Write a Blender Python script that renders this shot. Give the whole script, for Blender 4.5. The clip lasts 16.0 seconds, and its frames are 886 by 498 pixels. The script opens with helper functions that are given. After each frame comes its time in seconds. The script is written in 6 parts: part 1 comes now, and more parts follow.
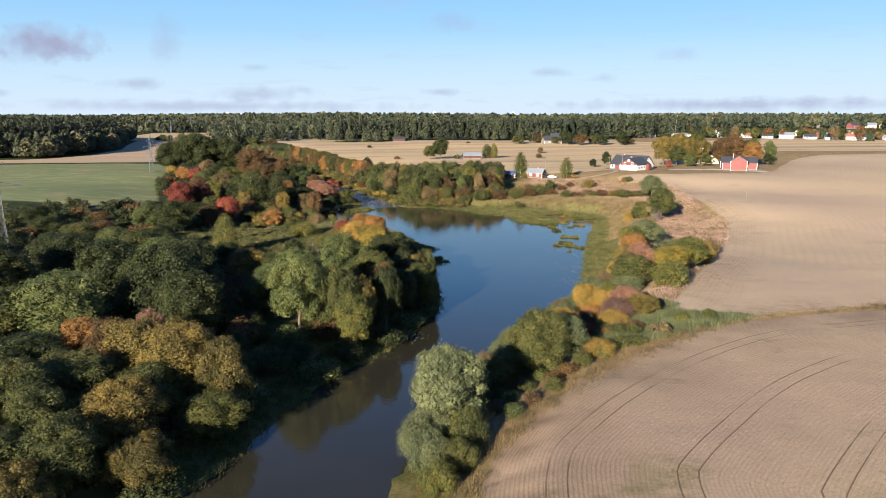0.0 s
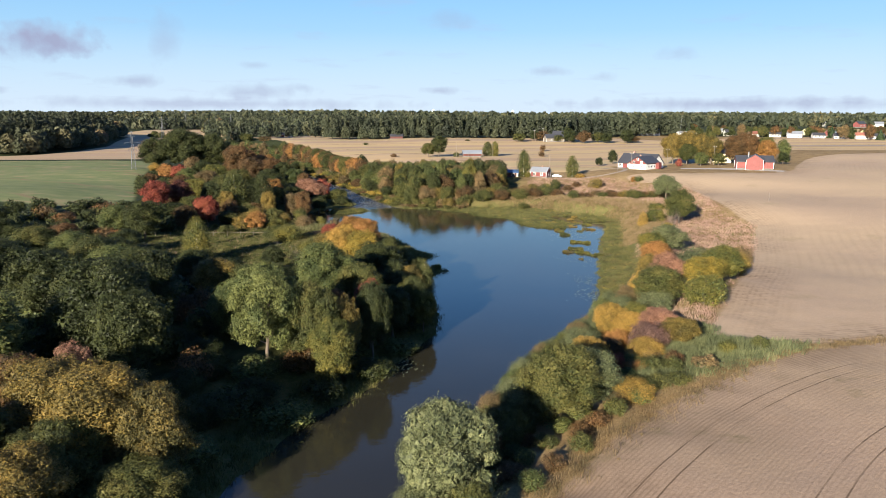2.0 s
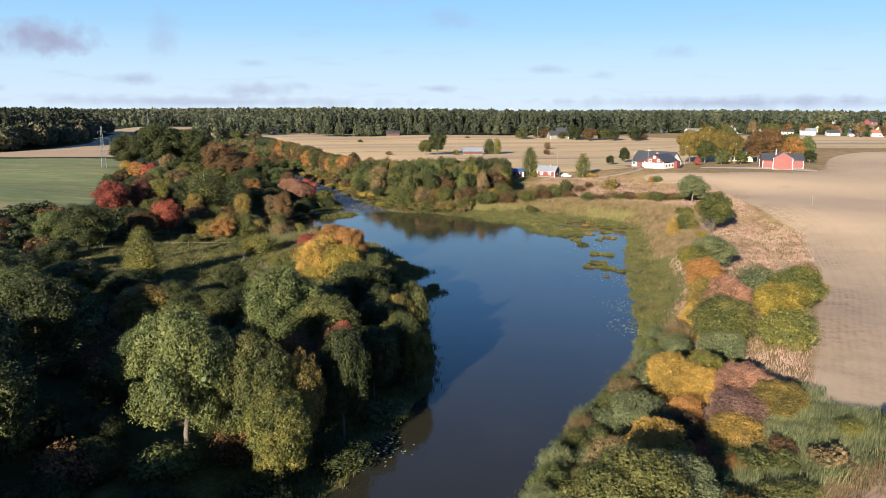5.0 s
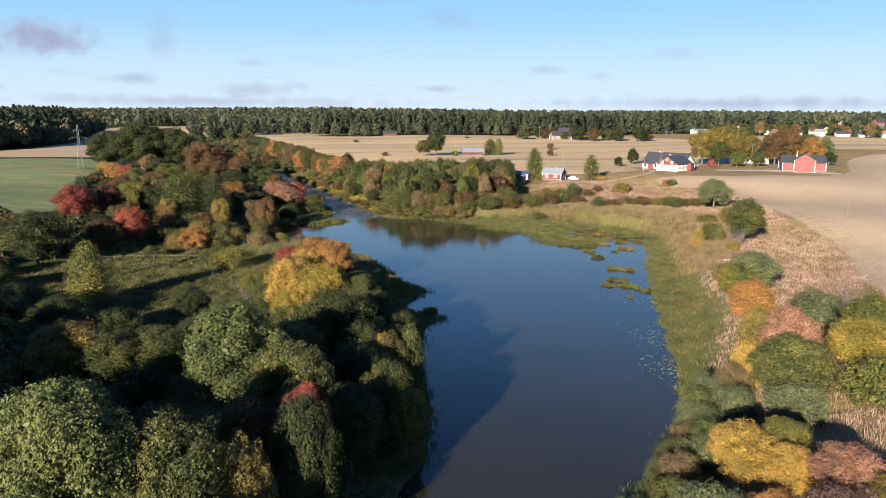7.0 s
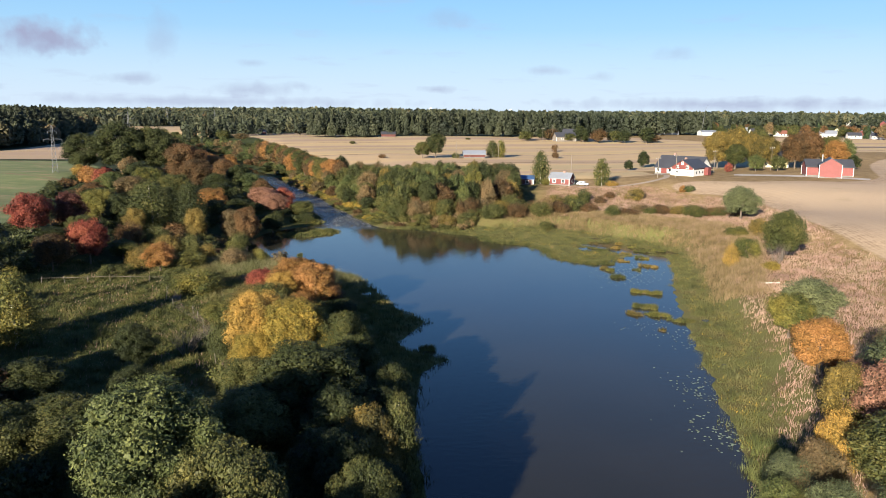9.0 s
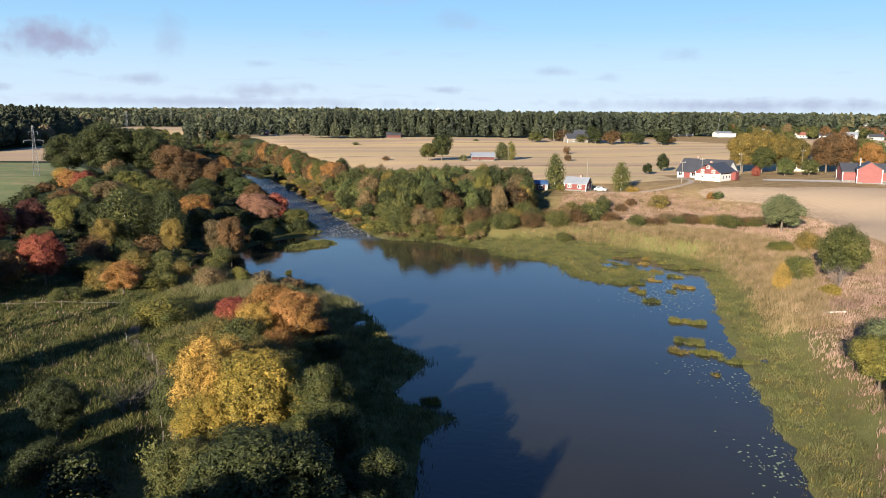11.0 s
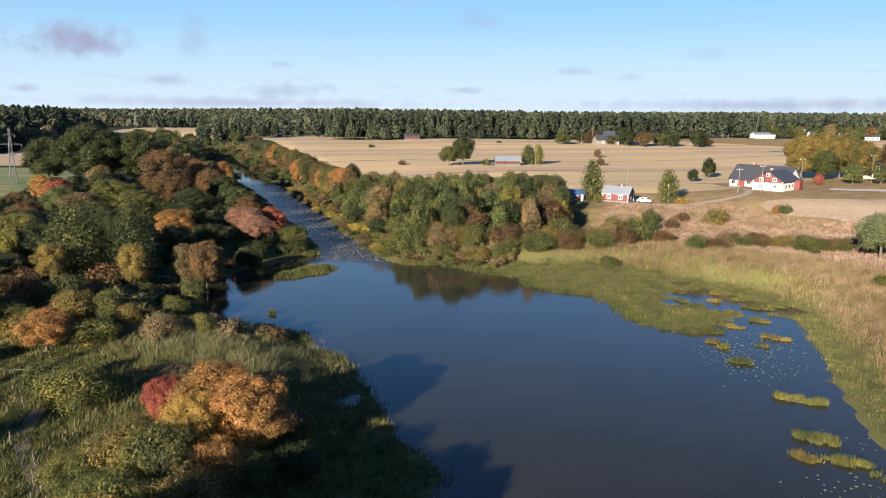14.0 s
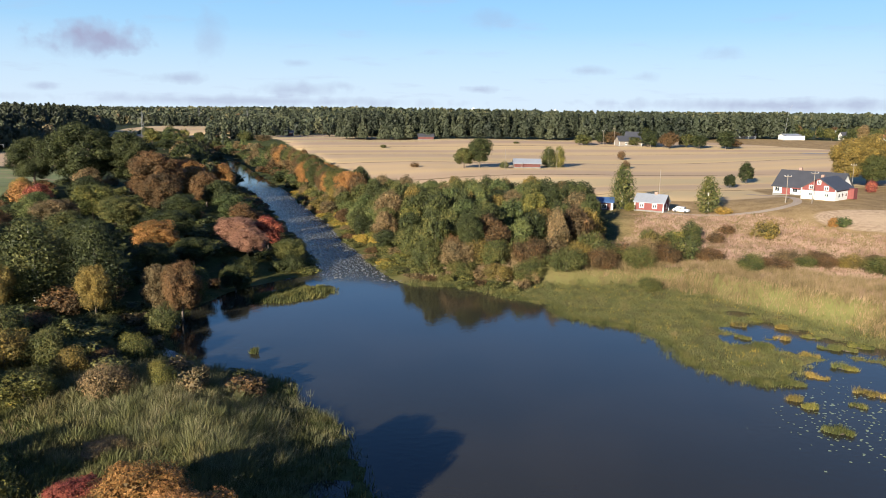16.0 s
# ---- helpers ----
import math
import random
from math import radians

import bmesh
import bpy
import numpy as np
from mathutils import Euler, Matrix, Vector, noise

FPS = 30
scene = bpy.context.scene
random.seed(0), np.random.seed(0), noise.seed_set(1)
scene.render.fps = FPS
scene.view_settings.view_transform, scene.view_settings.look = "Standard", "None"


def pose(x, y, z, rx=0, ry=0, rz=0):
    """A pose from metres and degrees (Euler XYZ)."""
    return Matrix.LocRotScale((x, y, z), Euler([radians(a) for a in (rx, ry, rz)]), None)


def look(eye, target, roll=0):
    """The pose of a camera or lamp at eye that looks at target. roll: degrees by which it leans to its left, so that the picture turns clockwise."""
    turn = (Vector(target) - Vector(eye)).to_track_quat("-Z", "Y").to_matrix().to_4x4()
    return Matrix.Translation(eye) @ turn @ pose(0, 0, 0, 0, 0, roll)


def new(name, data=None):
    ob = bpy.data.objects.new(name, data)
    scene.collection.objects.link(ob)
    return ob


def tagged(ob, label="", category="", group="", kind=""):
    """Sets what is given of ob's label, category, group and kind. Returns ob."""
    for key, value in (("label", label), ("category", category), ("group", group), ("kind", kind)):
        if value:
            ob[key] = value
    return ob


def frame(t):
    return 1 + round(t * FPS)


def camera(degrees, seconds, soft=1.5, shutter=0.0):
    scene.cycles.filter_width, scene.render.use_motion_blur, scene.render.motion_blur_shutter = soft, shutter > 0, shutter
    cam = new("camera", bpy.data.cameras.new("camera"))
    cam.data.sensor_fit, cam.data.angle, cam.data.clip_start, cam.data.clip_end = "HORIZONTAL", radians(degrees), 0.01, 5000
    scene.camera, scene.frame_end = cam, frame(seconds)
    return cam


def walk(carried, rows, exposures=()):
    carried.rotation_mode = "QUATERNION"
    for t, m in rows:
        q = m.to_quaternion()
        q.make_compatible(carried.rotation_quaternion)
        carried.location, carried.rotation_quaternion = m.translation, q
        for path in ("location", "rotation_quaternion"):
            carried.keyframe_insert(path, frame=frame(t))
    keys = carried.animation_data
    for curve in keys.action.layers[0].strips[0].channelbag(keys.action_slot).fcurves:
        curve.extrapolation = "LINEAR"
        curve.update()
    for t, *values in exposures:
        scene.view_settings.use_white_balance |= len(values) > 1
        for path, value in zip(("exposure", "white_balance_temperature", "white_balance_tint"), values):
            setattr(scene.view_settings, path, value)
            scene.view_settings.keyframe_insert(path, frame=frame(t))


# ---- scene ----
cam = camera(63.1, 16.0, soft=0.55)
PATH = [
    (0, (0.05, -60.306, 34.783), (0.046, -58.338, 34.425), 0.0),
    (0.5, (0.148, -55.688, 34.515), (0.143, -53.721, 34.157), -0.0),
    (1, (0.175, -50.972, 34.203), (0.171, -49.005, 33.843), 0.1),
    (1.5, (0.142, -46.214, 33.811), (0.141, -44.247, 33.45), 0.1),
    (2, (0.081, -41.505, 33.431), (0.081, -39.538, 33.069), 0.2),
    (2.5, (0.021, -36.755, 33.042), (0.022, -34.789, 32.677), 0.2),
    (3, (0.057, -32.092, 32.68), (0.058, -30.126, 32.314), 0.2),
    (3.5, (0.098, -27.464, 32.395), (0.098, -25.498, 32.028), 0.3),
    (4, (0.017, -22.6, 32.158), (0.02, -20.634, 31.791), 0.2),
    (6.5, (0.073, 0.779, 31.04), (0.08, 2.745, 30.674), 0.4),
    (7, (0.063, 5.705, 30.961), (0.071, 7.671, 30.595), 0.4),
    (7.5, (0.083, 10.353, 30.908), (0.091, 12.319, 30.541), 0.5),
    (8, (0.073, 15.121, 30.913), (0.082, 17.087, 30.548), 0.5),
    (8.5, (0.077, 19.805, 30.947), (0.085, 21.771, 30.581), 0.5),
    (9, (0.106, 24.813, 30.978), (0.115, 26.78, 30.613), 0.5),
    (11.5, (0.084, 48.121, 30.705), (0.064, 50.088, 30.343), 0.5),
    (12, (0.017, 52.999, 30.692), (-0.014, 54.966, 30.332), 0.4),
    (12.5, (-0.133, 57.662, 30.721), (-0.17, 59.628, 30.36), 0.4),
    (13, (-0.153, 62.723, 30.814), (-0.201, 64.689, 30.453), 0.4),
    (13.5, (-0.225, 67.533, 30.843), (-0.28, 69.499, 30.48), 0.4),
    (14, (-0.402, 72.669, 30.904), (-0.467, 74.634, 30.541), 0.5),
    (14.5, (-0.72, 77.517, 30.977), (-0.792, 79.483, 30.613), 0.5),
    (15, (-0.983, 82.725, 31.073), (-1.066, 84.69, 30.709), 0.6),
    (15.5, (-1.201, 87.447, 31.056), (-1.293, 89.411, 30.691), 0.7),
    (16, (-1.435, 92.188, 31.073), (-1.538, 94.152, 30.707), 0.7),
]
walk(cam, [(t, look(eye, goal, roll)) for t, eye, goal, roll in PATH], exposures=[(0, 1.6), (16, 1.6)])

# ---------------------------------------------------------------- light and sky
SUN_WAY = Vector((0.44, 0.90, -0.28)).normalized()          # the way the sunlight travels
SUN_ELEV = math.asin(-SUN_WAY.z)
sun_data = bpy.data.lights.new("sun", "SUN")
sun_data.energy, sun_data.angle, sun_data.color = 5.0, radians(0.55), (1.0, 0.90, 0.735)
sun = new("sun", sun_data)
sun.matrix_world = look((0, 0, 200), Vector((0, 0, 200)) + SUN_WAY)

world = bpy.data.worlds.new("world")
scene.world = world
world.use_nodes = True
wn, wl = world.node_tree.nodes, world.node_tree.links
wn.clear()
w_out = wn.new("ShaderNodeOutputWorld")
w_bg = wn.new("ShaderNodeBackground")
w_sky = wn.new("ShaderNodeTexSky")
w_sky.sky_type, w_sky.sun_disc = "NISHITA", False
w_sky.sun_elevation = SUN_ELEV
w_sky.sun_rotation = math.atan2(-SUN_WAY.x, -SUN_WAY.y)
w_sky.air_density, w_sky.dust_density, w_sky.ozone_density = 1.0, 0.3, 2.0
w_bg.inputs["Strength"].default_value = 0.0447
# thin drifting clouds: a noise laid on a flat layer high above
w_geo = wn.new("ShaderNodeTexCoord")
w_sep = wn.new("ShaderNodeSeparateXYZ")
wl.new(w_geo.outputs["Generated"], w_sep.inputs[0])


def w_math(op, a, b=None, clamp=False):
    n = wn.new("ShaderNodeMath")
    n.operation, n.use_clamp = op, clamp
    for k, v in enumerate((a, b)):
        if v is None:
            continue
        if isinstance(v, (int, float)):
            n.inputs[k].default_value = v
        else:
            wl.new(v, n.inputs[k])
    return n.outputs[0]


w_high = w_math("MAXIMUM", w_sep.outputs["Z"], 0.012)
w_u = w_math("DIVIDE", w_sep.outputs["X"], w_math("ADD", w_high, 0.10))
w_v = w_math("DIVIDE", w_sep.outputs["Y"], w_math("ADD", w_high, 0.10))
w_comb = wn.new("ShaderNodeCombineXYZ")
wl.new(w_u, w_comb.inputs[0])
wl.new(w_v, w_comb.inputs[1])
w_noise = wn.new("ShaderNodeTexNoise")
w_noise.inputs["Scale"].default_value = 1.7
w_noise.inputs["Detail"].default_value = 6
w_noise.inputs["Roughness"].default_value = 0.55
wl.new(w_comb.outputs[0], w_noise.inputs["Vector"])
w_puff = wn.new("ShaderNodeMapRange")
w_puff.inputs[1].default_value, w_puff.inputs[2].default_value = 0.57, 0.72
wl.new(w_noise.outputs["Fac"], w_puff.inputs[0])
w_veil = wn.new("ShaderNodeMapRange")                        # a pale bank low over the horizon
w_veil.inputs[1].default_value, w_veil.inputs[2].default_value = 0.11, 0.0
w_veil.inputs[3].default_value, w_veil.inputs[4].default_value = 0.0, 0.8
wl.new(w_sep.outputs["Z"], w_veil.inputs[0])
w_mixa = wn.new("ShaderNodeMix")
w_mixa.data_type = "RGBA"
wl.new(w_veil.outputs[0], w_mixa.inputs[0])
w_deep = wn.new("ShaderNodeValToRGB")                        # clear autumn blue, deepening with height
for stop, (pos, tone) in zip((w_deep.color_ramp.elements[0], w_deep.color_ramp.elements.new(0.18), w_deep.color_ramp.elements.new(0.24), w_deep.color_ramp.elements.new(0.46), w_deep.color_ramp.elements[-1]),
                             ((0.0, (0.52, 0.735, 0.91)), (0.14, (0.28, 0.565, 0.89)), (0.25, (0.14, 0.41, 0.91)), (0.46, (0.055, 0.165, 0.48)), (0.75, (0.030, 0.11, 0.38)))):
    stop.position, stop.color = pos, (*tone, 1)
wl.new(w_sep.outputs["Z"], w_deep.inputs[0])
w_gain = wn.new("ShaderNodeMix")
w_gain.data_type, w_gain.blend_type = "RGBA", "MULTIPLY"
w_gain.inputs[0].default_value = 1.0
w_gain.inputs[7].default_value = (8.6, 8.6, 8.6, 1)
wl.new(w_deep.outputs[0], w_gain.inputs[6])
w_tint = wn.new("ShaderNodeMix")
w_tint.data_type = "RGBA"
w_tint.inputs[0].default_value = 0.85
wl.new(w_sky.outputs[0], w_tint.inputs[6])
wl.new(w_gain.outputs[2], w_tint.inputs[7])
wl.new(w_tint.outputs[2], w_mixa.inputs[6])
w_mixa.inputs[7].default_value = (5.4, 6.3, 7.5, 1)
w_mixb = wn.new("ShaderNodeMix")
w_mixb.data_type = "RGBA"
wl.new(w_math("MULTIPLY", w_puff.outputs[0], 0.25), w_mixb.inputs[0])
wl.new(w_mixa.outputs[2], w_mixb.inputs[6])
w_mixb.inputs[7].default_value = (3.6, 4.0, 5.6, 1)
# single clouds: bearing, height, half-width, half-height in degrees, strength
w_az = w_math("MULTIPLY", w_math("ARCTAN2", w_sep.outputs["X"], w_sep.outputs["Y"]), 57.2958)
w_el = w_math("MULTIPLY", w_math("ARCSINE", w_sep.outputs["Z"]), 57.2958)
w_fluff = wn.new("ShaderNodeTexNoise")
w_fluff.inputs["Scale"].default_value, w_fluff.inputs["Detail"].default_value = 42, 5
wl.new(w_geo.outputs["Generated"], w_fluff.inputs["Vector"])
w_last = w_mixb.outputs[2]
for bearing, high, wide, tall, much in ((-27.9, 5.0, 3.6, 1.15, 0.95), (-29.2, 4.5, 3.2, 0.9, 0.5), (-20.6, 5.4, 1.3, 1.9, 0.30), (-22.8, 2.4, 2.4, 0.45, 0.5),
                                         (-14.4, 1.75, 4.0, 0.6, 0.45), (-14.2, 3.7, 1.2, 0.35, 0.35), (-0.4, 1.95, 1.3, 0.32, 0.5), (7.8, 3.4, 1.7, 0.4, 0.4),
                                         (12.0, 3.0, 1.1, 0.45, 0.3), (0.3, 7.2, 2.0, 0.8, 0.25), (-31.6, 1.6, 1.3, 0.3, 0.45), (-10.8, 2.1, 1.2, 0.4, 0.35),
                                         (17.5, 4.6, 1.6, 0.5, 0.25), (22, 0.95, 14.0, 0.5, 0.6), (-18, 0.85, 16.0, 0.45, 0.5)):
    w_d = w_math("SQRT", w_math("ADD", w_math("POWER", w_math("DIVIDE", w_math("SUBTRACT", w_az, bearing), wide), 2.0),
                                w_math("POWER", w_math("DIVIDE", w_math("SUBTRACT", w_el, high), tall), 2.0)))
    w_d = w_math("ADD", w_d, w_math("MULTIPLY", w_math("SUBTRACT", w_fluff.outputs["Fac"], 0.5), 1.9))
    w_fac = wn.new("ShaderNodeMapRange")
    w_fac.inputs[1].default_value, w_fac.inputs[2].default_value = 1.1, 0.1
    w_fac.inputs[3].default_value, w_fac.inputs[4].default_value = 0.0, much
    wl.new(w_d, w_fac.inputs[0])
    w_cl = wn.new("ShaderNodeMix")
    w_cl.data_type = "RGBA"
    wl.new(w_fac.outputs[0], w_cl.inputs[0])
    wl.new(w_last, w_cl.inputs[6])
    w_cl.inputs[7].default_value = (2.9, 3.2, 4.6, 1)
    w_last = w_cl.outputs[2]
wl.new(w_last, w_bg.inputs["Color"])
wl.new(w_bg.outputs[0], w_out.inputs[0])

# ---------------------------------------------------------------- the lie of the land
# Banks of the lake and river, point by point from the south end upstream.
BANK_RIGHT = [(-60, -80), (-22, -25), (-9, -5), (-5, 2), (-2.5, 14), (3, 32), (8, 44), (14, 57), (21, 68), (27, 80), (29.5, 90),
              (31, 100), (35, 117), (38.5, 135), (42, 150), (47, 166), (50, 178), (51, 184), (46, 187)]
BANK_REEDS = [(40, 183), (34, 175.5), (30, 177), (26, 182), (25, 190), (21, 198), (17, 200), (12, 203), (10, 211), (4, 214),
              (1, 218), (-6, 221), (-15, 222)]
BANK_RIVER_EAST = [(-19, 227), (-28, 249), (-37, 270), (-45, 294), (-58, 323), (-78, 373), (-129, 483), (-158, 550), (-215, 660),
                   (-300, 800)]
BANK_RIVER_WEST = [(-314, 794), (-229, 674), (-171, 556), (-142, 482), (-99, 381), (-84, 353), (-63, 303), (-45, 261),
                   (-36, 240), (-33, 229), (-38, 224)]
BANK_LEFT = [(-44, 216), (-47, 205), (-47.5, 195), (-45, 187), (-40, 180), (-34, 175), (-29, 174), (-23, 171), (-21, 166),
             (-15, 160), (-12, 152), (-8.5, 143), (-7, 139), (-2, 131), (-5.5, 121), (-4, 117.5), (1, 114), (-2, 108), (-2.5, 100),
             (-2, 90), (-0.5, 78), (-1, 66), (-5, 57), (-8, 45), (-12, 38), (-15, 34), (-19, 21), (-21, 12), (-24, 2),
             (-36, -14), (-80, -70)]
WATER = np.array(BANK_RIGHT + BANK_REEDS + BANK_RIVER_EAST + BANK_RIVER_WEST + BANK_LEFT, float)

# Boggy shallows between open water and dry land on the east side.
MARSH = np.array([(26, 76), (31, 84), (37, 98), (42, 113), (46, 128), (48, 145), (52, 166), (58, 188), (58, 199), (51, 206), (43, 216),
                  (36, 226), (26, 227), (15, 225), (4, 225), (-6, 224), (-16, 224), (-6, 216), (4, 208), (10, 200), (20, 190), (26, 172),
                  (40, 170), (46, 184), (44, 150), (36, 120), (28, 90)], float)
POOLS = [(-14.3, 146.8, 3.0, 2.2), (41, 198, 6.5, 4.5), (46, 191, 7.5, 4.5), (40.5, 207.5, 3.0, 2.0), (36, 193, 4.0, 2.5), (52, 189, 4.0, 3.5)]   # open pools in the marsh
FIELD_NEAR = np.array([(3, -40), (2.5, -6), (4.5, 6), (8, 12), (14.5, 20), (23.5, 30), (33, 38), (45, 46), (58, 50), (72, 53), (140, 66),
                       (600, 150), (600, -300), (0, -300)], float)
FIELD_MID = np.array([(44, 48.8), (37, 50.5), (37, 56), (41.5, 63), (52, 84), (62, 101), (71, 120), (80, 143), (88, 160), (88, 176), (90, 205), (96, 235), (92, 252),
                      (78, 262), (80, 276), (112, 272), (150, 268), (172, 312), (222, 400), (320, 446), (700, 570), (700, 180), (150, 71), (72, 55.5), (54, 50.2)], float)
FIELD_FAR = np.array([(10, 318), (-26, 338), (-62, 400), (-108, 505), (-150, 620), (-205, 730), (-150, 790), (-90, 700), (-40, 622), (60, 640), (150, 640), (230, 560),
                      (170, 420), (150, 345), (108, 332), (86, 334), (84, 300), (60, 302), (35, 310)], float)
FIELD_GREEN = np.array([(-250, 352), (-215, 357), (-172, 372), (-150, 345), (-128, 262), (-100, 190), (-118, 182), (-200, 178), (-420, 230),
                        (-420, 350)], float)
FIELD_WEST = np.array([(-420, 362), (-250, 364), (-215, 369), (-178, 384), (-185, 430), (-225, 520), (-262, 640), (-330, 790), (-350, 780), (-300, 640),
                       (-258, 520), (-246, 448), (-258, 408), (-284, 394), (-420, 386)], float)
FIELD_EAST = np.array([(205, 420), (240, 452), (700, 610), (1300, 640), (1300, 880), (500, 850), (300, 655), (236, 610), (205, 470)], float)
FIELD_VALLEY = np.array([(-345, 735), (-270, 660), (-215, 720), (-240, 900), (-330, 1120), (-470, 1130), (-430, 950)], float)
MEADOW = np.array([(-70, 160), (-45, 163), (-36, 140), (-28, 118), (-26, 96), (-40, 92), (-60, 100), (-78, 125)], float)

LAND_EAST = [(22, 16, 3.9), (10, 5, 3.2), (60, 30, 4.6), (150, 40, 6), (45, 60, 4.2), (67, 164, 2.8), (60, 130, 2.4), (105, 190, 7.0),
             (42, 288, 6.4), (90, 290, 9.8), (128, 266, 10), (150, 300, 10.6), (14, 400, 9.3), (25, 250, 2.0), (60, 240, 3.4), (0, 300, 4.2),
             (-20, 300, 3), (0, 600, 14.3), (-80, 580, 12.5), (100, 640, 14), (250, 700, 15), (450, 900, 20), (-30, 450, 10.5),
             (200, 450, 12), (400, 300, 14), (300, 100, 9), (60, 320, 8)]
LAND_WEST = [(-56, 147, 1.9), (-35, 104, 1.5), (-40, 42, 2.4), (-60, 60, 3.6), (-77, 128, 2.6), (-86, 176, 4), (-67, 194, 2.6),
             (-124, 308, 6), (-145, 297, 8.8), (-100, 180, 6.0), (-150, 200, 8), (-220, 350, 8.6), (-270, 500, 9.6), (-250, 600, 11),
             (-95, 290, 4), (-200, 50, 9), (-400, 300, 13), (-90, 60, 5), (-30, -40, 3)]
LAND = np.array(LAND_EAST + LAND_WEST, float)


def fence_distance(poly, x, y):
    """Signed distance to the edge of a closed outline: positive inside."""
    a, b = poly, np.roll(poly, -1, axis=0)
    best = np.full(x.shape, 1e9)
    inside = np.zeros(x.shape, bool)
    for (ax, ay), (bx, by) in zip(a, b):
        dx, dy = bx - ax, by - ay
        k = np.clip(((x - ax) * dx + (y - ay) * dy) / (dx * dx + dy * dy + 1e-9), 0, 1)
        best = np.minimum(best, (x - ax - k * dx) ** 2 + (y - ay - k * dy) ** 2)
        if ay != by:
            cross = (ay > y) != (by > y)
            inside ^= cross & (x < (bx - ax) * (y - ay) / (by - ay) + ax)
    d = np.sqrt(best)
    return np.where(inside, d, -d)


def waves(x, y, size, seed=0.0):
    """Smooth irregular ripple of about -1 to 1, size metres long."""
    u, v = x / size * 6.283, y / size * 6.283
    return (np.sin(u * 0.93 + 1.3 * np.sin(v * 0.61 + seed) + seed) + np.sin(v * 1.07 + 1.1 * np.sin(u * 0.53 + 2 * seed) + 1.7)
            + np.sin((u + v) * 0.71 + 1.9 * np.sin((u - v) * 0.37 + seed) + 0.4)) / 3


def rounded(poly, times=2):
    """The outline with its corners cut smooth."""
    for _ in range(times):
        nxt = np.roll(poly, -1, axis=0)
        poly = np.stack([poly * 0.75 + nxt * 0.25, poly * 0.25 + nxt * 0.75], 1).reshape(-1, 2)
    return poly


FIELD_NEAR, FIELD_MID = rounded(FIELD_NEAR, 3), rounded(FIELD_MID)


def smooth(e0, e1, v):
    k = np.clip((v - e0) / (e1 - e0), 0, 1)
    return k * k * (3 - 2 * k)


def lay(x, y):
    """Height of the ground at x, y (arrays)."""
    x, y = np.asarray(x, float), np.asarray(y, float)
    wsum, zsum = np.zeros(x.shape), np.zeros(x.shape)
    for px, py, pz in LAND:
        w = 1.0 / ((x - px) ** 2 + (y - py) ** 2 + 120) ** 1.6
        wsum += w
        zsum += w * pz
    z = zsum / wsum
    r = np.hypot(x, y)
    z = z + smooth(500, 2600, r) * (7 + 5 * waves(x, y, 1700, 1.0)) + smooth(1200, 3600, r) * (20 + 19 * waves(x, y, 2300, 2.0))
    z = z + 0.07 * waves(x, y, 23, 3.0) + 0.035 * waves(x, y, 7, 4.0)
    d = -fence_distance(WATER, x, y) + 0.5 * waves(x, y, 6, 5.0) + 0.25 * waves(x, y, 2.6, 6.0)
    islet = 1 - np.hypot(((x + 33.5) * 0.75 + (y - 212) * 0.66) / 7.5, ((x + 33.5) * -0.66 + (y - 212) * 0.75) / 3.6)
    d = np.maximum(d, islet * 4 + 0.4 * waves(x, y, 3, 7.0))
    bank = np.where(d < 0, np.maximum(d * 0.25, -1.6), 0.04 + 0.07 * d + 0.011 * d * d)
    z = np.where(d < 0, bank, np.minimum(z, bank))
    m = fence_distance(MARSH, x, y)
    boggy = smooth(-3, 2, m) * (d > 0)
    z = z * (1 - boggy) + boggy * np.minimum(z, 0.15 - 0.07 * smooth(196, 180, y) + 0.09 * waves(x, y, 7.3, 8.0) + 0.06 * waves(x, y, 2.7, 9.0))
    pool = np.maximum.reduce([1 - np.hypot((x - px) / pa, (y - py) / pb) for px, py, pa, pb in POOLS]) + 0.22 * waves(x, y, 4.1, 2.2) + 0.15 * waves(x, y, 1.9, 5.5)
    z = np.where(pool > 0, np.minimum(z, -0.45 * pool), z)
    return z


def steps(lo, core_lo, core_hi, hi, fine, grow):
    """Grid lines: fine in the core, growing coarser outward."""
    mid = list(np.arange(core_lo, core_hi + 1e-6, fine))
    up, d = [core_hi], fine
    while up[-1] < hi:
        d = min(d * grow, 110)
        up.append(up[-1] + d)
    down, d = [core_lo], fine
    while down[-1] > lo:
        d = min(d * grow, 110)
        down.append(down[-1] - d)
    return np.array(down[:0:-1] + mid + up[1:])


XS = steps(-4700, -100, 112, 4700, 1.25, 1.09)
YS = steps(-700, -20, 285, 4900, 1.25, 1.07)
GRID_X, GRID_Y = np.meshgrid(XS, YS)
GRID_Z = lay(GRID_X.ravel(), GRID_Y.ravel()).reshape(GRID_X.shape)
GRID_W = fence_distance(WATER, GRID_X.ravel(), GRID_Y.ravel()).reshape(GRID_X.shape)


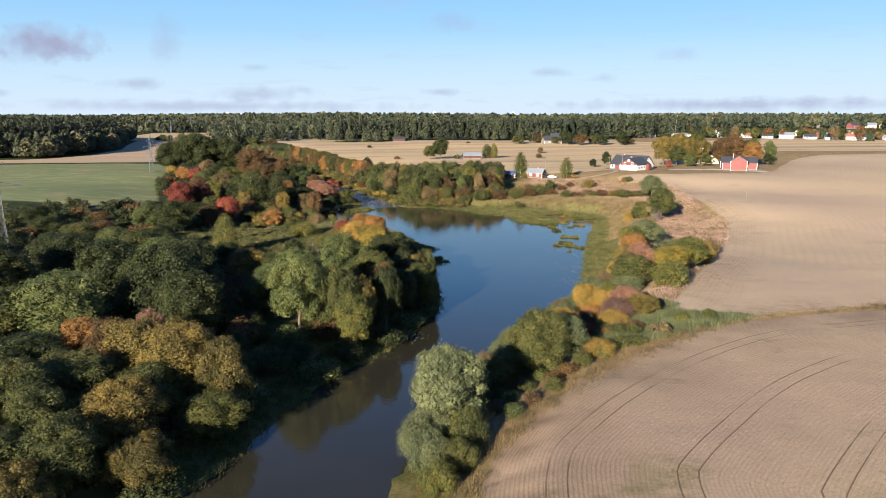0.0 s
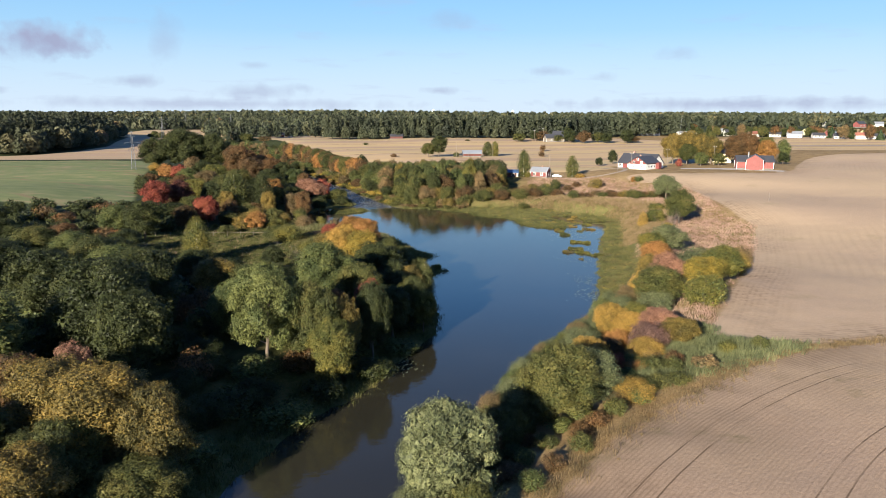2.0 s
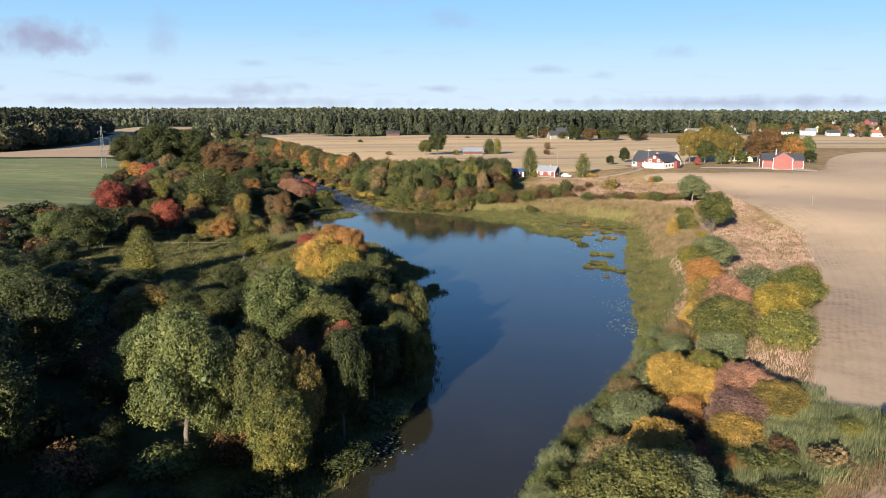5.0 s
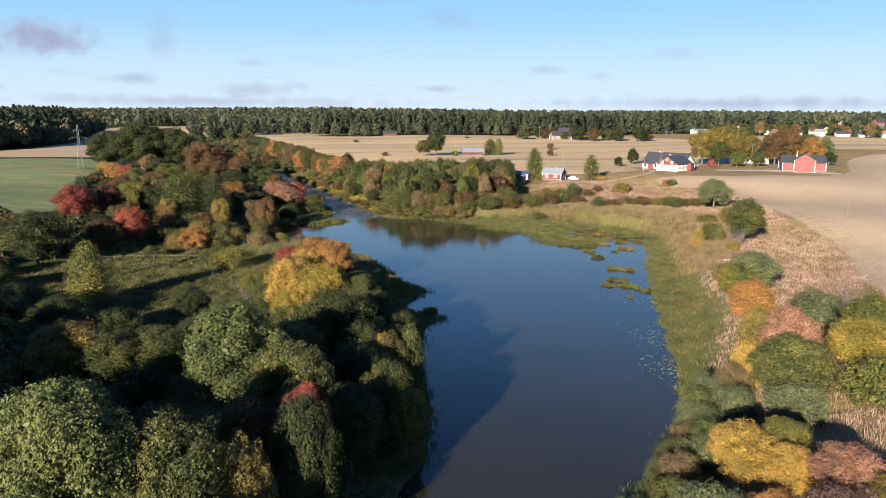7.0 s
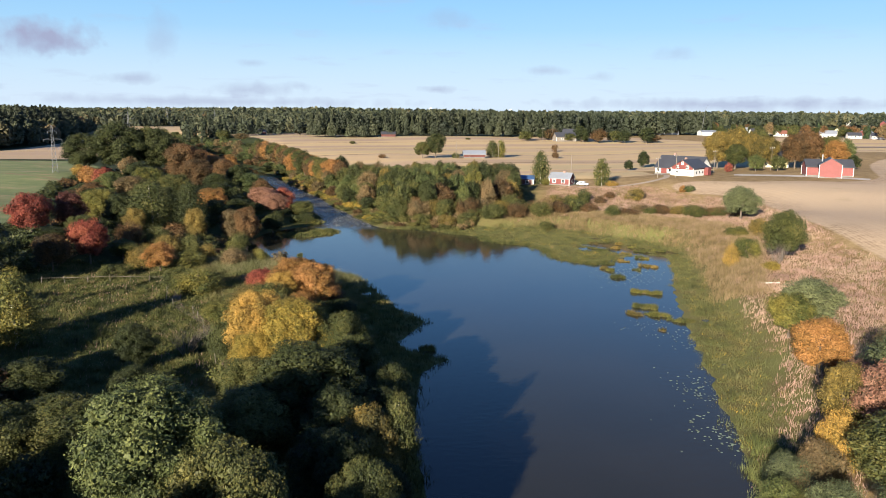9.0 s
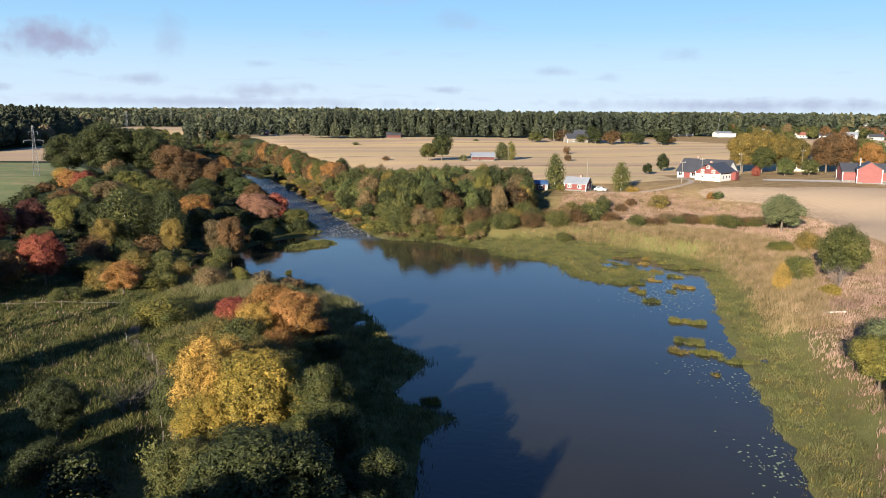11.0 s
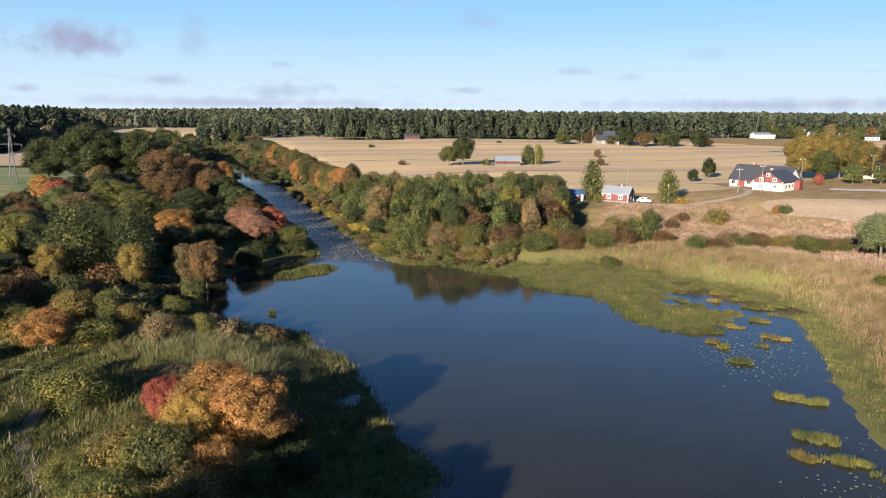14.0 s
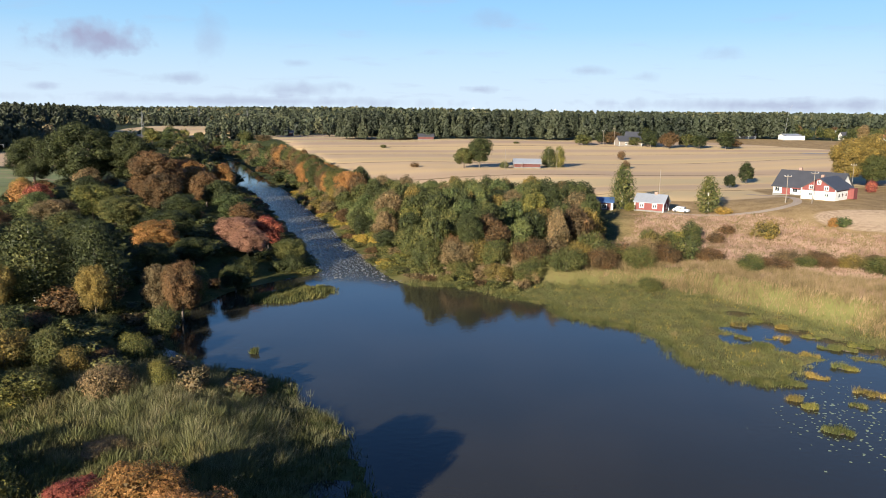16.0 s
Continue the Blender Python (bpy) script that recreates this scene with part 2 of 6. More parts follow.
def between(grid, x, y):
    """Value of a grid at x, y (arrays), between its lines."""
    x, y = np.asarray(x, float), np.asarray(y, float)
    i = np.clip(np.searchsorted(XS, x) - 1, 0, len(XS) - 2)
    j = np.clip(np.searchsorted(YS, y) - 1, 0, len(YS) - 2)
    u, v = (x - XS[i]) / (XS[i + 1] - XS[i]), (y - YS[j]) / (YS[j + 1] - YS[j])
    return (grid[j, i] * (1 - u) + grid[j, i + 1] * u) * (1 - v) + (grid[j + 1, i] * (1 - u) + grid[j + 1, i + 1] * u) * v


def relief(x, y):
    return between(GRID_Z, x, y)


def wet(x, y):
    """How far inside the water (positive) a place lies."""
    return between(GRID_W, x, y)


def ground(x, y):
    return float(between(GRID_Z, np.array([x]), np.array([y]))[0])

# ---------------------------------------------------------------- materials
class Shade:
    """Short-hand for building a node material."""

    def __init__(self, name, rough=0.8):
        self.mat = bpy.data.materials.new(name)
        self.mat.use_nodes = True
        self.n, self.l = self.mat.node_tree.nodes, self.mat.node_tree.links
        self.bsdf = self.n["Principled BSDF"]
        self.out = self.n["Material Output"]
        self.bsdf.inputs["Roughness"].default_value = rough

    def put(self, socket, value):
        if isinstance(value, (int, float)):
            socket.default_value = value
        elif isinstance(value, tuple):
            socket.default_value = (*value, 1) if len(value) == 3 and socket.type == "RGBA" else value
        else:
            self.l.new(value, socket)

    def math(self, op, a, b=0.0, clamp=False):
        node = self.n.new("ShaderNodeMath")
        node.operation, node.use_clamp = op, clamp
        self.put(node.inputs[0], a)
        self.put(node.inputs[1], b)
        return node.outputs[0]

    def attr(self, name):
        node = self.n.new("ShaderNodeAttribute")
        node.attribute_name = name
        return node.outputs["Fac"]

    def place(self, kind="Object"):
        return self.n.new("ShaderNodeTexCoord").outputs[kind]

    def world_place(self):
        return self.n.new("ShaderNodeNewGeometry").outputs["Position"]

    def noise(self, scale, detail=3.0, rough=0.55, vector=None, stretch=None):
        node = self.n.new("ShaderNodeTexNoise")
        node.inputs["Scale"].default_value, node.inputs["Detail"].default_value = scale, detail
        node.inputs["Roughness"].default_value = rough
        v = vector if vector is not None else self.world_place()
        if stretch:
            m = self.n.new("ShaderNodeMapping")
            m.inputs["Scale"].default_value = stretch
            self.l.new(v, m.inputs[0])
            v = m.outputs[0]
        self.l.new(v, node.inputs["Vector"])
        return node.outputs["Fac"]

    def span(self, v, a, b, lo=0.0, hi=1.0):
        node = self.n.new("ShaderNodeMapRange")
        self.put(node.inputs[0], v)
        for k, w in enumerate((a, b, lo, hi)):
            self.put(node.inputs[1 + k], w)
        return node.outputs[0]

    def mix(self, k, a, b):
        node = self.n.new("ShaderNodeMix")
        node.data_type = "RGBA"
        self.put(node.inputs[0], k)
        self.put(node.inputs[6], a)
        self.put(node.inputs[7], b)
        return node.outputs[2]

    def ramp(self, v, stops):
        node = self.n.new("ShaderNodeValToRGB")
        e = node.color_ramp.elements
        while len(e) < len(stops):
            e.new(0.5)
        for item, (p, c) in zip(e, stops):
            item.position, item.color = p, (*c, 1)
        self.put(node.inputs[0], v)
        return node.outputs[0]

    def bump(self, height, strength=0.4, distance=0.1):
        node = self.n.new("ShaderNodeBump")
        node.inputs["Strength"].default_value, node.inputs["Distance"].default_value = strength, distance
        self.l.new(height, node.inputs["Height"])
        self.l.new(node.outputs[0], self.bsdf.inputs["Normal"])

    def colour(self, v):
        self.put(self.bsdf.inputs["Base Color"], v)
        return self


def ground_material():
    s = Shade("ground_cover", 0.95)
    s.bsdf.inputs["Specular IOR Level"].default_value = 0.1
    big, mid, fine = s.noise(0.02, 3), s.noise(0.22, 4), s.noise(2.6, 4, 0.65)
    grain = s.noise(9, 3, 0.7)
    edge = s.math("MULTIPLY", s.math("SUBTRACT", s.noise(0.5, 4, 0.6), 0.5), 3.0)
    # rough ground under trees and on the banks
    wild = s.ramp(s.math("ADD", s.math("MULTIPLY", mid, 0.6), s.math("MULTIPLY", fine, 0.4)),
                  [(0.30, (0.030, 0.036, 0.012)), (0.48, (0.085, 0.085, 0.025)), (0.62, (0.17, 0.135, 0.055)), (0.75, (0.12, 0.13, 0.035))])
    dry = s.ramp(s.math("ADD", s.math("MULTIPLY", mid, 0.5), s.math("MULTIPLY", fine, 0.5)),
                 [(0.30, (0.13, 0.085, 0.040)), (0.48, (0.26, 0.175, 0.085)), (0.60, (0.34, 0.24, 0.12)), (0.75, (0.22, 0.20, 0.075))])
    col = s.mix(s.span(s.math("ADD", s.attr("dry"), s.math("MULTIPLY", edge, 1.2)), -2.5, 2.5), wild, dry)
    # stubble fields
    straw_a = s.ramp(s.math("ADD", s.math("MULTIPLY", grain, 0.55), s.math("MULTIPLY", fine, 0.45)),
                     [(0.25, (0.245, 0.165, 0.112)), (0.5, (0.40, 0.282, 0.20)), (0.75, (0.54, 0.40, 0.29))])
    straw_b = s.mix(s.span(big, 0.35, 0.65), straw_a, s.mix(0.6, straw_a, (0.54, 0.40, 0.24)))
    bare = s.span(s.noise(0.09, 4, 0.6), 0.60, 0.72)
    straw_b = s.mix(s.math("MULTIPLY", bare, 0.35), straw_b, (0.17, 0.145, 0.055))
    near = s.attr("near_field")
    rows = s.math("SINE", s.math("MULTIPLY", near, 6.283 / 0.62))
    rows_n = s.math("MULTIPLY", s.span(rows, 0.1, 0.9), s.span(s.noise(0.5, 3), 0.35, 0.6))
    swath = s.math("FRACT", s.math("DIVIDE", s.math("ADD", near, s.math("MULTIPLY", s.noise(0.03, 1), 1.0)), 11.5))
    rut = s.math("MAXIMUM", s.math("LESS_THAN", s.math("ABSOLUTE", s.math("SUBTRACT", swath, 0.53)), 0.0065),
                 s.math("LESS_THAN", s.math("ABSOLUTE", s.math("SUBTRACT", swath, 0.69)), 0.0065))
    rut = s.math("MULTIPLY", rut, s.span(s.noise(0.05, 3, 0.6), 0.36, 0.50))
    straw_n = s.mix(s.math("MULTIPLY", rows_n, 0.16), straw_b, s.mix(0.5, straw_b, (0.12, 0.075, 0.042)))
    drill = s.math("SINE", s.math("MULTIPLY", s.math("ADD", near, s.math("MULTIPLY", s.noise(0.3, 2), 0.3)), 6.283 / 0.42))
    drill = s.math("MULTIPLY", s.span(drill, -0.2, 0.9), s.span(s.noise(0.12, 3), 0.30, 0.62, 0.25, 1.0))
    head = s.math("MULTIPLY", s.span(near, 16.0, 2.0), s.span(s.noise(0.07, 3, 0.6), 0.32, 0.58))
    straw_n = s.mix(s.math("MULTIPLY", drill, s.math("ADD", 0.16, s.math("MULTIPLY", head, 0.42))), straw_n, (0.115, 0.074, 0.045))
    straw_n = s.mix(s.math("MULTIPLY", head, 0.45), straw_n, (0.19, 0.125, 0.078))
    weedy = s.math("MULTIPLY", s.span(s.noise(0.075, 5, 0.7, None, (1, 1.7, 1)), 0.575, 0.68), s.span(fine, 0.3, 0.6))
    straw_n = s.mix(s.math("MULTIPLY", weedy, 0.7), straw_n, (0.15, 0.125, 0.055))
    straw_n = s.mix(0.14, straw_n, (0.12, 0.08, 0.05))
    straw_n = s.mix(s.math("MULTIPLY", rut, 0.7), straw_n, (0.09, 0.056, 0.034))
    mid_f = s.attr("mid_field")
    lane = s.math("SINE", s.math("MULTIPLY", mid_f, 6.283 / 2.2))
    straw_m = s.mix(s.math("MULTIPLY", s.math("MULTIPLY", s.span(lane, -0.2, 1.0), s.span(s.noise(0.04, 3), 0.4, 0.65)), 0.10), s.mix(0.35, straw_b, (0.58, 0.43, 0.28)), (0.20, 0.13, 0.075))
    comb = s.math("SINE", s.math("MULTIPLY", mid_f, 6.283 / 0.9))
    brim = s.math("MULTIPLY", s.span(mid_f, 11.0, 3.0), s.span(s.noise(0.06, 3, 0.6), 0.34, 0.55))
    straw_m = s.mix(s.math("MULTIPLY", brim, s.math("MULTIPLY", s.span(comb, -0.6, 0.8, 0.35, 0.60), s.span(s.noise(0.8, 3), 0.3, 0.6))), straw_m, (0.20, 0.135, 0.085))
    far_f = s.attr("far_field")
    strip = s.n.new("ShaderNodeTexNoise")
    strip.noise_dimensions = "1D"
    strip.inputs["Scale"].default_value = 0.022
    strip.inputs["Detail"].default_value = 1.0
    sx = s.n.new("ShaderNodeSeparateXYZ")
    s.l.new(s.world_place(), sx.inputs[0])
    across = s.math("ADD", sx.outputs["Y"], s.math("MULTIPLY", sx.outputs["X"], -0.22))
    s.put(strip.inputs["W"], across)
    gold = s.ramp(strip.outputs["Fac"], [(0.38, (0.42, 0.295, 0.19)), (0.47, (0.48, 0.345, 0.21)), (0.54, (0.58, 0.41, 0.205)),
                                         (0.64, (0.48, 0.37, 0.20))])
    gold = s.mix(s.math("MULTIPLY", fine, 0.25), gold, straw_a)
    drain = s.math("LESS_THAN", s.math("ABSOLUTE", s.math("SUBTRACT", s.math("FRACT", s.math("DIVIDE", across, 57.0)), 0.5)), 0.014)
    gold = s.mix(s.math("MULTIPLY", drain, s.span(s.noise(0.03, 3), 0.35, 0.5, 0.35, 0.9)), gold, (0.15, 0.105, 0.055))
    crop = s.ramp(s.math("ADD", s.math("MULTIPLY", mid, 0.4), s.math("MULTIPLY", s.noise(0.06, 3, 0.5, None, (1, 3.5, 1)), 0.6)),
                  [(0.38, (0.150, 0.180, 0.078)), (0.54, (0.195, 0.215, 0.095)), (0.66, (0.30, 0.235, 0.13))])
    veer = s.math("ADD", s.math("MULTIPLY", sx.outputs["X"], 0.42), s.math("ADD", sx.outputs["Y"], s.math("MULTIPLY", s.noise(0.012, 2), 60.0)))
    wheel = s.math("ABSOLUTE", s.math("SUBTRACT", s.math("FRACT", s.math("DIVIDE", veer, 47.0)), 0.5))
    crop = s.mix(s.math("MULTIPLY", s.span(wheel, 0.045, 0.015), s.span(s.noise(0.06, 3, 0.6), 0.38, 0.55, 0.15, 0.75)), crop, (0.24, 0.165, 0.10))
    lush = s.ramp(s.math("ADD", s.math("MULTIPLY", mid, 0.4), s.math("MULTIPLY", fine, 0.6)),
                  [(0.3, (0.031, 0.037, 0.011)), (0.5, (0.070, 0.078, 0.021)), (0.7, (0.14, 0.118, 0.042))])
    bog = s.ramp(s.math("ADD", s.math("MULTIPLY", s.noise(0.13, 4, 0.65), 0.7), s.math("MULTIPLY", fine, 0.3)),
                 [(0.30, (0.072, 0.058, 0.026)), (0.43, (0.148, 0.124, 0.050)), (0.58, (0.142, 0.142, 0.047)), (0.72, (0.205, 0.175, 0.078))])
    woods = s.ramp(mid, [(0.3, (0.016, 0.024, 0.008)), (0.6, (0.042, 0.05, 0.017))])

    def over(base, name, top, wobble=0.35, soft=0.4):
        d = s.math("ADD", s.attr(name), s.math("MULTIPLY", edge, wobble))
        return s.mix(s.span(d, -soft, soft), base, top)

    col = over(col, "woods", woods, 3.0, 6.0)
    col = over(col, "meadow", lush, 1.0, 2.0)
    col = over(col, "marsh", bog, 0.8, 1.2)
    col = over(col, "far_field", gold, 0.5, 1.0)
    col = over(col, "east_field", gold, 0.5, 1.0)
    col = over(col, "valley_field", gold, 0.5, 1.0)
    col = over(col, "west_field", s.mix(0.5, gold, straw_a), 0.5, 1.0)
    col = over(col, "green_field", crop, 0.4, 0.8)
    col = over(col, "mid_field", straw_m, 0.5, 0.5)
    col = over(col, "near_field", straw_n, 0.25, 0.3)
    s.colour(s.mix(0.17, col, (0.0, 0.0, 0.0)))
    h = s.math("ADD", s.math("MULTIPLY", fine, 0.6), s.math("MULTIPLY", grain, 0.4))
    h = s.math("SUBTRACT", h, s.math("MULTIPLY", s.math("MULTIPLY", s.math("ADD", s.math("MULTIPLY", rows_n, 0.4), rut), s.span(near, 0, 1)), 0.25))
    s.bump(h, 0.5, 0.12)
    return s.mat


def water_material():
    s = Shade("lake_water", 0.04)
    s.bsdf.inputs["IOR"].default_value = 1.333
    calm = s.noise(0.9, 3, 0.5, None, (1, 1.6, 1))
    ripple = s.noise(4.5, 3, 0.6)
    rush = s.span(s.attr("rapids"), 0.0, 1.0)
    chop = s.noise(1.1, 5, 0.7, None, (1.3, 0.8, 1))
    h = s.math("ADD", s.math("MULTIPLY", calm, 0.022), s.math("MULTIPLY", ripple, 0.002))
    h = s.math("ADD", h, s.math("MULTIPLY", s.math("MULTIPLY", chop, rush), 0.8))
    s.bump(h, 0.6, 1.0)
    foam = s.math("MULTIPLY", s.span(s.noise(1.7, 6, 0.8), 0.555, 0.62), rush)
    s.colour(s.mix(foam, s.mix(s.span(s.noise(0.05, 2), 0.35, 0.65), (0.022, 0.0208, 0.014), (0.028, 0.0255, 0.0175)), (0.55, 0.56, 0.55)))
    s.put(s.bsdf.inputs["Roughness"], s.math("ADD", s.math("ADD", 0.04, s.math("MULTIPLY", rush, 0.22)), s.math("MULTIPLY", foam, 0.5)))
    return s.mat


def foliage_material(name, stops, thin=0.18, each=0.40, patch=0.35, tone=""):
    """Leaves: every leaf its own shade out of stops, in drifts across the crown."""
    s = Shade(name, 0.62)
    s.bsdf.inputs["Specular IOR Level"].default_value = 0.25
    isl = s.attr(tone) if tone else s.n.new("ShaderNodeNewGeometry").outputs["Random Per Island"]
    obj = s.n.new("ShaderNodeObjectInfo").outputs["Random"]
    drift = s.noise(patch, 3)
    k = s.math("ADD", s.math("MULTIPLY", isl, each), s.math("MULTIPLY", s.math("SUBTRACT", drift, 0.5), 1.7 - each))
    k = s.math("ADD", k, s.math("ADD", s.math("MULTIPLY", obj, 0.22), 0.39 - each * 0.5))
    col = s.ramp(k, [(p, tuple(c * 0.92 for c in tone3)) for p, tone3 in stops])
    hsv = s.n.new("ShaderNodeHueSaturation")
    s.put(hsv.inputs["Color"], col)
    s.put(hsv.inputs["Value"], s.span(isl, 0, 1, 1 - 0.6 * each, 1 + 0.6 * each))
    s.colour(hsv.outputs[0])
    tr = s.n.new("ShaderNodeBsdfTranslucent")
    s.put(tr.inputs["Color"], hsv.outputs[0])
    mx = s.n.new("ShaderNodeMixShader")
    mx.inputs[0].default_value = thin
    s.l.new(s.bsdf.outputs[0], mx.inputs[1])
    s.l.new(tr.outputs[0], mx.inputs[2])
    s.l.new(mx.outputs[0], s.out.inputs[0])
    return s.mat


def plain(name, colour, rough=0.8, grain=8.0, amount=0.25, metal=0.0):
    s = Shade(name, rough)
    n1, n2 = s.noise(grain, 4, 0.6, s.place()), s.noise(grain * 0.12, 3, 0.5, s.place())
    v = s.math("ADD", s.math("MULTIPLY", n1, 0.5), s.math("MULTIPLY", n2, 0.5))
    lo = tuple(c * (1 - amount) for c in colour)
    hi = tuple(min(1.0, c * (1 + amount)) for c in colour)
    s.colour(s.mix(s.span(v, 0.3, 0.7), lo, hi))
    s.bsdf.inputs["Metallic"].default_value = metal
    s.bump(n1, 0.25, 0.02)
    return s.mat


def board_material(name, colour):
    """Painted vertical boards."""
    s = Shade(name, 0.75)
    w = s.n.new("ShaderNodeTexWave")
    w.inputs["Scale"].default_value, w.inputs["Distortion"].default_value = 2.2, 0.4
    m = s.n.new("ShaderNodeVectorMath")
    m.operation = "DOT_PRODUCT"
    s.l.new(s.place(), m.inputs[0])
    m.inputs[1].default_value = (1, 1, 0)
    c = s.n.new("ShaderNodeCombineXYZ")
    s.l.new(m.outputs["Value"], c.inputs[0])
    s.l.new(c.outputs[0], w.inputs["Vector"])
    fade = s.noise(0.8, 4, 0.6, s.place())
    col = s.mix(s.span(fade, 0.3, 0.7), tuple(k * 0.85 for k in colour), tuple(k * 1.12 for k in colour))
    s.colour(s.mix(s.span(w.outputs["Fac"], 0.0, 0.12, 0.45, 0.0), col, tuple(k * 0.4 for k in colour)))
    s.bump(w.outputs["Fac"], 0.3, 0.02)
    return s.mat


M_GROUND = ground_material()
M_WATER = water_material()
GREEN = foliage_material("leaves_dark_green", [(0.2, (0.016, 0.022, 0.007)), (0.5, (0.034, 0.043, 0.013)), (0.8, (0.061, 0.066, 0.019))])
OLIVE = foliage_material("leaves_olive_green", [(0.2, (0.031, 0.039, 0.012)), (0.5, (0.068, 0.075, 0.021)), (0.8, (0.126, 0.113, 0.032))])
WILLOW = foliage_material("leaves_grey_green", [(0.2, (0.035, 0.050, 0.016)), (0.5, (0.074, 0.091, 0.029)), (0.8, (0.134, 0.142, 0.043))])
SILVER = foliage_material("leaves_silver_green", [(0.2, (0.051, 0.062, 0.030)), (0.5, (0.095, 0.109, 0.050)), (0.8, (0.160, 0.168, 0.076))])
LIME = foliage_material("leaves_yellow_green", [(0.2, (0.043, 0.055, 0.017)), (0.5, (0.096, 0.099, 0.024)), (0.8, (0.181, 0.148, 0.032))])
AMBER = foliage_material("leaves_amber_olive", [(0.2, (0.055, 0.051, 0.016)), (0.5, (0.132, 0.100, 0.027)), (0.8, (0.239, 0.162, 0.039))])
GOLD = foliage_material("leaves_old_gold", [(0.2, (0.10, 0.088, 0.019)), (0.5, (0.22, 0.165, 0.030)), (0.8, (0.36, 0.24, 0.046))])
YELLOW = foliage_material("leaves_yellow", [(0.2, (0.146, 0.106, 0.027)), (0.5, (0.302, 0.190, 0.042)), (0.8, (0.459, 0.274, 0.068))])
ORANGE = foliage_material("leaves_orange", [(0.2, (0.120, 0.074, 0.022)), (0.5, (0.267, 0.131, 0.037)), (0.8, (0.396, 0.189, 0.070))])
RED = foliage_material("leaves_red", [(0.2, (0.076, 0.025, 0.016)), (0.5, (0.212, 0.047, 0.034)), (0.8, (0.323, 0.102, 0.050))])
RUST = foliage_material("leaves_rust_brown", [(0.2, (0.044, 0.032, 0.015)), (0.5, (0.095, 0.057, 0.024)), (0.8, (0.161, 0.084, 0.034))])
TAN = foliage_material("leaves_faded_tan", [(0.2, (0.072, 0.060, 0.028)), (0.5, (0.140, 0.098, 0.046)), (0.8, (0.212, 0.140, 0.065))])
PINK = foliage_material("leaves_pinkish", [(0.2, (0.123, 0.076, 0.047)), (0.5, (0.257, 0.128, 0.084)), (0.8, (0.342, 0.180, 0.112))])
PLUM = foliage_material("leaves_dull_purple", [(0.2, (0.085, 0.050, 0.040)), (0.5, (0.15, 0.085, 0.07)), (0.8, (0.22, 0.13, 0.09))])
MAROON = foliage_material("leaves_maroon", [(0.2, (0.045, 0.018, 0.014)), (0.5, (0.085, 0.030, 0.024)), (0.8, (0.14, 0.05, 0.03))])
NEEDLE = foliage_material("needles_dark", [(0.2, (0.012, 0.026, 0.012)), (0.5, (0.026, 0.046, 0.020)), (0.8, (0.050, 0.068, 0.026))], 0.1)
# far trees: stops greyed so the colour carries some distance haze
WOODS = foliage_material("far_woods_hazed", [(0.15, (0.022, 0.030, 0.018)), (0.45, (0.035, 0.043, 0.024)), (0.72, (0.053, 0.058, 0.030)),
                                               (0.90, (0.084, 0.072, 0.034)), (1.0, (0.112, 0.068, 0.036))], 0.1, 0.55, 0.012, "tone")
MARSH_GREEN = foliage_material("marsh_green_blades", [(0.12, (0.056, 0.056, 0.021)), (0.40, (0.103, 0.110, 0.035)), (0.65, (0.143, 0.125, 0.047)), (0.9, (0.224, 0.168, 0.074))], 0.25, 0.2, 0.25)
PALE_SEDGE = foliage_material("pale_green_blades", [(0.15, (0.066, 0.075, 0.030)), (0.45, (0.149, 0.145, 0.065)), (0.9, (0.286, 0.237, 0.133))], 0.25, 0.2, 0.4)
REED = foliage_material("reed_blades", [(0.15, (0.129, 0.096, 0.043)), (0.4, (0.207, 0.152, 0.072)), (0.7, (0.302, 0.207, 0.116)), (0.9, (0.381, 0.263, 0.162))], 0.25, 0.25, 0.5)
SEDGE = foliage_material("sedge_blades", [(0.10, (0.029, 0.037, 0.012)), (0.35, (0.057, 0.066, 0.018)), (0.6, (0.109, 0.107, 0.031)), (0.9, (0.198, 0.155, 0.063))], 0.25, 0.2, 0.55)
STRAW = foliage_material("dry_grass_blades", [(0.15, (0.184, 0.113, 0.084)), (0.4, (0.310, 0.193, 0.146)), (0.65, (0.402, 0.270, 0.204)), (0.9, (0.265, 0.207, 0.108))], 0.25, 0.2, 0.16)
BARK = plain("bark", (0.11, 0.085, 0.065), 0.9, 12)
BIRCH_BARK = plain("pale_bark", (0.52, 0.49, 0.44), 0.8, 9, 0.4)
TWIG = plain("bare_twigs", (0.15, 0.12, 0.10), 0.9, 10)
RED_WALL = board_material("red_painted_boards", (0.145, 0.034, 0.030))
BARN_WALL = board_material("faded_red_sheeting", (0.185, 0.054, 0.050))
OLD_RED = board_material("dull_red_logs", (0.085, 0.024, 0.020))
WHITE_WALL = plain("whitewash", (0.55, 0.54, 0.51), 0.85, 3, 0.08)
CREAM_WALL = board_material("cream_boards", (0.66, 0.58, 0.34))
TRIM = plain("white_trim", (0.70, 0.69, 0.66), 0.6, 5, 0.06)
DARK_ROOF = plain("dark_roof_sheet", (0.040, 0.041, 0.047), 0.55, 3, 0.25)
GREY_ROOF = plain("grey_metal_roof", (0.25, 0.265, 0.29), 0.45, 2, 0.15, 0.3)
BLUE_ROOF = plain("blue_roof_sheet", (0.035, 0.075, 0.17), 0.45, 3, 0.2)
TILE_ROOF = plain("reddish_roof", (0.22, 0.085, 0.06), 0.8, 4, 0.2)
BRICK_RED = plain("chimney_brick", (0.23, 0.15, 0.12), 0.9, 9, 0.25)
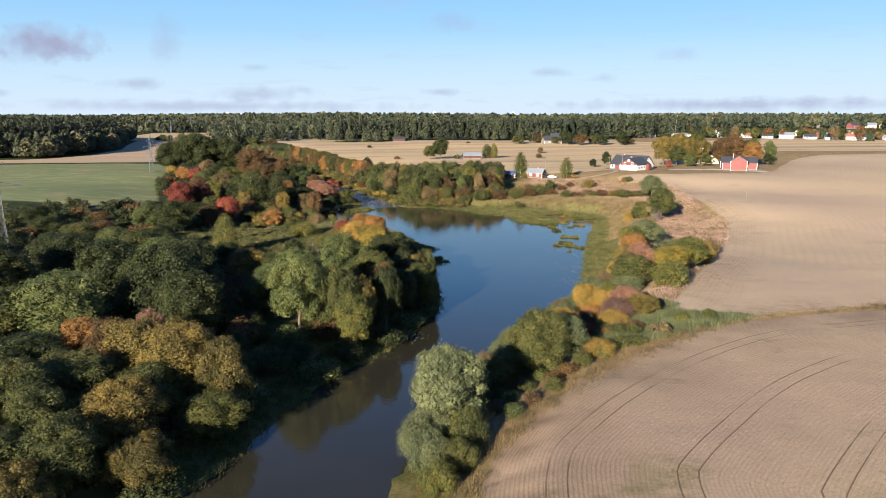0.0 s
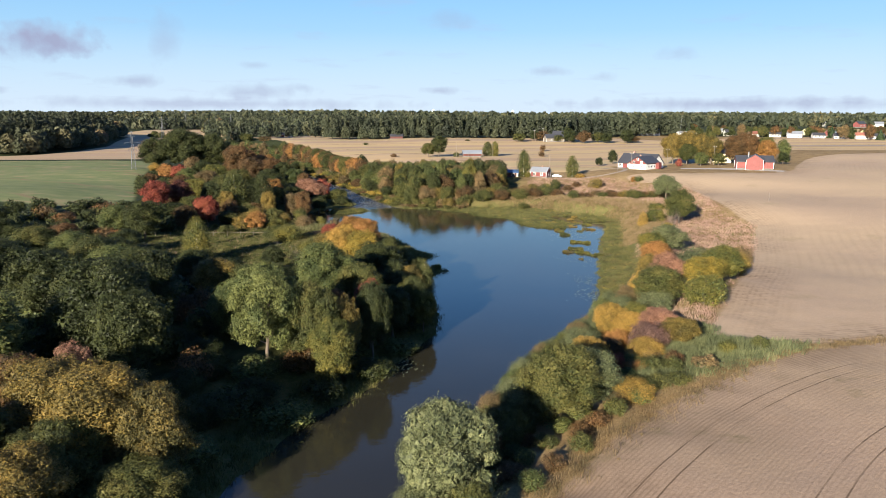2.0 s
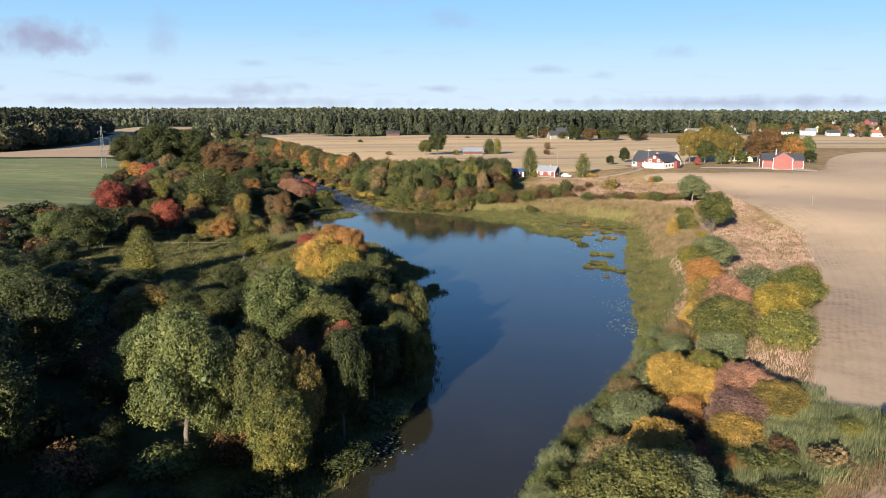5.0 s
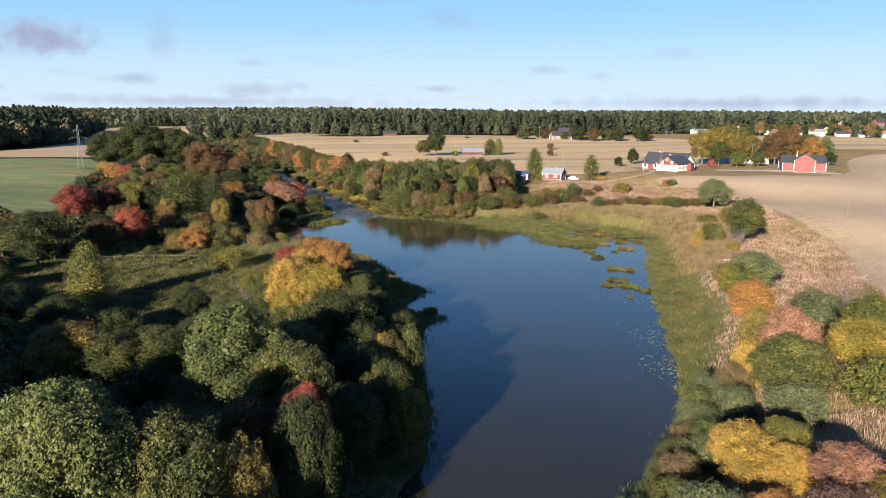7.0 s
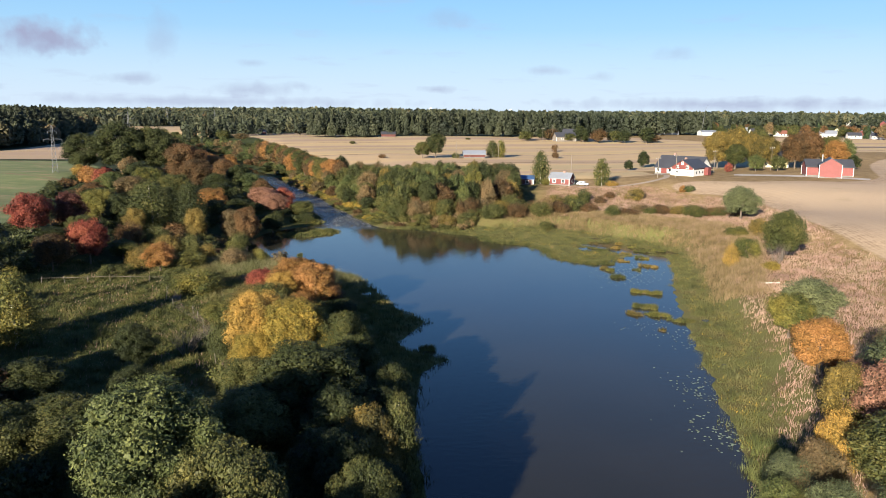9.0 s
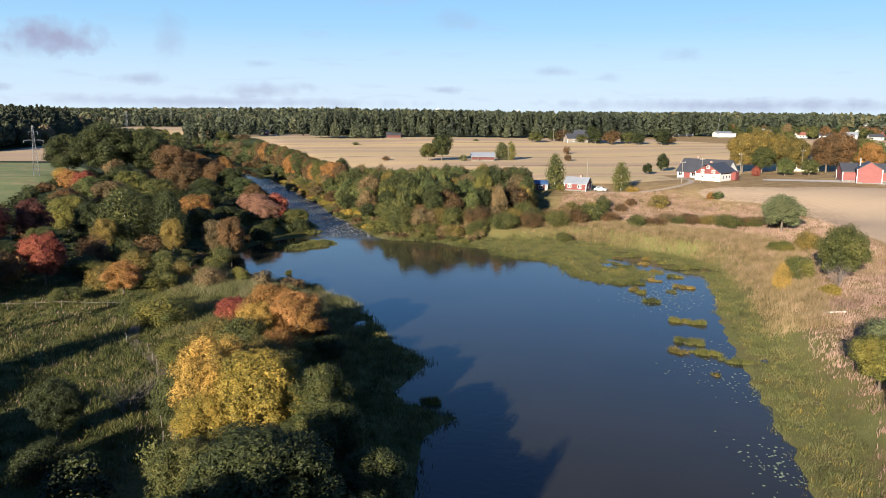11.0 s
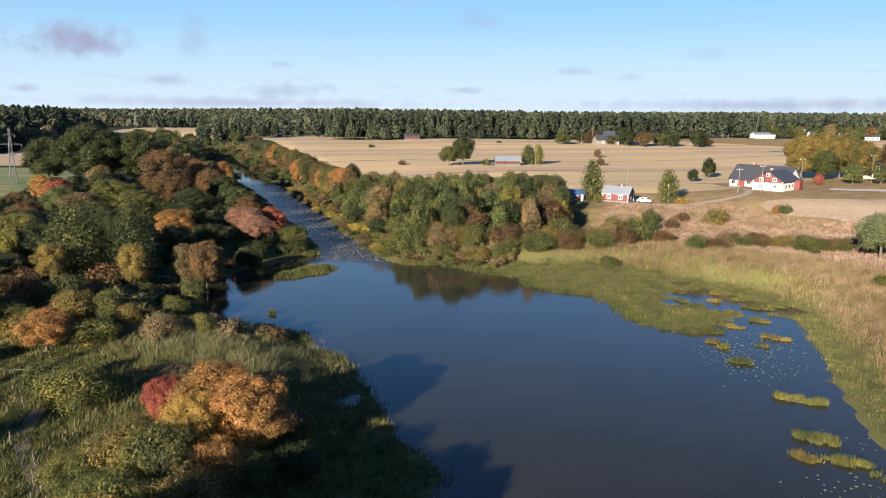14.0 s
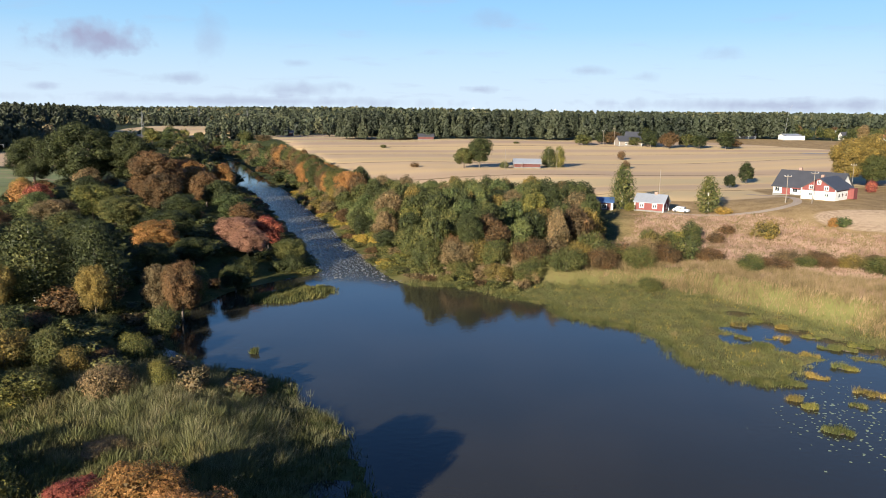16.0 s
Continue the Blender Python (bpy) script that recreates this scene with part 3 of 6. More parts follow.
STEEL = plain("galvanised_steel", (0.12, 0.125, 0.135), 0.5, 6, 0.2, 0.6)
POLE_WOOD = plain("weathered_pole_wood", (0.17, 0.145, 0.12), 0.9, 8)
POST_WOOD = plain("grey_post_wood", (0.15, 0.13, 0.105), 0.9, 9)
STONE = plain("river_stone", (0.13, 0.125, 0.115), 0.8, 3, 0.35)
GRAVEL = plain("gravel_road", (0.36, 0.32, 0.28), 0.95, 4, 0.18)
ASPHALT = plain("grey_lane", (0.20, 0.19, 0.185), 0.9, 4, 0.15)
LILY = plain("lily_pad", (0.22, 0.25, 0.13), 0.35, 5, 0.3)
CAR_PAINT = plain("white_car_paint", (0.72, 0.73, 0.75), 0.25, 2, 0.03)
RUBBER = plain("tyre_rubber", (0.02, 0.02, 0.02), 0.85, 8, 0.2)
TOWER_WHITE = plain("pale_concrete", (0.72, 0.73, 0.75), 0.8, 0.2, 0.05)
glass = Shade("window_glass", 0.06)
glass.colour((0.02, 0.025, 0.03))
GLASS = glass.mat

# ---------------------------------------------------------------- ground and water


def sheet(name, xs, ys, zfun, material):
    gx, gy = np.meshgrid(xs, ys)
    x, y = gx.ravel(), gy.ravel()
    co = np.stack([x, y, zfun(x, y)], 1)
    w, h = len(xs), len(ys)
    i = np.arange((h - 1) * (w - 1))
    a = (i // (w - 1)) * w + i % (w - 1)
    me = mesh_from(name, co, np.stack([a, a + 1, a + w + 1, a + w], 1), material)
    me.polygons.foreach_set("use_smooth", np.ones(len(me.polygons), bool))
    return me, x, y


def mesh_from(name, co, faces, *materials):
    """A mesh out of arrays: co (n, 3), faces (m, 3 or 4)."""
    me = bpy.data.meshes.new(name)
    co, faces = np.asarray(co, np.float32), np.asarray(faces, np.int32)
    m, k = faces.shape
    me.vertices.add(len(co))
    me.vertices.foreach_set("co", co.ravel())
    me.loops.add(m * k)
    me.loops.foreach_set("vertex_index", faces.ravel())
    me.polygons.add(m)
    me.polygons.foreach_set("loop_start", np.arange(0, m * k, k, dtype=np.int32))
    me.update(calc_edges=True)
    for mat in materials:
        me.materials.append(mat)
    return me


ground_mesh, gx_flat, gy_flat = sheet("ground", XS, YS, lambda x, y: GRID_Z.ravel(), M_GROUND)


def cover(name, values):
    at = ground_mesh.attributes.new(name, "FLOAT", "POINT")
    at.data.foreach_set("value", np.clip(values, -60, 400).astype(np.float32))


for cover_name, outline in (("near_field", FIELD_NEAR), ("mid_field", FIELD_MID), ("far_field", FIELD_FAR), ("green_field", FIELD_GREEN),
                            ("west_field", FIELD_WEST), ("east_field", FIELD_EAST), ("valley_field", FIELD_VALLEY), ("meadow", MEADOW), ("marsh", MARSH)):
    cover(cover_name, fence_distance(outline, gx_flat, gy_flat) + (4.0 if cover_name == "marsh" else 0.0))
east = 8 * np.tanh((gx_flat - 4 - 0.12 * (gy_flat - 20)) / 14) + 3 * smooth(300, 600, np.hypot(gx_flat, gy_flat))
cover("dry", east)
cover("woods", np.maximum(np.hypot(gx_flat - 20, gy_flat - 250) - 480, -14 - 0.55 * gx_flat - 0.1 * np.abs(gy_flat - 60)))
floor_ob = tagged(new("ground", ground_mesh), "rolling farmland ground with stubble fields, meadow and marsh", "ground", kind="structure")

wx = steps(-330, -50, 56, 62, 1.5, 1.1)
wy = steps(-90, -20, 330, 830, 1.5, 1.08)
water_mesh, wxf, wyf = sheet("water", wx, wy, lambda x, y: 0 * x, M_WATER)
at = water_mesh.attributes.new("rapids", "FLOAT", "POINT")
at.data.foreach_set("value", (smooth(218, 238, wyf) * (1 - smooth(330, 420, wyf)) * smooth(8, -18, wxf)).astype(np.float32))
tagged(new("water", water_mesh), "dark calm lake water fed by a shallow stony river", "water", kind="structure")

# ---------------------------------------------------------------- trees
rng = np.random.default_rng(7)


def unit(n):
    v = rng.normal(size=(n, 3))
    return v / np.linalg.norm(v, axis=1)[:, None]


def leaf_sprays(centres, outward, size, droop=0.0, slim=0.62, loose=0.85):
    """Small pointed leaf sprays at the centres, facing roughly outward; loose: how much they scatter."""
    n = len(centres)
    nrm = outward + unit(n) * loose
    nrm /= np.linalg.norm(nrm, axis=1)[:, None]
    side = np.cross(nrm, unit(n))
    side /= np.linalg.norm(side, axis=1)[:, None] + 1e-9
    along = np.cross(nrm, side)
    if droop:
        along = along * (1 - droop) + np.array([0, 0, -1.0]) * droop
        along /= np.linalg.norm(along, axis=1)[:, None]
        side = np.cross(along, nrm)
        side /= np.linalg.norm(side, axis=1)[:, None] + 1e-9
    s = (size * rng.uniform(0.6, 1.35, n))[:, None]
    co = np.stack([centres - along * s * 0.7 - side * s * slim, centres - along * s * 0.7 + side * s * slim, centres + along * s], 1)
    return co.reshape(-1, 3), np.arange(3 * n).reshape(-1, 3)


def tube(points, radii, sides=6):
    co, faces = [], []
    for k, (p, r) in enumerate(zip(points, radii)):
        p = Vector(p)
        way = (Vector(points[min(k + 1, len(points) - 1)]) - Vector(points[max(k - 1, 0)])).normalized()
        u = way.orthogonal().normalized()
        v = way.cross(u)
        for i in range(sides):
            a = 6.2832 * i / sides
            co.append(p + (u * math.cos(a) + v * math.sin(a)) * r)
        if k:
            for i in range(sides):
                a, b = (k - 1) * sides + i, (k - 1) * sides + (i + 1) % sides
                faces.append((a, b, b + sides, a + sides))
    return [tuple(c) for c in co], faces


def trunk_mesh(name, height, r0, limbs, spread, material, lean=0.03):
    co, faces = [], []

    def add(points, radii, sides=6):
        c, f = tube(points, radii, sides)
        off = len(co)
        co.extend(c)
        faces.extend(tuple(i + off for i in q) for q in f)

    pts = [(rng.normal() * lean * height * k / 5, rng.normal() * lean * height * k / 5, height * k / 5) for k in range(6)]
    pts[0] = (0, 0, -0.4)
    add(pts, [r0 * 1.25, r0, r0 * 0.8, r0 * 0.6, r0 * 0.4, r0 * 0.15], 8)
    for i in range(limbs):
        a, z0 = rng.uniform(0, 6.28), height * rng.uniform(0.25, 0.8)
        k = int(z0 / height * 5)
        base = Vector(pts[k]).lerp(Vector(pts[min(k + 1, 5)]), z0 / height * 5 - k)
        reach = spread * rng.uniform(0.6, 0.95) * (1 - 0.4 * z0 / height)
        tip = base + Vector((math.cos(a) * reach, math.sin(a) * reach, reach * rng.uniform(0.3, 0.8)))
        bend = base.lerp(tip, 0.5) + Vector((0, 0, -0.08 * reach))
        add([base, bend, tip], [r0 * 0.4, r0 * 0.25, r0 * 0.06], 5)
    return mesh_from(name, co, faces, material)


CROWN_DATA = {}


def crown_mesh(name, lobes, leaves, size, droop=0.0, slim=0.6, h=10.0):
    """Leaf sprays over the skins of overlapping lobes (x, y, z, rx, rz), and larger ones within."""
    lobes = np.asarray(lobes, float)
    area = lobes[:, 3] * (lobes[:, 3] + lobes[:, 4])
    pick = rng.choice(len(lobes), leaves, p=area / area.sum())
    d = unit(leaves)
    d[:, 2] = np.where(d[:, 2] < -0.6, -d[:, 2], d[:, 2])
    L = lobes[pick]
    skin = rng.uniform(0.86, 1.06, leaves)
    ragged = 1 + 0.10 * np.sin(d[:, 0] * 7 + pick) * np.sin(d[:, 1] * 6 + pick * 2) + 0.07 * np.sin(d[:, 2] * 9 + pick)
    c = L[:, :3] + d * np.stack([L[:, 3], L[:, 3], L[:, 4]], 1) * (skin * ragged)[:, None]
    clump = (np.sin(c[:, 0] * 5.1 + 2 * np.sin(c[:, 1] * 2.3)) + np.sin(c[:, 1] * 4.7 + 2 * np.sin(c[:, 2] * 2.1)) + np.sin(c[:, 2] * 5.3 + 2 * np.sin(c[:, 0] * 1.9))) / 3
    nub = np.sin(c[:, 0] * 11.3 + c[:, 2] * 3.1) * np.sin(c[:, 1] * 10.7 - c[:, 2] * 2.3) * np.sin(c[:, 2] * 9.1 + c[:, 0] * 2.7)
    c += d * ((clump * 0.27 + nub * 0.16) * L[:, 3])[:, None]
    keep = (clump + 0.5 * nub > -0.42) | (rng.uniform(size=leaves) < 0.3)
    for k, (x, y, z, rx, rz) in enumerate(lobes):
        q = ((c[:, 0] - x) / rx) ** 2 + ((c[:, 1] - y) / rx) ** 2 + ((c[:, 2] - z) / rz) ** 2
        keep &= (q > 0.55) | (pick == k)
    c, d = c[keep], d[keep]
    mid = np.array([0, 0, lobes[:, 2].mean() * 0.8])
    way = (c - mid) / (np.linalg.norm(c - mid, axis=1)[:, None] + 1e-6)
    co, faces = leaf_sprays(c, d * 0.75 + way * 0.4, size, droop, slim)
    # sparser, larger sprays deeper in the crown close the view through it
    n = max(60, leaves // 5)
    pick = rng.choice(len(lobes), n, p=area / area.sum())
    d, L = unit(n), lobes[pick]
    deep = L[:, :3] + d * np.stack([L[:, 3], L[:, 3], L[:, 4]], 1) * rng.uniform(0.45, 0.8, n)[:, None]
    co2, f2 = leaf_sprays(deep, d, size * 2.3, droop, 0.7)
    co, faces = np.concatenate([co, co2]), np.concatenate([faces, f2 + len(co)])
    # every crown fills its full height and spread
    co[:, :2] *= 3.9 / np.percentile(np.hypot(co[:, 0], co[:, 1]), 97.5)
    co[:, 2] *= h / np.percentile(co[:, 2], 99.8)
    me = mesh_from(name, co, faces, GREEN)
    CROWN_DATA[me.name] = (co, faces)
    return me


def round_lobes(h, r, n, low=0.22, lean=0.0, top=0.9):
    out = []
    cz, rz = h * (low + 1) / 2, h * (1 - low) / 2
    for i in range(n):
        k = (i + 0.5) / n
        zz = 1 - 1.82 * k
        a = i * 2.39996 + rng.uniform(-0.9, 0.9)
        fine = min(1.0, 4.6 / math.sqrt(n))
        ring = math.sqrt(max(0.12 if zz < 0 else 0.0, 1 - zz * zz)) * rng.uniform(0.52, 0.80)
        s = rng.uniform(0.24, 0.54) * fine
        out.append((math.cos(a) * ring * r, math.sin(a) * ring * r, cz + zz * rz * (0.74 if zz > 0 else 0.84) * top, r * s, r * s * rng.uniform(0.8, 1.1)))
    out.append((0, 0, cz, r * 0.55, rz * 0.7))
    return out


def tall_lobes(h, r, n, low=0.08):
    out = []
    for i in range(n):
        k = i / (n - 1)
        z = h * (low + (0.97 - low) * k)
        wide = math.sin(min(1.0, (1 - k) * 1.25 + 0.12) * math.pi * 0.5) * (0.55 + 0.45 * min(1, k * 4))
        a = i * 2.39996
        s = 0.30 + 0.25 * wide
        out.append((math.cos(a) * r * wide * 0.55, math.sin(a) * r * wide * 0.55, z, r * s, r * s * 1.3))
    return out


def spruce_crown(name, h, r, leaves, size):
    k = 1 - np.sqrt(rng.uniform(0, 1, leaves)) * 0.97
    a = rng.uniform(0, 6.283, leaves)
    tier = 0.72 + 0.28 * np.abs(np.sin(k * 34 + a * 0.7))
    rad = r * (1 - k) * tier * np.sqrt(rng.uniform(0.5, 1, leaves))
    z = h * (0.06 + 0.94 * k) - rad * 0.25
    c = np.stack([np.cos(a) * rad, np.sin(a) * rad, z], 1)
    d = np.stack([np.cos(a), np.sin(a), np.full(leaves, 0.5)], 1)
    co, f = leaf_sprays(c, d, size, 0.35, 0.5)
    return mesh_from(name, co, f, NEEDLE)


def bare_mesh(name, h, r, stems):
    co, faces = [], []
    for i in range(stems):
        a, out = rng.uniform(0, 6.28), math.sqrt(rng.uniform(0.08, 1.0)) * r
        tip = Vector((math.cos(a) * out, math.sin(a) * out, h * rng.uniform(0.45, 1.0)))
        mid = tip * 0.5 + Vector((0, 0, h * 0.1))
        todo = [([(math.cos(a) * 0.1 * r, math.sin(a) * 0.1 * r, -0.2), mid, tip], [0.028, 0.018, 0.006])]
        for j in range(6):
            b = mid.lerp(tip, rng.uniform(-0.4, 0.7))
            t2 = b + Vector((rng.normal(), rng.normal(), 1.1 + rng.uniform(0, 1))) * (0.16 * h)
            todo.append(([b, t2], [0.011, 0.003]))
        for pts, rad in todo:
            c, f = tube(pts, [q * h / 8 for q in rad], 4)
            off = len(co)
            co.extend(c)
            faces.extend(tuple(q + off for q in ff) for ff in f)
    return mesh_from(name, co, faces, TWIG)


# Prototypes, 10 m high (shrubs 5.5 m) with a crown 4 m in radius; near ones have smaller, denser leaves.
def rounds(tag, count, lobes, leaves, size, low, h=10.0):
    return [(trunk_mesh("trunk", h * 0.8, 0.2, 7, 3.0, BARK), crown_mesh("crown", round_lobes(h, 4, lobes, low), leaves, size, h=h)) for _ in range(count)]


KIND = {
    "round": rounds("round", 4, 58, 52000, 0.070, 0.07),
    "round_mid": rounds("round", 4, 50, 32000, 0.084, 0.08),
    "round_far": rounds("round", 5, 30, 6800, 0.165, 0.02),
    "round_thin": rounds("round", 4, 14, 1400, 0.36, 0.02),
    "bush": rounds("bush", 4, 34, 26000, 0.074, -0.10, 5.5),
    "bush_mid": rounds("bush", 4, 30, 13000, 0.092, -0.10, 5.5),
    "bush_far": rounds("bush", 4, 20, 3200, 0.18, -0.10, 5.5),
    "bush_thin": rounds("bush", 4, 12, 1200, 0.29, -0.10, 5.5),
    "willow": [(trunk_mesh("trunk", 7.5, 0.3, 8, 3.0, BARK), crown_mesh("crown", round_lobes(10, 4, 44, 0.02), 44000, 0.115, 0.4, 0.26)) for _ in range(2)],
    "tall": [(trunk_mesh("trunk", 9.0, 0.2, 6, 2.0, BIRCH_BARK), crown_mesh("crown", tall_lobes(10, 4, 46), 30000, 0.088, 0.3, 0.5)) for _ in range(2)],
    "tall_far": [(trunk_mesh("trunk", 9.0, 0.2, 4, 2.0, BIRCH_BARK), crown_mesh("crown", tall_lobes(10, 4, 30), 5200, 0.20, 0.2, 0.5)) for _ in range(2)],
    "spruce": [(trunk_mesh("trunk", 9.0, 0.2, 0, 1, BARK), spruce_crown("crown", 10, 4, 3200, 0.36)) for _ in range(2)],
    "bare": [(bare_mesh("branch_work", 10, 5, 34), None) for _ in range(2)],
}
COLOUR_WORD = {GREEN: "dark green", OLIVE: "olive green", WILLOW: "grey-green", SILVER: "silvery green", LIME: "yellow-green", GOLD: "old-gold", AMBER: "amber-olive", YELLOW: "golden yellow", ORANGE: "orange",
               RED: "red", RUST: "rust-brown", TAN: "faded tan", PINK: "pinkish", PLUM: "dull purple", MAROON: "maroon", NEEDLE: "dark green"}
SHAPE_WORD = {"round": "round-crowned tree", "bush": "mounded shrub", "willow": "loose-crowned willow", "tall": "slender tall tree",
              "spruce": "pointed spruce", "bare": "leafless grey shrub"}
count_trees = 0


def tree(kind, x, y, top, r, leaf=None, where="on the river bank", sink=0.0):
    """A tree at x, y whose tip is at the height top above the water, with a crown r metres in radius."""
    global count_trees
    count_trees += 1
    size = "" if (abs(x) < 36 and y < 142) or (r > 7 and y < 330 and x < 0) else "_mid" if (abs(x) < 100 and y < 235) or (r > 4.4 and y < 400) else "_far"
    meshes = KIND.get(kind + size, KIND[kind])
    trunk_me, crown_me = meshes[count_trees % len(meshes)]
    z = ground(x, y) - 0.1 - sink
    name = {"bush": "shrub", "bare": "bare_shrub", "spruce": "spruce", "willow": "willow"}.get(kind, "tree")
    root = new(name)
    root.location = (x, y, z)
    root.rotation_euler = (0, 0, (count_trees * 2.39996) % 6.283)
    root.scale = (r / 4.0, r / 4.0, max(1.0, top - z) / (5.5 if kind == "bush" else 10.0))
    stem = new("trunk" if crown_me else "branch_work", trunk_me)
    stem.parent = root
    if crown_me:
        crown = new("crown", crown_me)
        crown.parent = root
        crown.material_slots[0].link = "OBJECT"
        crown.material_slots[0].material = leaf
    word = COLOUR_WORD[leaf] + " " if leaf else ""
    tagged(root, word + SHAPE_WORD[kind] + " " + where, "shrub" if kind in ("bush", "bare") else "tree", group="trees and shrubs")
    return root


# --- west bank, from the south upstream
WEST = "in the west bank wood"
tree("round", -30.5, 19, 12.0, 5.2, AMBER, WEST)
tree("round", -25.5, 18, 10.2, 3.8, AMBER, WEST)
tree("round", -36.5, 22, 11.4, 4.6, AMBER, WEST)
tree("round", -45.5, 27, 10.2, 2.8, ORANGE, WEST)
tree("round", -41.5, 25.5, 10.6, 3.0, RUST, WEST)
tree("round", -37.5, 28.5, 10.8, 2.6, PINK, WEST)
tree("round", -53, 36, 14.0, 6.4, WILLOW, WEST)
tree("round", -63, 33, 12.5, 7.0, OLIVE, WEST)
tree("round", -50, 22, 9.5, 6.0, GREEN, WEST)
tree("round", -60, 18, 10, 6.5, GREEN, WEST)
tree("round", -41, 44, 16.8, 6.0, GREEN, WEST)
tree("round", -36, 39, 13.6, 4.6, GREEN, WEST)
tree("round", -47, 50, 13.5, 5.0, GREEN, WEST)
tree("round", -21.8, 45, 15.8, 4.6, WILLOW, WEST)
tree("round", -16.2, 46.5, 13.0, 3.6, OLIVE, WEST)
tree("round", -13.0, 48.5, 10.8, 2.9, AMBER, WEST)
tree("round", -13.5, 43, 9.2, 3.2, LIME, WEST)
tree("round", -9.5, 53, 11.6, 2.6, GREEN, WEST)
tree("round", -10.2, 57, 11.0, 2.5, RED, WEST)
tree("round", -15.2, 60, 8.8, 2.8, RUST, WEST)
tree("round", -18.4, 68, 14.4, 5.0, WILLOW, WEST)
tree("round", -12.6, 65, 11.8, 3.8, OLIVE, WEST)
tree("bush", -36, 61, 8.6, 3.4, RUST, WEST)
tree("round", -27.5, 53, 12.4, 4.0, WILLOW, WEST)
tree("round", -33.5, 76, 9.2, 3.4, OLIVE, WEST)
tree("round", -29.5, 78, 9.0, 4.2, OLIVE, WEST)
tree("round", -38, 76, 10.2, 3.8, AMBER, WEST)
tree("round", -45, 64, 14.0, 5.2, GREEN, WEST)
tree("round", -56, 58, 15, 6, GREEN, WEST)
tree("round", -66, 66, 15, 6.2, GREEN, WEST)
tree("round", -72, 50, 16, 7, GREEN, WEST)
tree("round", -54, 75, 12.5, 5, WILLOW, WEST)
tree("round", -62, 84, 12.5, 5.5, OLIVE, WEST)
tree("round", -7.5, 63, 8.6, 3.2, GREEN, WEST)
tree("round", -4.8, 68.5, 8.8, 2.6, OLIVE, WEST)
tree("round", -2.9, 67, 7.4, 2.2, LIME, WEST)
tree("round", -5.2, 77.5, 8.8, 2.6, AMBER, WEST)
tree("tall", -3.0, 78.5, 9.6, 2.0, OLIVE, WEST)
tree("round", -7.6, 73, 9.0, 3.2, GREEN, WEST)
tree("round", -4.2, 73, 6.4, 2.6, GREEN, WEST)
tree("round", -8.4, 80, 9.2, 3.2, GREEN, WEST)
tree("round", -4.6, 84.5, 7.4, 2.8, GREEN, WEST)
tree("round", -5.2, 91, 7.4, 2.8, GREEN, WEST)
tree("round", -11.5, 86, 11.2, 5.4, GREEN, WEST)
tree("round", -15.5, 80, 9.4, 3.8, OLIVE, WEST)
tree("round", -13, 90, 8.4, 3.4, RUST, WEST)
tree("round", -18, 91, 8.0, 3.2, OLIVE, WEST)
tree("round", -11.5, 98, 7.0, 2.6, OLIVE, WEST)
for sx, sy, sh in ((-33, 31, 5.0), (-29, 35, 5.6), (-25, 30, 4.6), (-28, 41, 6.0), (-21, 36, 4.4), (-34, 48, 7.0), (-30, 46, 6.0), (-24, 58, 6.0), (-31, 56, 6.6), (-30, 66, 7.0)):
    tree("bush", sx, sy, sh, 3.0, GREEN, WEST)
# the golden and red group on the point
POINT = "on the wooded point by the lake"
tree("round", -21.3, 106.5, 10.6, 4.0, YELLOW, POINT)
tree("round", -15.8, 103, 10.8, 4.6, GOLD, POINT)
tree("round", -20.2, 100.5, 7.6, 2.8, GOLD, POINT)
tree("round", -11.2, 103.5, 9.0, 3.2, OLIVE, POINT)
tree("round", -8.6, 96.5, 8.6, 3.0, OLIVE, POINT)
tree("round", -23.5, 110, 8.0, 3.0, OLIVE, POINT)
tree("round", -22.2, 132.2, 9.6, 3.8, ORANGE, POINT)
tree("round", -18.4, 129.5, 9.3, 3.8, ORANGE, POINT)
tree("round", -22.8, 127.6, 8.2, 3.0, YELLOW, POINT)
tree("round", -27.3, 134.5, 7.4, 2.9, RED, POINT)
tree("bush", -23.5, 123.5, 7.8, 3.6, OLIVE, POINT)
tree("bush", -19.6, 123.8, 6.4, 2.6, ORANGE, POINT)
tree("bush", -27, 126, 7.0, 3.6, AMBER, POINT)
tree("bush", -20, 120, 5.0, 2.6, LIME, POINT)
tree("bush", -31, 124, 4.8, 3.0, LIME, POINT)
tree("bush", -15, 116, 4.2, 2.5, GREEN, POINT)
tree("bush", -10, 94, 4.6, 2.6, OLIVE, POINT)
for sx, sy, sh, sr, sc in ((-18, 125, 5.2, 3.0, OLIVE), (-14.2, 127, 4.6, 2.6, GREEN), (-19.5, 116.5, 7.6, 3.6, AMBER), (-23.5, 114.5, 8.2, 3.6, LIME), (-15.6, 111.5, 7.8, 3.4, OLIVE), (-19, 110.5, 8.4, 3.4, AMBER), (-25.5, 108.5, 6.6, 2.8, OLIVE), (-13, 110, 5.6, 3.0, GREEN),
                           (-26.5, 119, 6.0, 3.0, OLIVE), (-11.6, 101, 6.2, 2.6, LIME), (-24, 131, 5.0, 2.6, LIME), (-30.5, 131, 4.4, 2.6, OLIVE), (-17, 135, 4.2, 2.4, RUST)):
    tree("bush", sx, sy, sh, sr, sc, POINT)
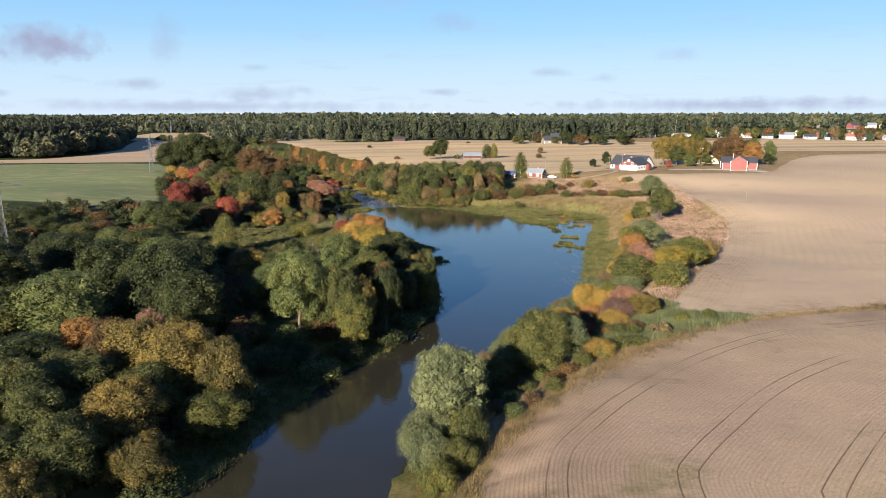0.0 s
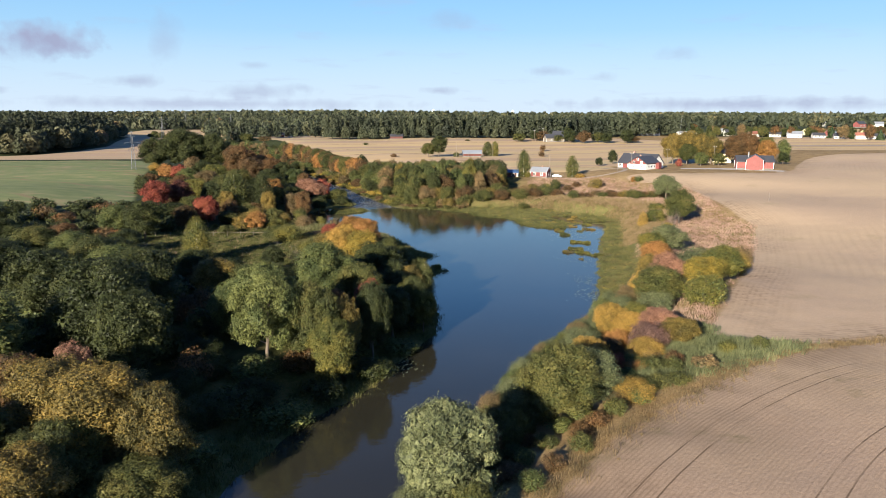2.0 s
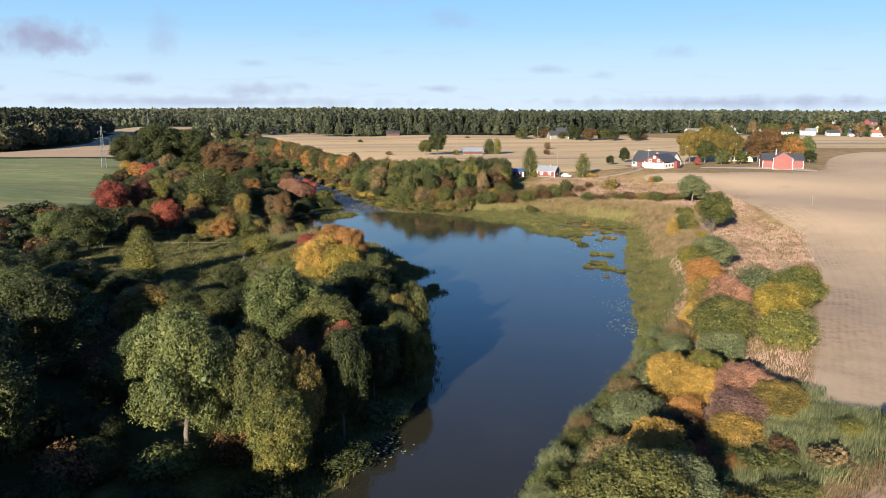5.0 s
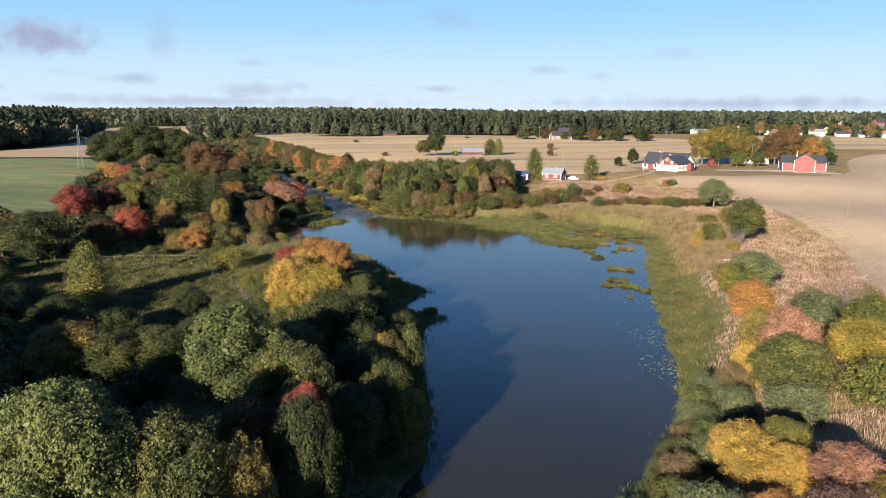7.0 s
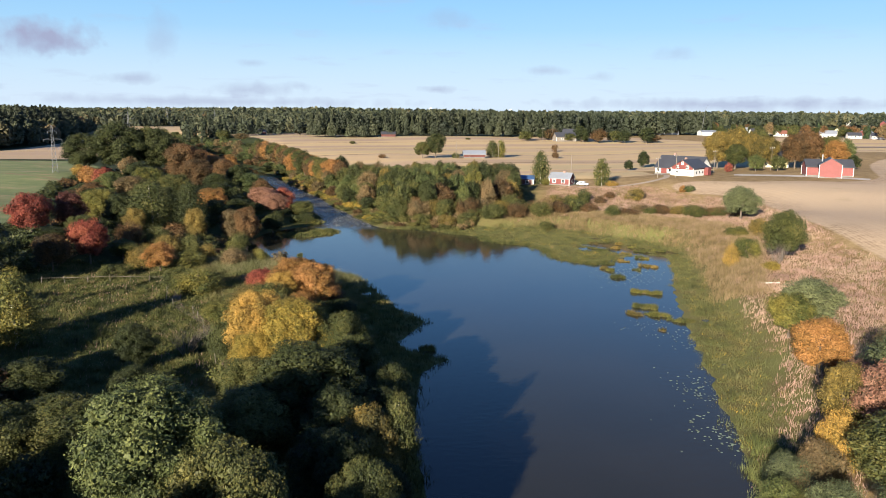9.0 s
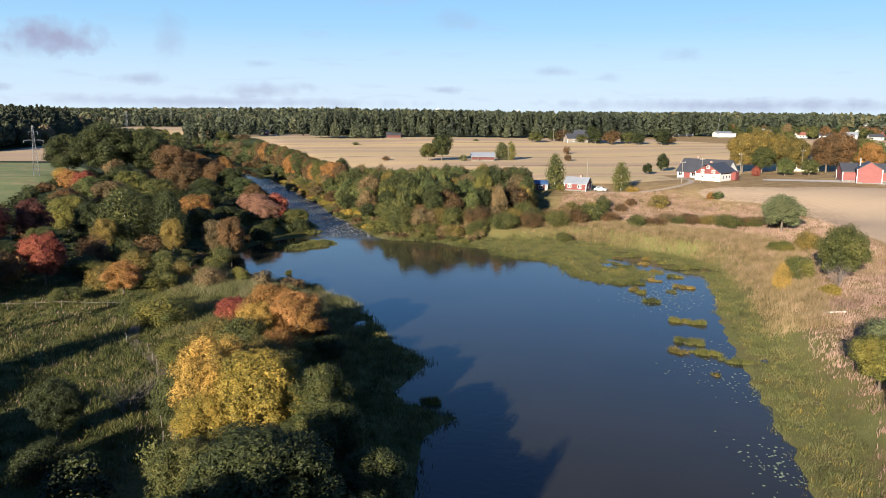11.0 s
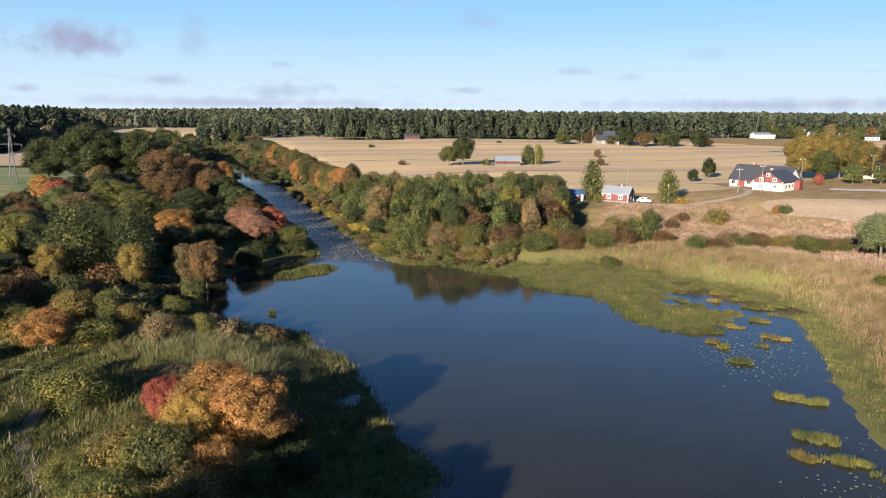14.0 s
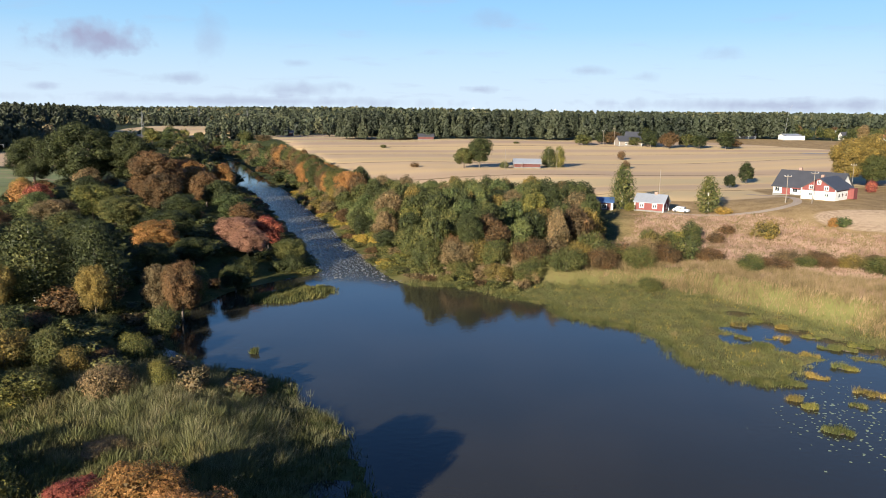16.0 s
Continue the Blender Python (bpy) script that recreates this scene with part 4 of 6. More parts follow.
# the small meadow and its edge
EDGE = "at the edge of the small meadow"
tree("round", -41, 94, 6.6, 3.4, GREEN, EDGE)
tree("round", -47, 93, 8.6, 4.2, GREEN, EDGE)
tree("round", -57, 95, 9.2, 4.6, GREEN, EDGE)
tree("round", -66, 99, 9.6, 4.8, GREEN, EDGE)
tree("bush", -32, 97, 5.0, 2.6, GREEN, EDGE)
tree("bush", -62, 112, 5.4, 3.0, GREEN, EDGE)
tree("bush", -58, 150, 4.6, 2.8, OLIVE, EDGE)
tree("round", -35, 104.5, 7.2, 2.5, GREEN, EDGE)
tree("bare", -31.2, 110.5, 5.4, 3.0, None, EDGE)
tree("bush", -39, 139, 6.8, 4.2, LIME, EDGE)
tree("bush", -43.5, 142.5, 5.8, 3.2, OLIVE, EDGE)
tree("bush", -39.5, 160, 6.0, 3.2, TAN, EDGE)
tree("bush", -47, 158.5, 5.6, 3.4, LIME, EDGE)
tree("round", -51.5, 155.5, 7.6, 3.2, ORANGE, EDGE)
tree("bush", -33, 148, 3.4, 2.4, TAN, EDGE)
tree("bush", -45, 170, 3.8, 2.6, RUST, EDGE)
tree("bush", -50, 176, 3.6, 3.0, OLIVE, EDGE)
tree("tall", -53, 112, 12.2, 3.6, LIME, EDGE)
tree("round", -66, 159, 11.2, 3.6, RED, EDGE)
tree("round", -70, 153, 9.4, 3.4, RUST, EDGE)
tree("round", -62, 164, 6.6, 3.0, OLIVE, EDGE)
tree("round", -78, 130, 6.4, 2.6, ORANGE, EDGE)
tree("round", -75, 138, 12.4, 5.4, GREEN, EDGE)
tree("round", -84, 142, 10.8, 4.6, WILLOW, EDGE)
tree("round", -71, 118, 8.5, 4.2, GREEN, EDGE)
tree("round", -78, 108, 9.5, 5.0, WILLOW, EDGE)
tree("round", -90, 116, 9.4, 4.6, OLIVE, EDGE)
tree("round", -92, 132, 7.6, 3.8, RUST, EDGE)
tree("round", -101, 150, 8.0, 3.6, RUST, EDGE)
tree("round", -110, 158, 8.2, 3.2, TAN, EDGE)
tree("round", -120, 150, 9.4, 5.0, GREEN, EDGE)
tree("tall", -118, 132, 12.5, 3.2, OLIVE, EDGE)
tree("round", -105, 128, 9.4, 4.6, GREEN, EDGE)
tree("round", -84, 92, 10.5, 5.5, GREEN, EDGE)
tree("round", -98, 98, 10.5, 5.5, GREEN, EDGE)
tree("round", -88, 158, 7.8, 3.4, OLIVE, EDGE)
for sx, sy, sh, sr, sc in ((-54, 166, 5.0, 3.2, AMBER), (-58, 172, 5.6, 3.4, OLIVE), (-50, 168, 4.4, 2.8, OLIVE), (-43, 174, 3.8, 2.4, LIME), (-63, 170, 6.2, 3.4, RUST), (-46, 165, 3.4, 2.2, AMBER),
                           (-35, 163, 2.8, 1.8, LIME), (-56, 158, 4.6, 2.8, AMBER)):
    tree("bush", sx, sy, ground(sx, sy) + sh, sr, sc, EDGE)
# --- wood west of the river mouth
MOUTH = "in the wood by the river mouth"
tree("round", -87.5, 178, 14.0, 5.0, RED, MOUTH)
tree("round", -83, 186, 13.6, 4.0, MAROON, MOUTH)
tree("round", -78, 180, 9.0, 3.4, OLIVE, MOUTH)
tree("round", -79, 170, 8.0, 3.8, GREEN, MOUTH)
tree("round", -70, 168, 7.0, 3.6, OLIVE, MOUTH)
tree("tall", -68, 194, 16.0, 6.2, OLIVE, MOUTH)
tree("tall", -60, 197, 15.0, 4.8, GREEN, MOUTH)
tree("round", -56, 189, 9.6, 2.6, AMBER, MOUTH)
tree("round", -69, 187, 9.8, 2.8, AMBER, MOUTH)
tree("round", -76, 196, 12.0, 4.4, GREEN, MOUTH)
tree("round", -84, 202, 12.5, 4.6, LIME, MOUTH)
tree("round", -50, 196, 8.4, 2.8, TAN, MOUTH)
tree("round", -46, 195, 9.2, 3.2, RUST, MOUTH)
tree("bush", -46, 188, 4.6, 3.0, OLIVE, MOUTH)
tree("bush", -52, 182, 4.8, 3.0, OLIVE, MOUTH)
tree("bush", -60, 180, 5.0, 3.2, RUST, MOUTH)
tree("round", -48, 204, 6.5, 3.0, OLIVE, MOUTH)
tree("round", -44, 213, 5.0, 3.0, GREEN, MOUTH)
tree("bush", -46, 222, 4.8, 3.2, OLIVE, MOUTH)
tree("round", -40, 234, 6.0, 3.6, OLIVE, MOUTH)
tree("bush", -38, 229, 4.0, 2.6, GREEN, MOUTH)
tree("round", -48, 232, 8.4, 4.4, PINK, MOUTH)
tree("round", -53, 240, 9.4, 4.6, PINK, MOUTH)
tree("round", -48, 246, 9.0, 3.6, RED, MOUTH)
tree("round", -55, 222, 8.0, 4.2, GREEN, MOUTH)
tree("round", -58, 212, 9.0, 4.2, GREEN, MOUTH)
tree("round", -64, 226, 10.4, 4.6, ORANGE, MOUTH)
tree("round", -66, 238, 10.8, 5.0, GREEN, MOUTH)
tree("round", -74, 218, 11.4, 5.0, GREEN, MOUTH)
tree("round", -82, 226, 12.0, 5.0, OLIVE, MOUTH)
tree("round", -90, 214, 11.6, 5.0, GREEN, MOUTH)
tree("round", -57, 258, 10.4, 4.4, RUST, MOUTH)
tree("round", -63, 266, 11.4, 5.0, WILLOW, MOUTH)
tree("round", -72, 258, 12.0, 5.0, GREEN, MOUTH)
tree("round", -82, 248, 12.4, 5.2, OLIVE, MOUTH)
tree("round", -92, 240, 12.4, 5.0, TAN, MOUTH)
tree("round", -98, 228, 11.6, 4.2, RUST, MOUTH)
tree("round", -104, 252, 12.6, 4.6, WILLOW, MOUTH)
tree("round", -96, 262, 13.5, 5.2, LIME, MOUTH)
tree("round", -83, 272, 15.6, 5.6, RUST, MOUTH)
tree("round", -72, 284, 13.0, 5.4, GREEN, MOUTH)
tree("round", -80, 294, 14.5, 5.0, RUST, MOUTH)
tree("round", -94, 292, 20.0, 8.2, RUST, MOUTH)
tree("round", -88, 306, 15.0, 6.0, ORANGE, MOUTH)
tree("round", -106, 278, 14.0, 5.2, GREEN, MOUTH)
tree("round", -112, 266, 13.0, 4.2, RED, MOUTH)
tree("round", -120, 272, 13.0, 4.4, ORANGE, MOUTH)
tree("round", -125, 310, 27.5, 11.5, GREEN, MOUTH)
tree("round", -113, 316, 25.0, 9.0, GREEN, MOUTH)
tree("round", -138, 306, 23.0, 7.5, GREEN, MOUTH)
tree("round", -118, 300, 14.5, 4.4, TAN, MOUTH)
tree("round", -132, 290, 12.2, 4.0, YELLOW, MOUTH)
tree("round", -100, 330, 15.5, 6.0, ORANGE, MOUTH)
tree("round", -92, 340, 13.5, 5.0, ORANGE, MOUTH)
tree("round", -112, 352, 15.0, 6.0, LIME, MOUTH)
tree("round", -124, 360, 16.0, 6.5, OLIVE, MOUTH)
for k in range(1, 9):
    tree("round", -166 - 17 * k + rng.normal() * 4, 455 + 42 * k, 16.5 + rng.normal() * 1.5, 7.5, (OLIVE, GREEN, LIME, WILLOW)[k % 4], "along the upper river")
for k in range(3, 9):
    tree("round", -110 - 19 * k + rng.normal() * 4, 500 + 40 * k, 15 + rng.normal() * 2, 7.5, (OLIVE, WILLOW, GREEN, TAN)[k % 4], "along the upper river")

def fill(outline, gap, kind, low, high, r, leaves, where, avoid=(), from_water=1.5, seed=1, joined=""):
    """Trees or shrubs strewn over an outline, none nearer to another than gap."""
    pick = np.random.default_rng(seed)
    o = np.asarray(outline, float)
    lo, hi = o.min(0), o.max(0)
    tries = lo + (hi - lo) * pick.uniform(size=(int((hi - lo).prod() / gap / gap * 6), 2))
    ok = (fence_distance(o, tries[:, 0], tries[:, 1]) > 0) & (wet(tries[:, 0], tries[:, 1]) < -from_water)
    for a in avoid:
        ok &= fence_distance(a, tries[:, 0], tries[:, 1]) < 0
    kept = np.zeros((0, 2))
    for spot in tries[ok]:
        if len(kept) == 0 or ((kept - spot) ** 2).sum(1).min() > gap * gap:
            kept = np.concatenate([kept, spot[None]])
    co_all, f_all, m_all, off = [], [], [], 0
    for n, (x, y) in enumerate(kept):
        near = min(1.0, -wet(np.array([x]), np.array([y]))[0] / 14)
        h = (low + (high - low) * near) * pick.uniform(0.8, 1.2)
        rr, leaf = r * pick.uniform(0.8, 1.25), int(pick.integers(len(leaves)))
        if not joined:
            tree(kind, x, y, ground(x, y) + h, rr, leaves[leaf], where)
            continue
        co, f = CROWN_DATA[KIND[kind + ("_far" if abs(x) < 30 and y < 115 else "_thin")][n % 4][1].name]
        a = n * 2.4
        turn = np.array([[math.cos(a), -math.sin(a), 0], [math.sin(a), math.cos(a), 0], [0, 0, 1]])
        co_all.append((co * np.array([rr / 4, rr / 4, h / (5.5 if kind == "bush" else 10.0)])) @ turn.T + np.array([x, y, ground(x, y)]))
        f_all.append(f + off)
        m_all.append(np.full(len(f), leaf, np.int32))
        off += len(co)
    if joined:
        me = mesh_from(joined, np.concatenate(co_all), np.concatenate(f_all), *leaves)
        me.polygons.foreach_set("material_index", np.concatenate(m_all))
        tagged(new(joined, me), ("dense mixed undergrowth shrubs " if kind == "bush" else "close-set mixed broad-leaved trees ") + where, "undergrowth" if kind == "bush" else "trees", kind="stuff")


fill([(-26, -12), (-24, 2), (-19, 21), (-12, 38), (-5, 57), (-3, 70), (-4, 96), (-14, 100), (-30, 92), (-62, 92), (-95, 80), (-95, 10), (-60, -12)], 6.4, "bush", 2.2, 4.0, 3.2,
     (GREEN, GREEN, OLIVE, RUST, GREEN, WILLOW), WEST, from_water=1.2, seed=3, joined="undergrowth")
fill([(-26, -14), (-24, 2), (-20, 14), (-30, 16), (-50, 14), (-60, -10), (-40, -20)], 6.0, "round", 6.0, 7.6, 3.9, (OLIVE, AMBER, AMBER, GREEN, OLIVE), WEST, seed=4)
fill([(-70, 166), (-48, 168), (-46, 190), (-46, 214), (-40, 226), (-40, 238), (-62, 300), (-80, 345), (-110, 345), (-140, 320), (-130, 270), (-96, 185)], 7.5, "bush", 1.4, 2.8, 3.4,
     (GREEN, GREEN, RUST, GREEN, OLIVE, GREEN), MOUTH, seed=5, joined="undergrowth")
fill([(-70, 92), (-80, 120), (-72, 160), (-95, 176), (-125, 172), (-130, 120), (-110, 90)], 7.5, "bush", 2.4, 4.0, 3.8, (GREEN, GREEN, RUST, GREEN, GREEN), EDGE, (MEADOW,), seed=6, joined="undergrowth")

# --- the bank between river and fields, east side
RIVER = "on the river's field side"
for k in range(30):                                             # long row along the upper river
    u = k / 29
    bx, by = -52 - 70 * u ** 1.05, 318 + 165 * u
    tree("round", bx + 7.5 + rng.normal() * 1.4, by + 4 + rng.normal() * 2, 12.2 + 2.4 * u + rng.normal() * 0.8, 4.6 + rng.uniform(-0.5, 0.6),
         (ORANGE, RUST, OLIVE, ORANGE, RUST, OLIVE, RUST, GREEN)[k % 8], RIVER)
    if k % 2 == 0:
        tree("bush", bx + 2.0, by + rng.normal() * 2, 4.6 + rng.normal() * 0.5, 3.0, (LIME, OLIVE, TAN)[k % 3], RIVER)
fill([(-12, 232), (-20, 244), (-31, 268), (-40, 292), (-54, 322), (-46, 332), (-22, 318), (4, 306), (18, 303), (26, 290), (26, 266), (22, 246), (8, 234)], 4.9, "round", 3.8, 8.6, 3.5,
     (OLIVE, LIME, OLIVE, GREEN, WILLOW, TAN, WILLOW, AMBER, GREEN, OLIVE, RUST, OLIVE, GREEN), RIVER, seed=8, from_water=3.0)
def strip(line, inner, outer):
    """Outline of a strip beside a bank line, from inner to outer metres away on the side given by the sign."""
    l = np.array(line, float)
    t = np.gradient(l, axis=0)
    t /= np.linalg.norm(t, axis=1)[:, None]
    n = np.stack([t[:, 1], -t[:, 0]], 1)
    return np.concatenate([l + n * inner, (l + n * outer)[::-1]])


fill(strip(BANK_RIVER_EAST[:6], 0.5, 7), 3.0, "bush", 1.2, 2.6, 2.0, (LIME, OLIVE, TAN, RUST, OLIVE, GOLD), RIVER, seed=21, from_water=0.6, joined="bank_scrub")
fill(strip(BANK_RIVER_WEST[::-1][:7], -6, -0.5), 3.2, "bush", 1.4, 3.0, 2.1, (OLIVE, GREEN, RUST, OLIVE), MOUTH, seed=22, from_water=0.6, joined="bank_scrub")
fill(strip(BANK_RIVER_EAST[5:], 2, 16), 7.5, "round", 4.0, 6.5, 4.0, (OLIVE, WILLOW, GREEN, TAN, RUST), "along the upper river", seed=23, from_water=1.5, joined="riverside_trees")
fill(strip(BANK_RIVER_WEST[::-1][6:], -24, -2), 8.0, "round", 4.0, 8.0, 4.6, (OLIVE, GREEN, GREEN, TAN), "along the upper river", seed=24, from_water=1.5, joined="riverside_trees")
fill([(-1, 2), (0, 16), (4, 17), (9, 16), (15, 24), (24, 33), (32, 41), (26, 44), (14, 36), (4, 30), (-2, 14), (-4, 4)], 2.3, "bush", 0.9, 1.7, 1.5, (RUST, OLIVE, TAN, WILLOW, RUST), "between shore and stubble field",
     (FIELD_NEAR,), seed=31, from_water=0.8, joined="bank_scrub")
fill([(-15, 223.5), (-6, 222.5), (4, 216), (8, 222), (12, 232), (0, 232), (-14, 230)], 2.8, "bush", 1.0, 2.2, 1.9, (OLIVE, RUST, TAN, OLIVE), RIVER, seed=25, from_water=0.8, joined="bank_scrub")
fill(strip(BANK_LEFT[:9], 1.5, 14), 5.0, "bush", 1.4, 2.8, 2.2, (TAN, OLIVE, RUST, OLIVE), "on the west shore", seed=26, from_water=2.5, joined="bank_scrub")
tree("round", 21, 290, 13.8, 4.6, GREEN, RIVER)
tree("round", 24.5, 281, 12.2, 4.0, OLIVE, RIVER)
tree("tall", 15, 296, 13.6, 3.0, LIME, RIVER)
tree("round", 4, 284, 11.8, 4.6, GREEN, RIVER)
tree("round", -16, 298, 12.2, 4.6, WILLOW, RIVER)
tree("round", 25, 262, 8.6, 4.0, LIME, RIVER)
tree("round", 23, 252, 7.0, 3.4, RUST, RIVER)
SCRUB = "in the scrub behind the reed bed"
for k in range(15):
    x = -13 + 3.7 * k + rng.normal() * 0.8
    sy = 231 + 0.14 * max(0, x) + rng.normal() * 2.0 + (5 if k % 2 else 0)
    tree("bush", x, sy, ground(x, sy) + 4.8 + rng.uniform(-0.8, 1.4), 3.9, (OLIVE, RUST, TAN, AMBER, OLIVE)[k % 5], SCRUB)
for k in range(12):
    x = 24 + 5.0 * k + rng.normal()
    sy = 236 + rng.normal() * 5 - 0.30 * (x - 24)
    tree("bush", x, sy, ground(x, sy) + 3.0 + rng.uniform(-0.8, 0.8), 2.5 + rng.uniform(-1.1, 1.5), (RUST, OLIVE, RUST, TAN)[k % 4], SCRUB)
for sx, sy, sh, sr, sc in ((37, 258, 3.4, 2.6, OLIVE), (42, 253, 3.6, 2.8, LIME), (47, 258, 4.2, 2.8, OLIVE), (51, 254, 2.6, 2.4, RUST), (60, 229, 2.4, 2.6, OLIVE), (64, 233, 2.6, 2.8, RUST),
                           (68, 228, 2.8, 3.0, AMBER), (72, 224, 2.8, 3.0, RUST), (76, 220, 2.6, 2.8, OLIVE), (80, 216, 2.4, 2.6, TAN), (74, 232, 2.0, 2.2, RUST), (56, 262, 2.2, 2.4, RUST),
                           (82, 262, 2.4, 2.8, WILLOW), (2, 225, 3.2, 3.0, AMBER), (8, 225, 4.0, 3.6, OLIVE), (15, 227, 4.6, 4.2, OLIVE), (22, 229, 4.2, 3.8, RUST), (29, 230, 4.2, 3.6, OLIVE), (35, 233, 3.8, 3.2, RUST), (-5, 227, 3.0, 3.0, OLIVE)):
    tree("bush", sx, sy, ground(sx, sy) + sh, sr, sc, SCRUB)
tree("bush", 63.5, 258, 9.0, 3.8, AMBER, SCRUB)
tree("bush", 40, 252, 6.0, 2.8, OLIVE, SCRUB)
tree("bush", 44.5, 250, 6.4, 2.8, OLIVE, SCRUB)
tree("bush", 80, 262, 9.0, 1.6, ORANGE, "by the farm lane")
# --- east bank beside the lake
EASTB = "on the grassy east bank"
tree("round", 77.6, 209, 13.8, 5.0, SILVER, EASTB)
tree("bush", 69, 190, 6.2, 3.0, LIME, EASTB)
tree("bush", 74, 190, 8.4, 3.4, AMBER, EASTB)
tree("round", 68.5, 166, 13.0, 4.6, OLIVE, EASTB)
tree("bush", 57.5, 164, 7, 1.7, YELLOW, EASTB)
tree("bush", 62, 168, 7.4, 3.2, LIME, EASTB)
tree("bush", 63, 158, 4.4, 2.2, GOLD, EASTB)
tree("bare", 64.8, 160.5, 7.6, 2.0, None, EASTB)
tree("round", 51.6, 121.5, 9.4, 4.6, SILVER, EASTB)
tree("round", 46.6, 117, 8.2, 3.2, LIME, EASTB)
tree("round", 43.6, 103.5, 8.6, 3.4, ORANGE, EASTB)
tree("bush", 45.5, 98, 5.8, 2.2, PINK, EASTB)
tree("bush", 50, 98, 8.6, 4.8, SILVER, EASTB)
tree("bush", 44.2, 92.5, 7.0, 3.4, SILVER, EASTB)
tree("bush", 54, 106, 7.0, 3.2, TAN, EASTB)
tree("bush", 62, 107.5, 7.2, 3.4, TAN, EASTB)
tree("bare", 57.8, 104, 8.6, 2.2, None, EASTB)
tree("bush", 56.6, 96, 8.2, 3.4, AMBER, EASTB)
tree("round", 50.6, 86, 10.8, 3.8, LIME, EASTB)
tree("round", 40.2, 85.5, 9.6, 3.6, PINK, EASTB)
tree("round", 37.6, 87.5, 9.0, 2.6, AMBER, EASTB)
tree("round", 44.4, 78.5, 10.2, 3.7, GOLD, EASTB)
tree("bush", 34.8, 83, 6.6, 2.2, YELLOW, EASTB)
tree("bush", 32.0, 80.5, 4.8, 2.4, TAN, EASTB)
tree("round", 36, 75.5, 9.4, 4.6, OLIVE, EASTB)
tree("bush", 34.2, 70.5, 6.2, 3.4, SILVER, EASTB)
tree("bush", 41.6, 70, 9.4, 4.2, LIME, EASTB)
tree("bush", 29.8, 74, 4.6, 2.4, SILVER, EASTB)
tree("round", 24.6, 60, 6.8, 2.8, YELLOW, EASTB)
tree("round", 26.8, 56.8, 6.4, 2.2, YELLOW, EASTB)
tree("round", 28.6, 61, 6.8, 2.4, LIME, EASTB)
tree("round", 29.6, 53.5, 8.0, 2.9, PINK, EASTB)
tree("bush", 26.8, 48.8, 7.4, 2.9, PLUM, EASTB)
tree("round", 31.2, 49.8, 7.6, 2.8, AMBER, EASTB)
tree("bush", 25.4, 45.2, 6.4, 2.7, YELLOW, EASTB)
tree("bush", 23.4, 51.5, 5.6, 2.0, ORANGE, EASTB)
tree("bush", 21.8, 47.5, 5.4, 2.2, RUST, EASTB)
tree("bush", 18.9, 52, 5.6, 3.2, SILVER, EASTB)
tree("round", 17.8, 41.5, 7.6, 2.9, YELLOW, EASTB)
tree("bush", 14.6, 42, 5.8, 3.0, TAN, EASTB)
tree("bush", 21.0, 42, 5.4, 1.8, RED, EASTB)
tree("bush", 23.2, 40.5, 5.0, 1.7, ORANGE, EASTB)
tree("round", 12.3, 29.5, 10.6, 4.7, OLIVE, EASTB)
tree("round", 15.8, 31.5, 9.4, 3.4, SILVER, EASTB)
tree("bush", 20.4, 31.5, 6, 2.7, YELLOW, EASTB)
tree("bush", 9.4, 33, 5.6, 3.2, SILVER, EASTB)
tree("bush", 12.4, 38.5, 5.4, 2.9, OLIVE, EASTB)
tree("bush", 6.5, 27, 4.8, 2.7, OLIVE, EASTB)
tree("bush", 36, 46, 5.8, 1.5, LIME, EASTB)
tree("bush", 40.8, 47.2, 6.0, 1.2, OLIVE, EASTB)
for bk in range(36):
    u = bk / 35
    sy = 20 + 62 * u
    sx = float(np.interp(sy, [14, 32, 44, 57, 68, 80], [-2.5, 3, 8, 14, 21, 27]))
    tree("bush", sx + 2.0 + (1.9 if bk % 2 else 0) + 0.4 * math.sin(bk * 2.1), sy, 2.5 + 1.4 * math.sin(bk * 1.7) ** 2, 1.7 + 0.5 * math.sin(bk * 3.1) ** 2, (SILVER, OLIVE, WILLOW, TAN, SILVER)[bk % 5], "overhanging the east shore")
tree("willow", 0.4, 13, 11.0, 4.5, SILVER, EASTB)
tree("bush", -2.4, 9.6, 5.4, 2.6, SILVER, EASTB)
tree("bush", 2.2, 9.8, 5.6, 2.4, OLIVE, EASTB)
tree("bush", -1.5, 6.5, 4.6, 2.4, SILVER, EASTB)
tree("bush", 1.5, 5.5, 4.2, 2, OLIVE, EASTB)
tree("bush", -0.5, 1.5, 3.8, 2.0, LIME, EASTB)
# --- around the farm and out in the fields
FARM = "beside the farm buildings"
tree("tall", 37, 290.5, 18.6, 3.9, OLIVE, "next to the red cabin")
tree("bush", 38.5, 287, 8.6, 2.0, LIME, "next to the red cabin")
tree("tall", 58, 284, 16.4, 3.6, OLIVE, "next to the red cabin")
tree("bush", 61, 281, 8.8, 2.6, YELLOW, "next to the red cabin")
tree("bush", 50, 303, 9.6, 1.2, ORANGE, "next to the red cabin")
tree("round", -2.5, 398, 21.8, 5.4, GREEN, "alone in the stubble field")
tree("round", -9, 396, 17.6, 4.6, OLIVE, "alone in the stubble field")
tree("bush", 8, 398, 12.4, 2.4, OLIVE, "alone in the stubble field")
tree("tall", 27.5, 409, 18.2, 4.2, OLIVE, "behind the log barn")
tree("tall", 32, 410, 18.6, 3.2, LIME, "behind the log barn")
tree("round", 121, 341, 25, 6.6, AMBER, FARM)
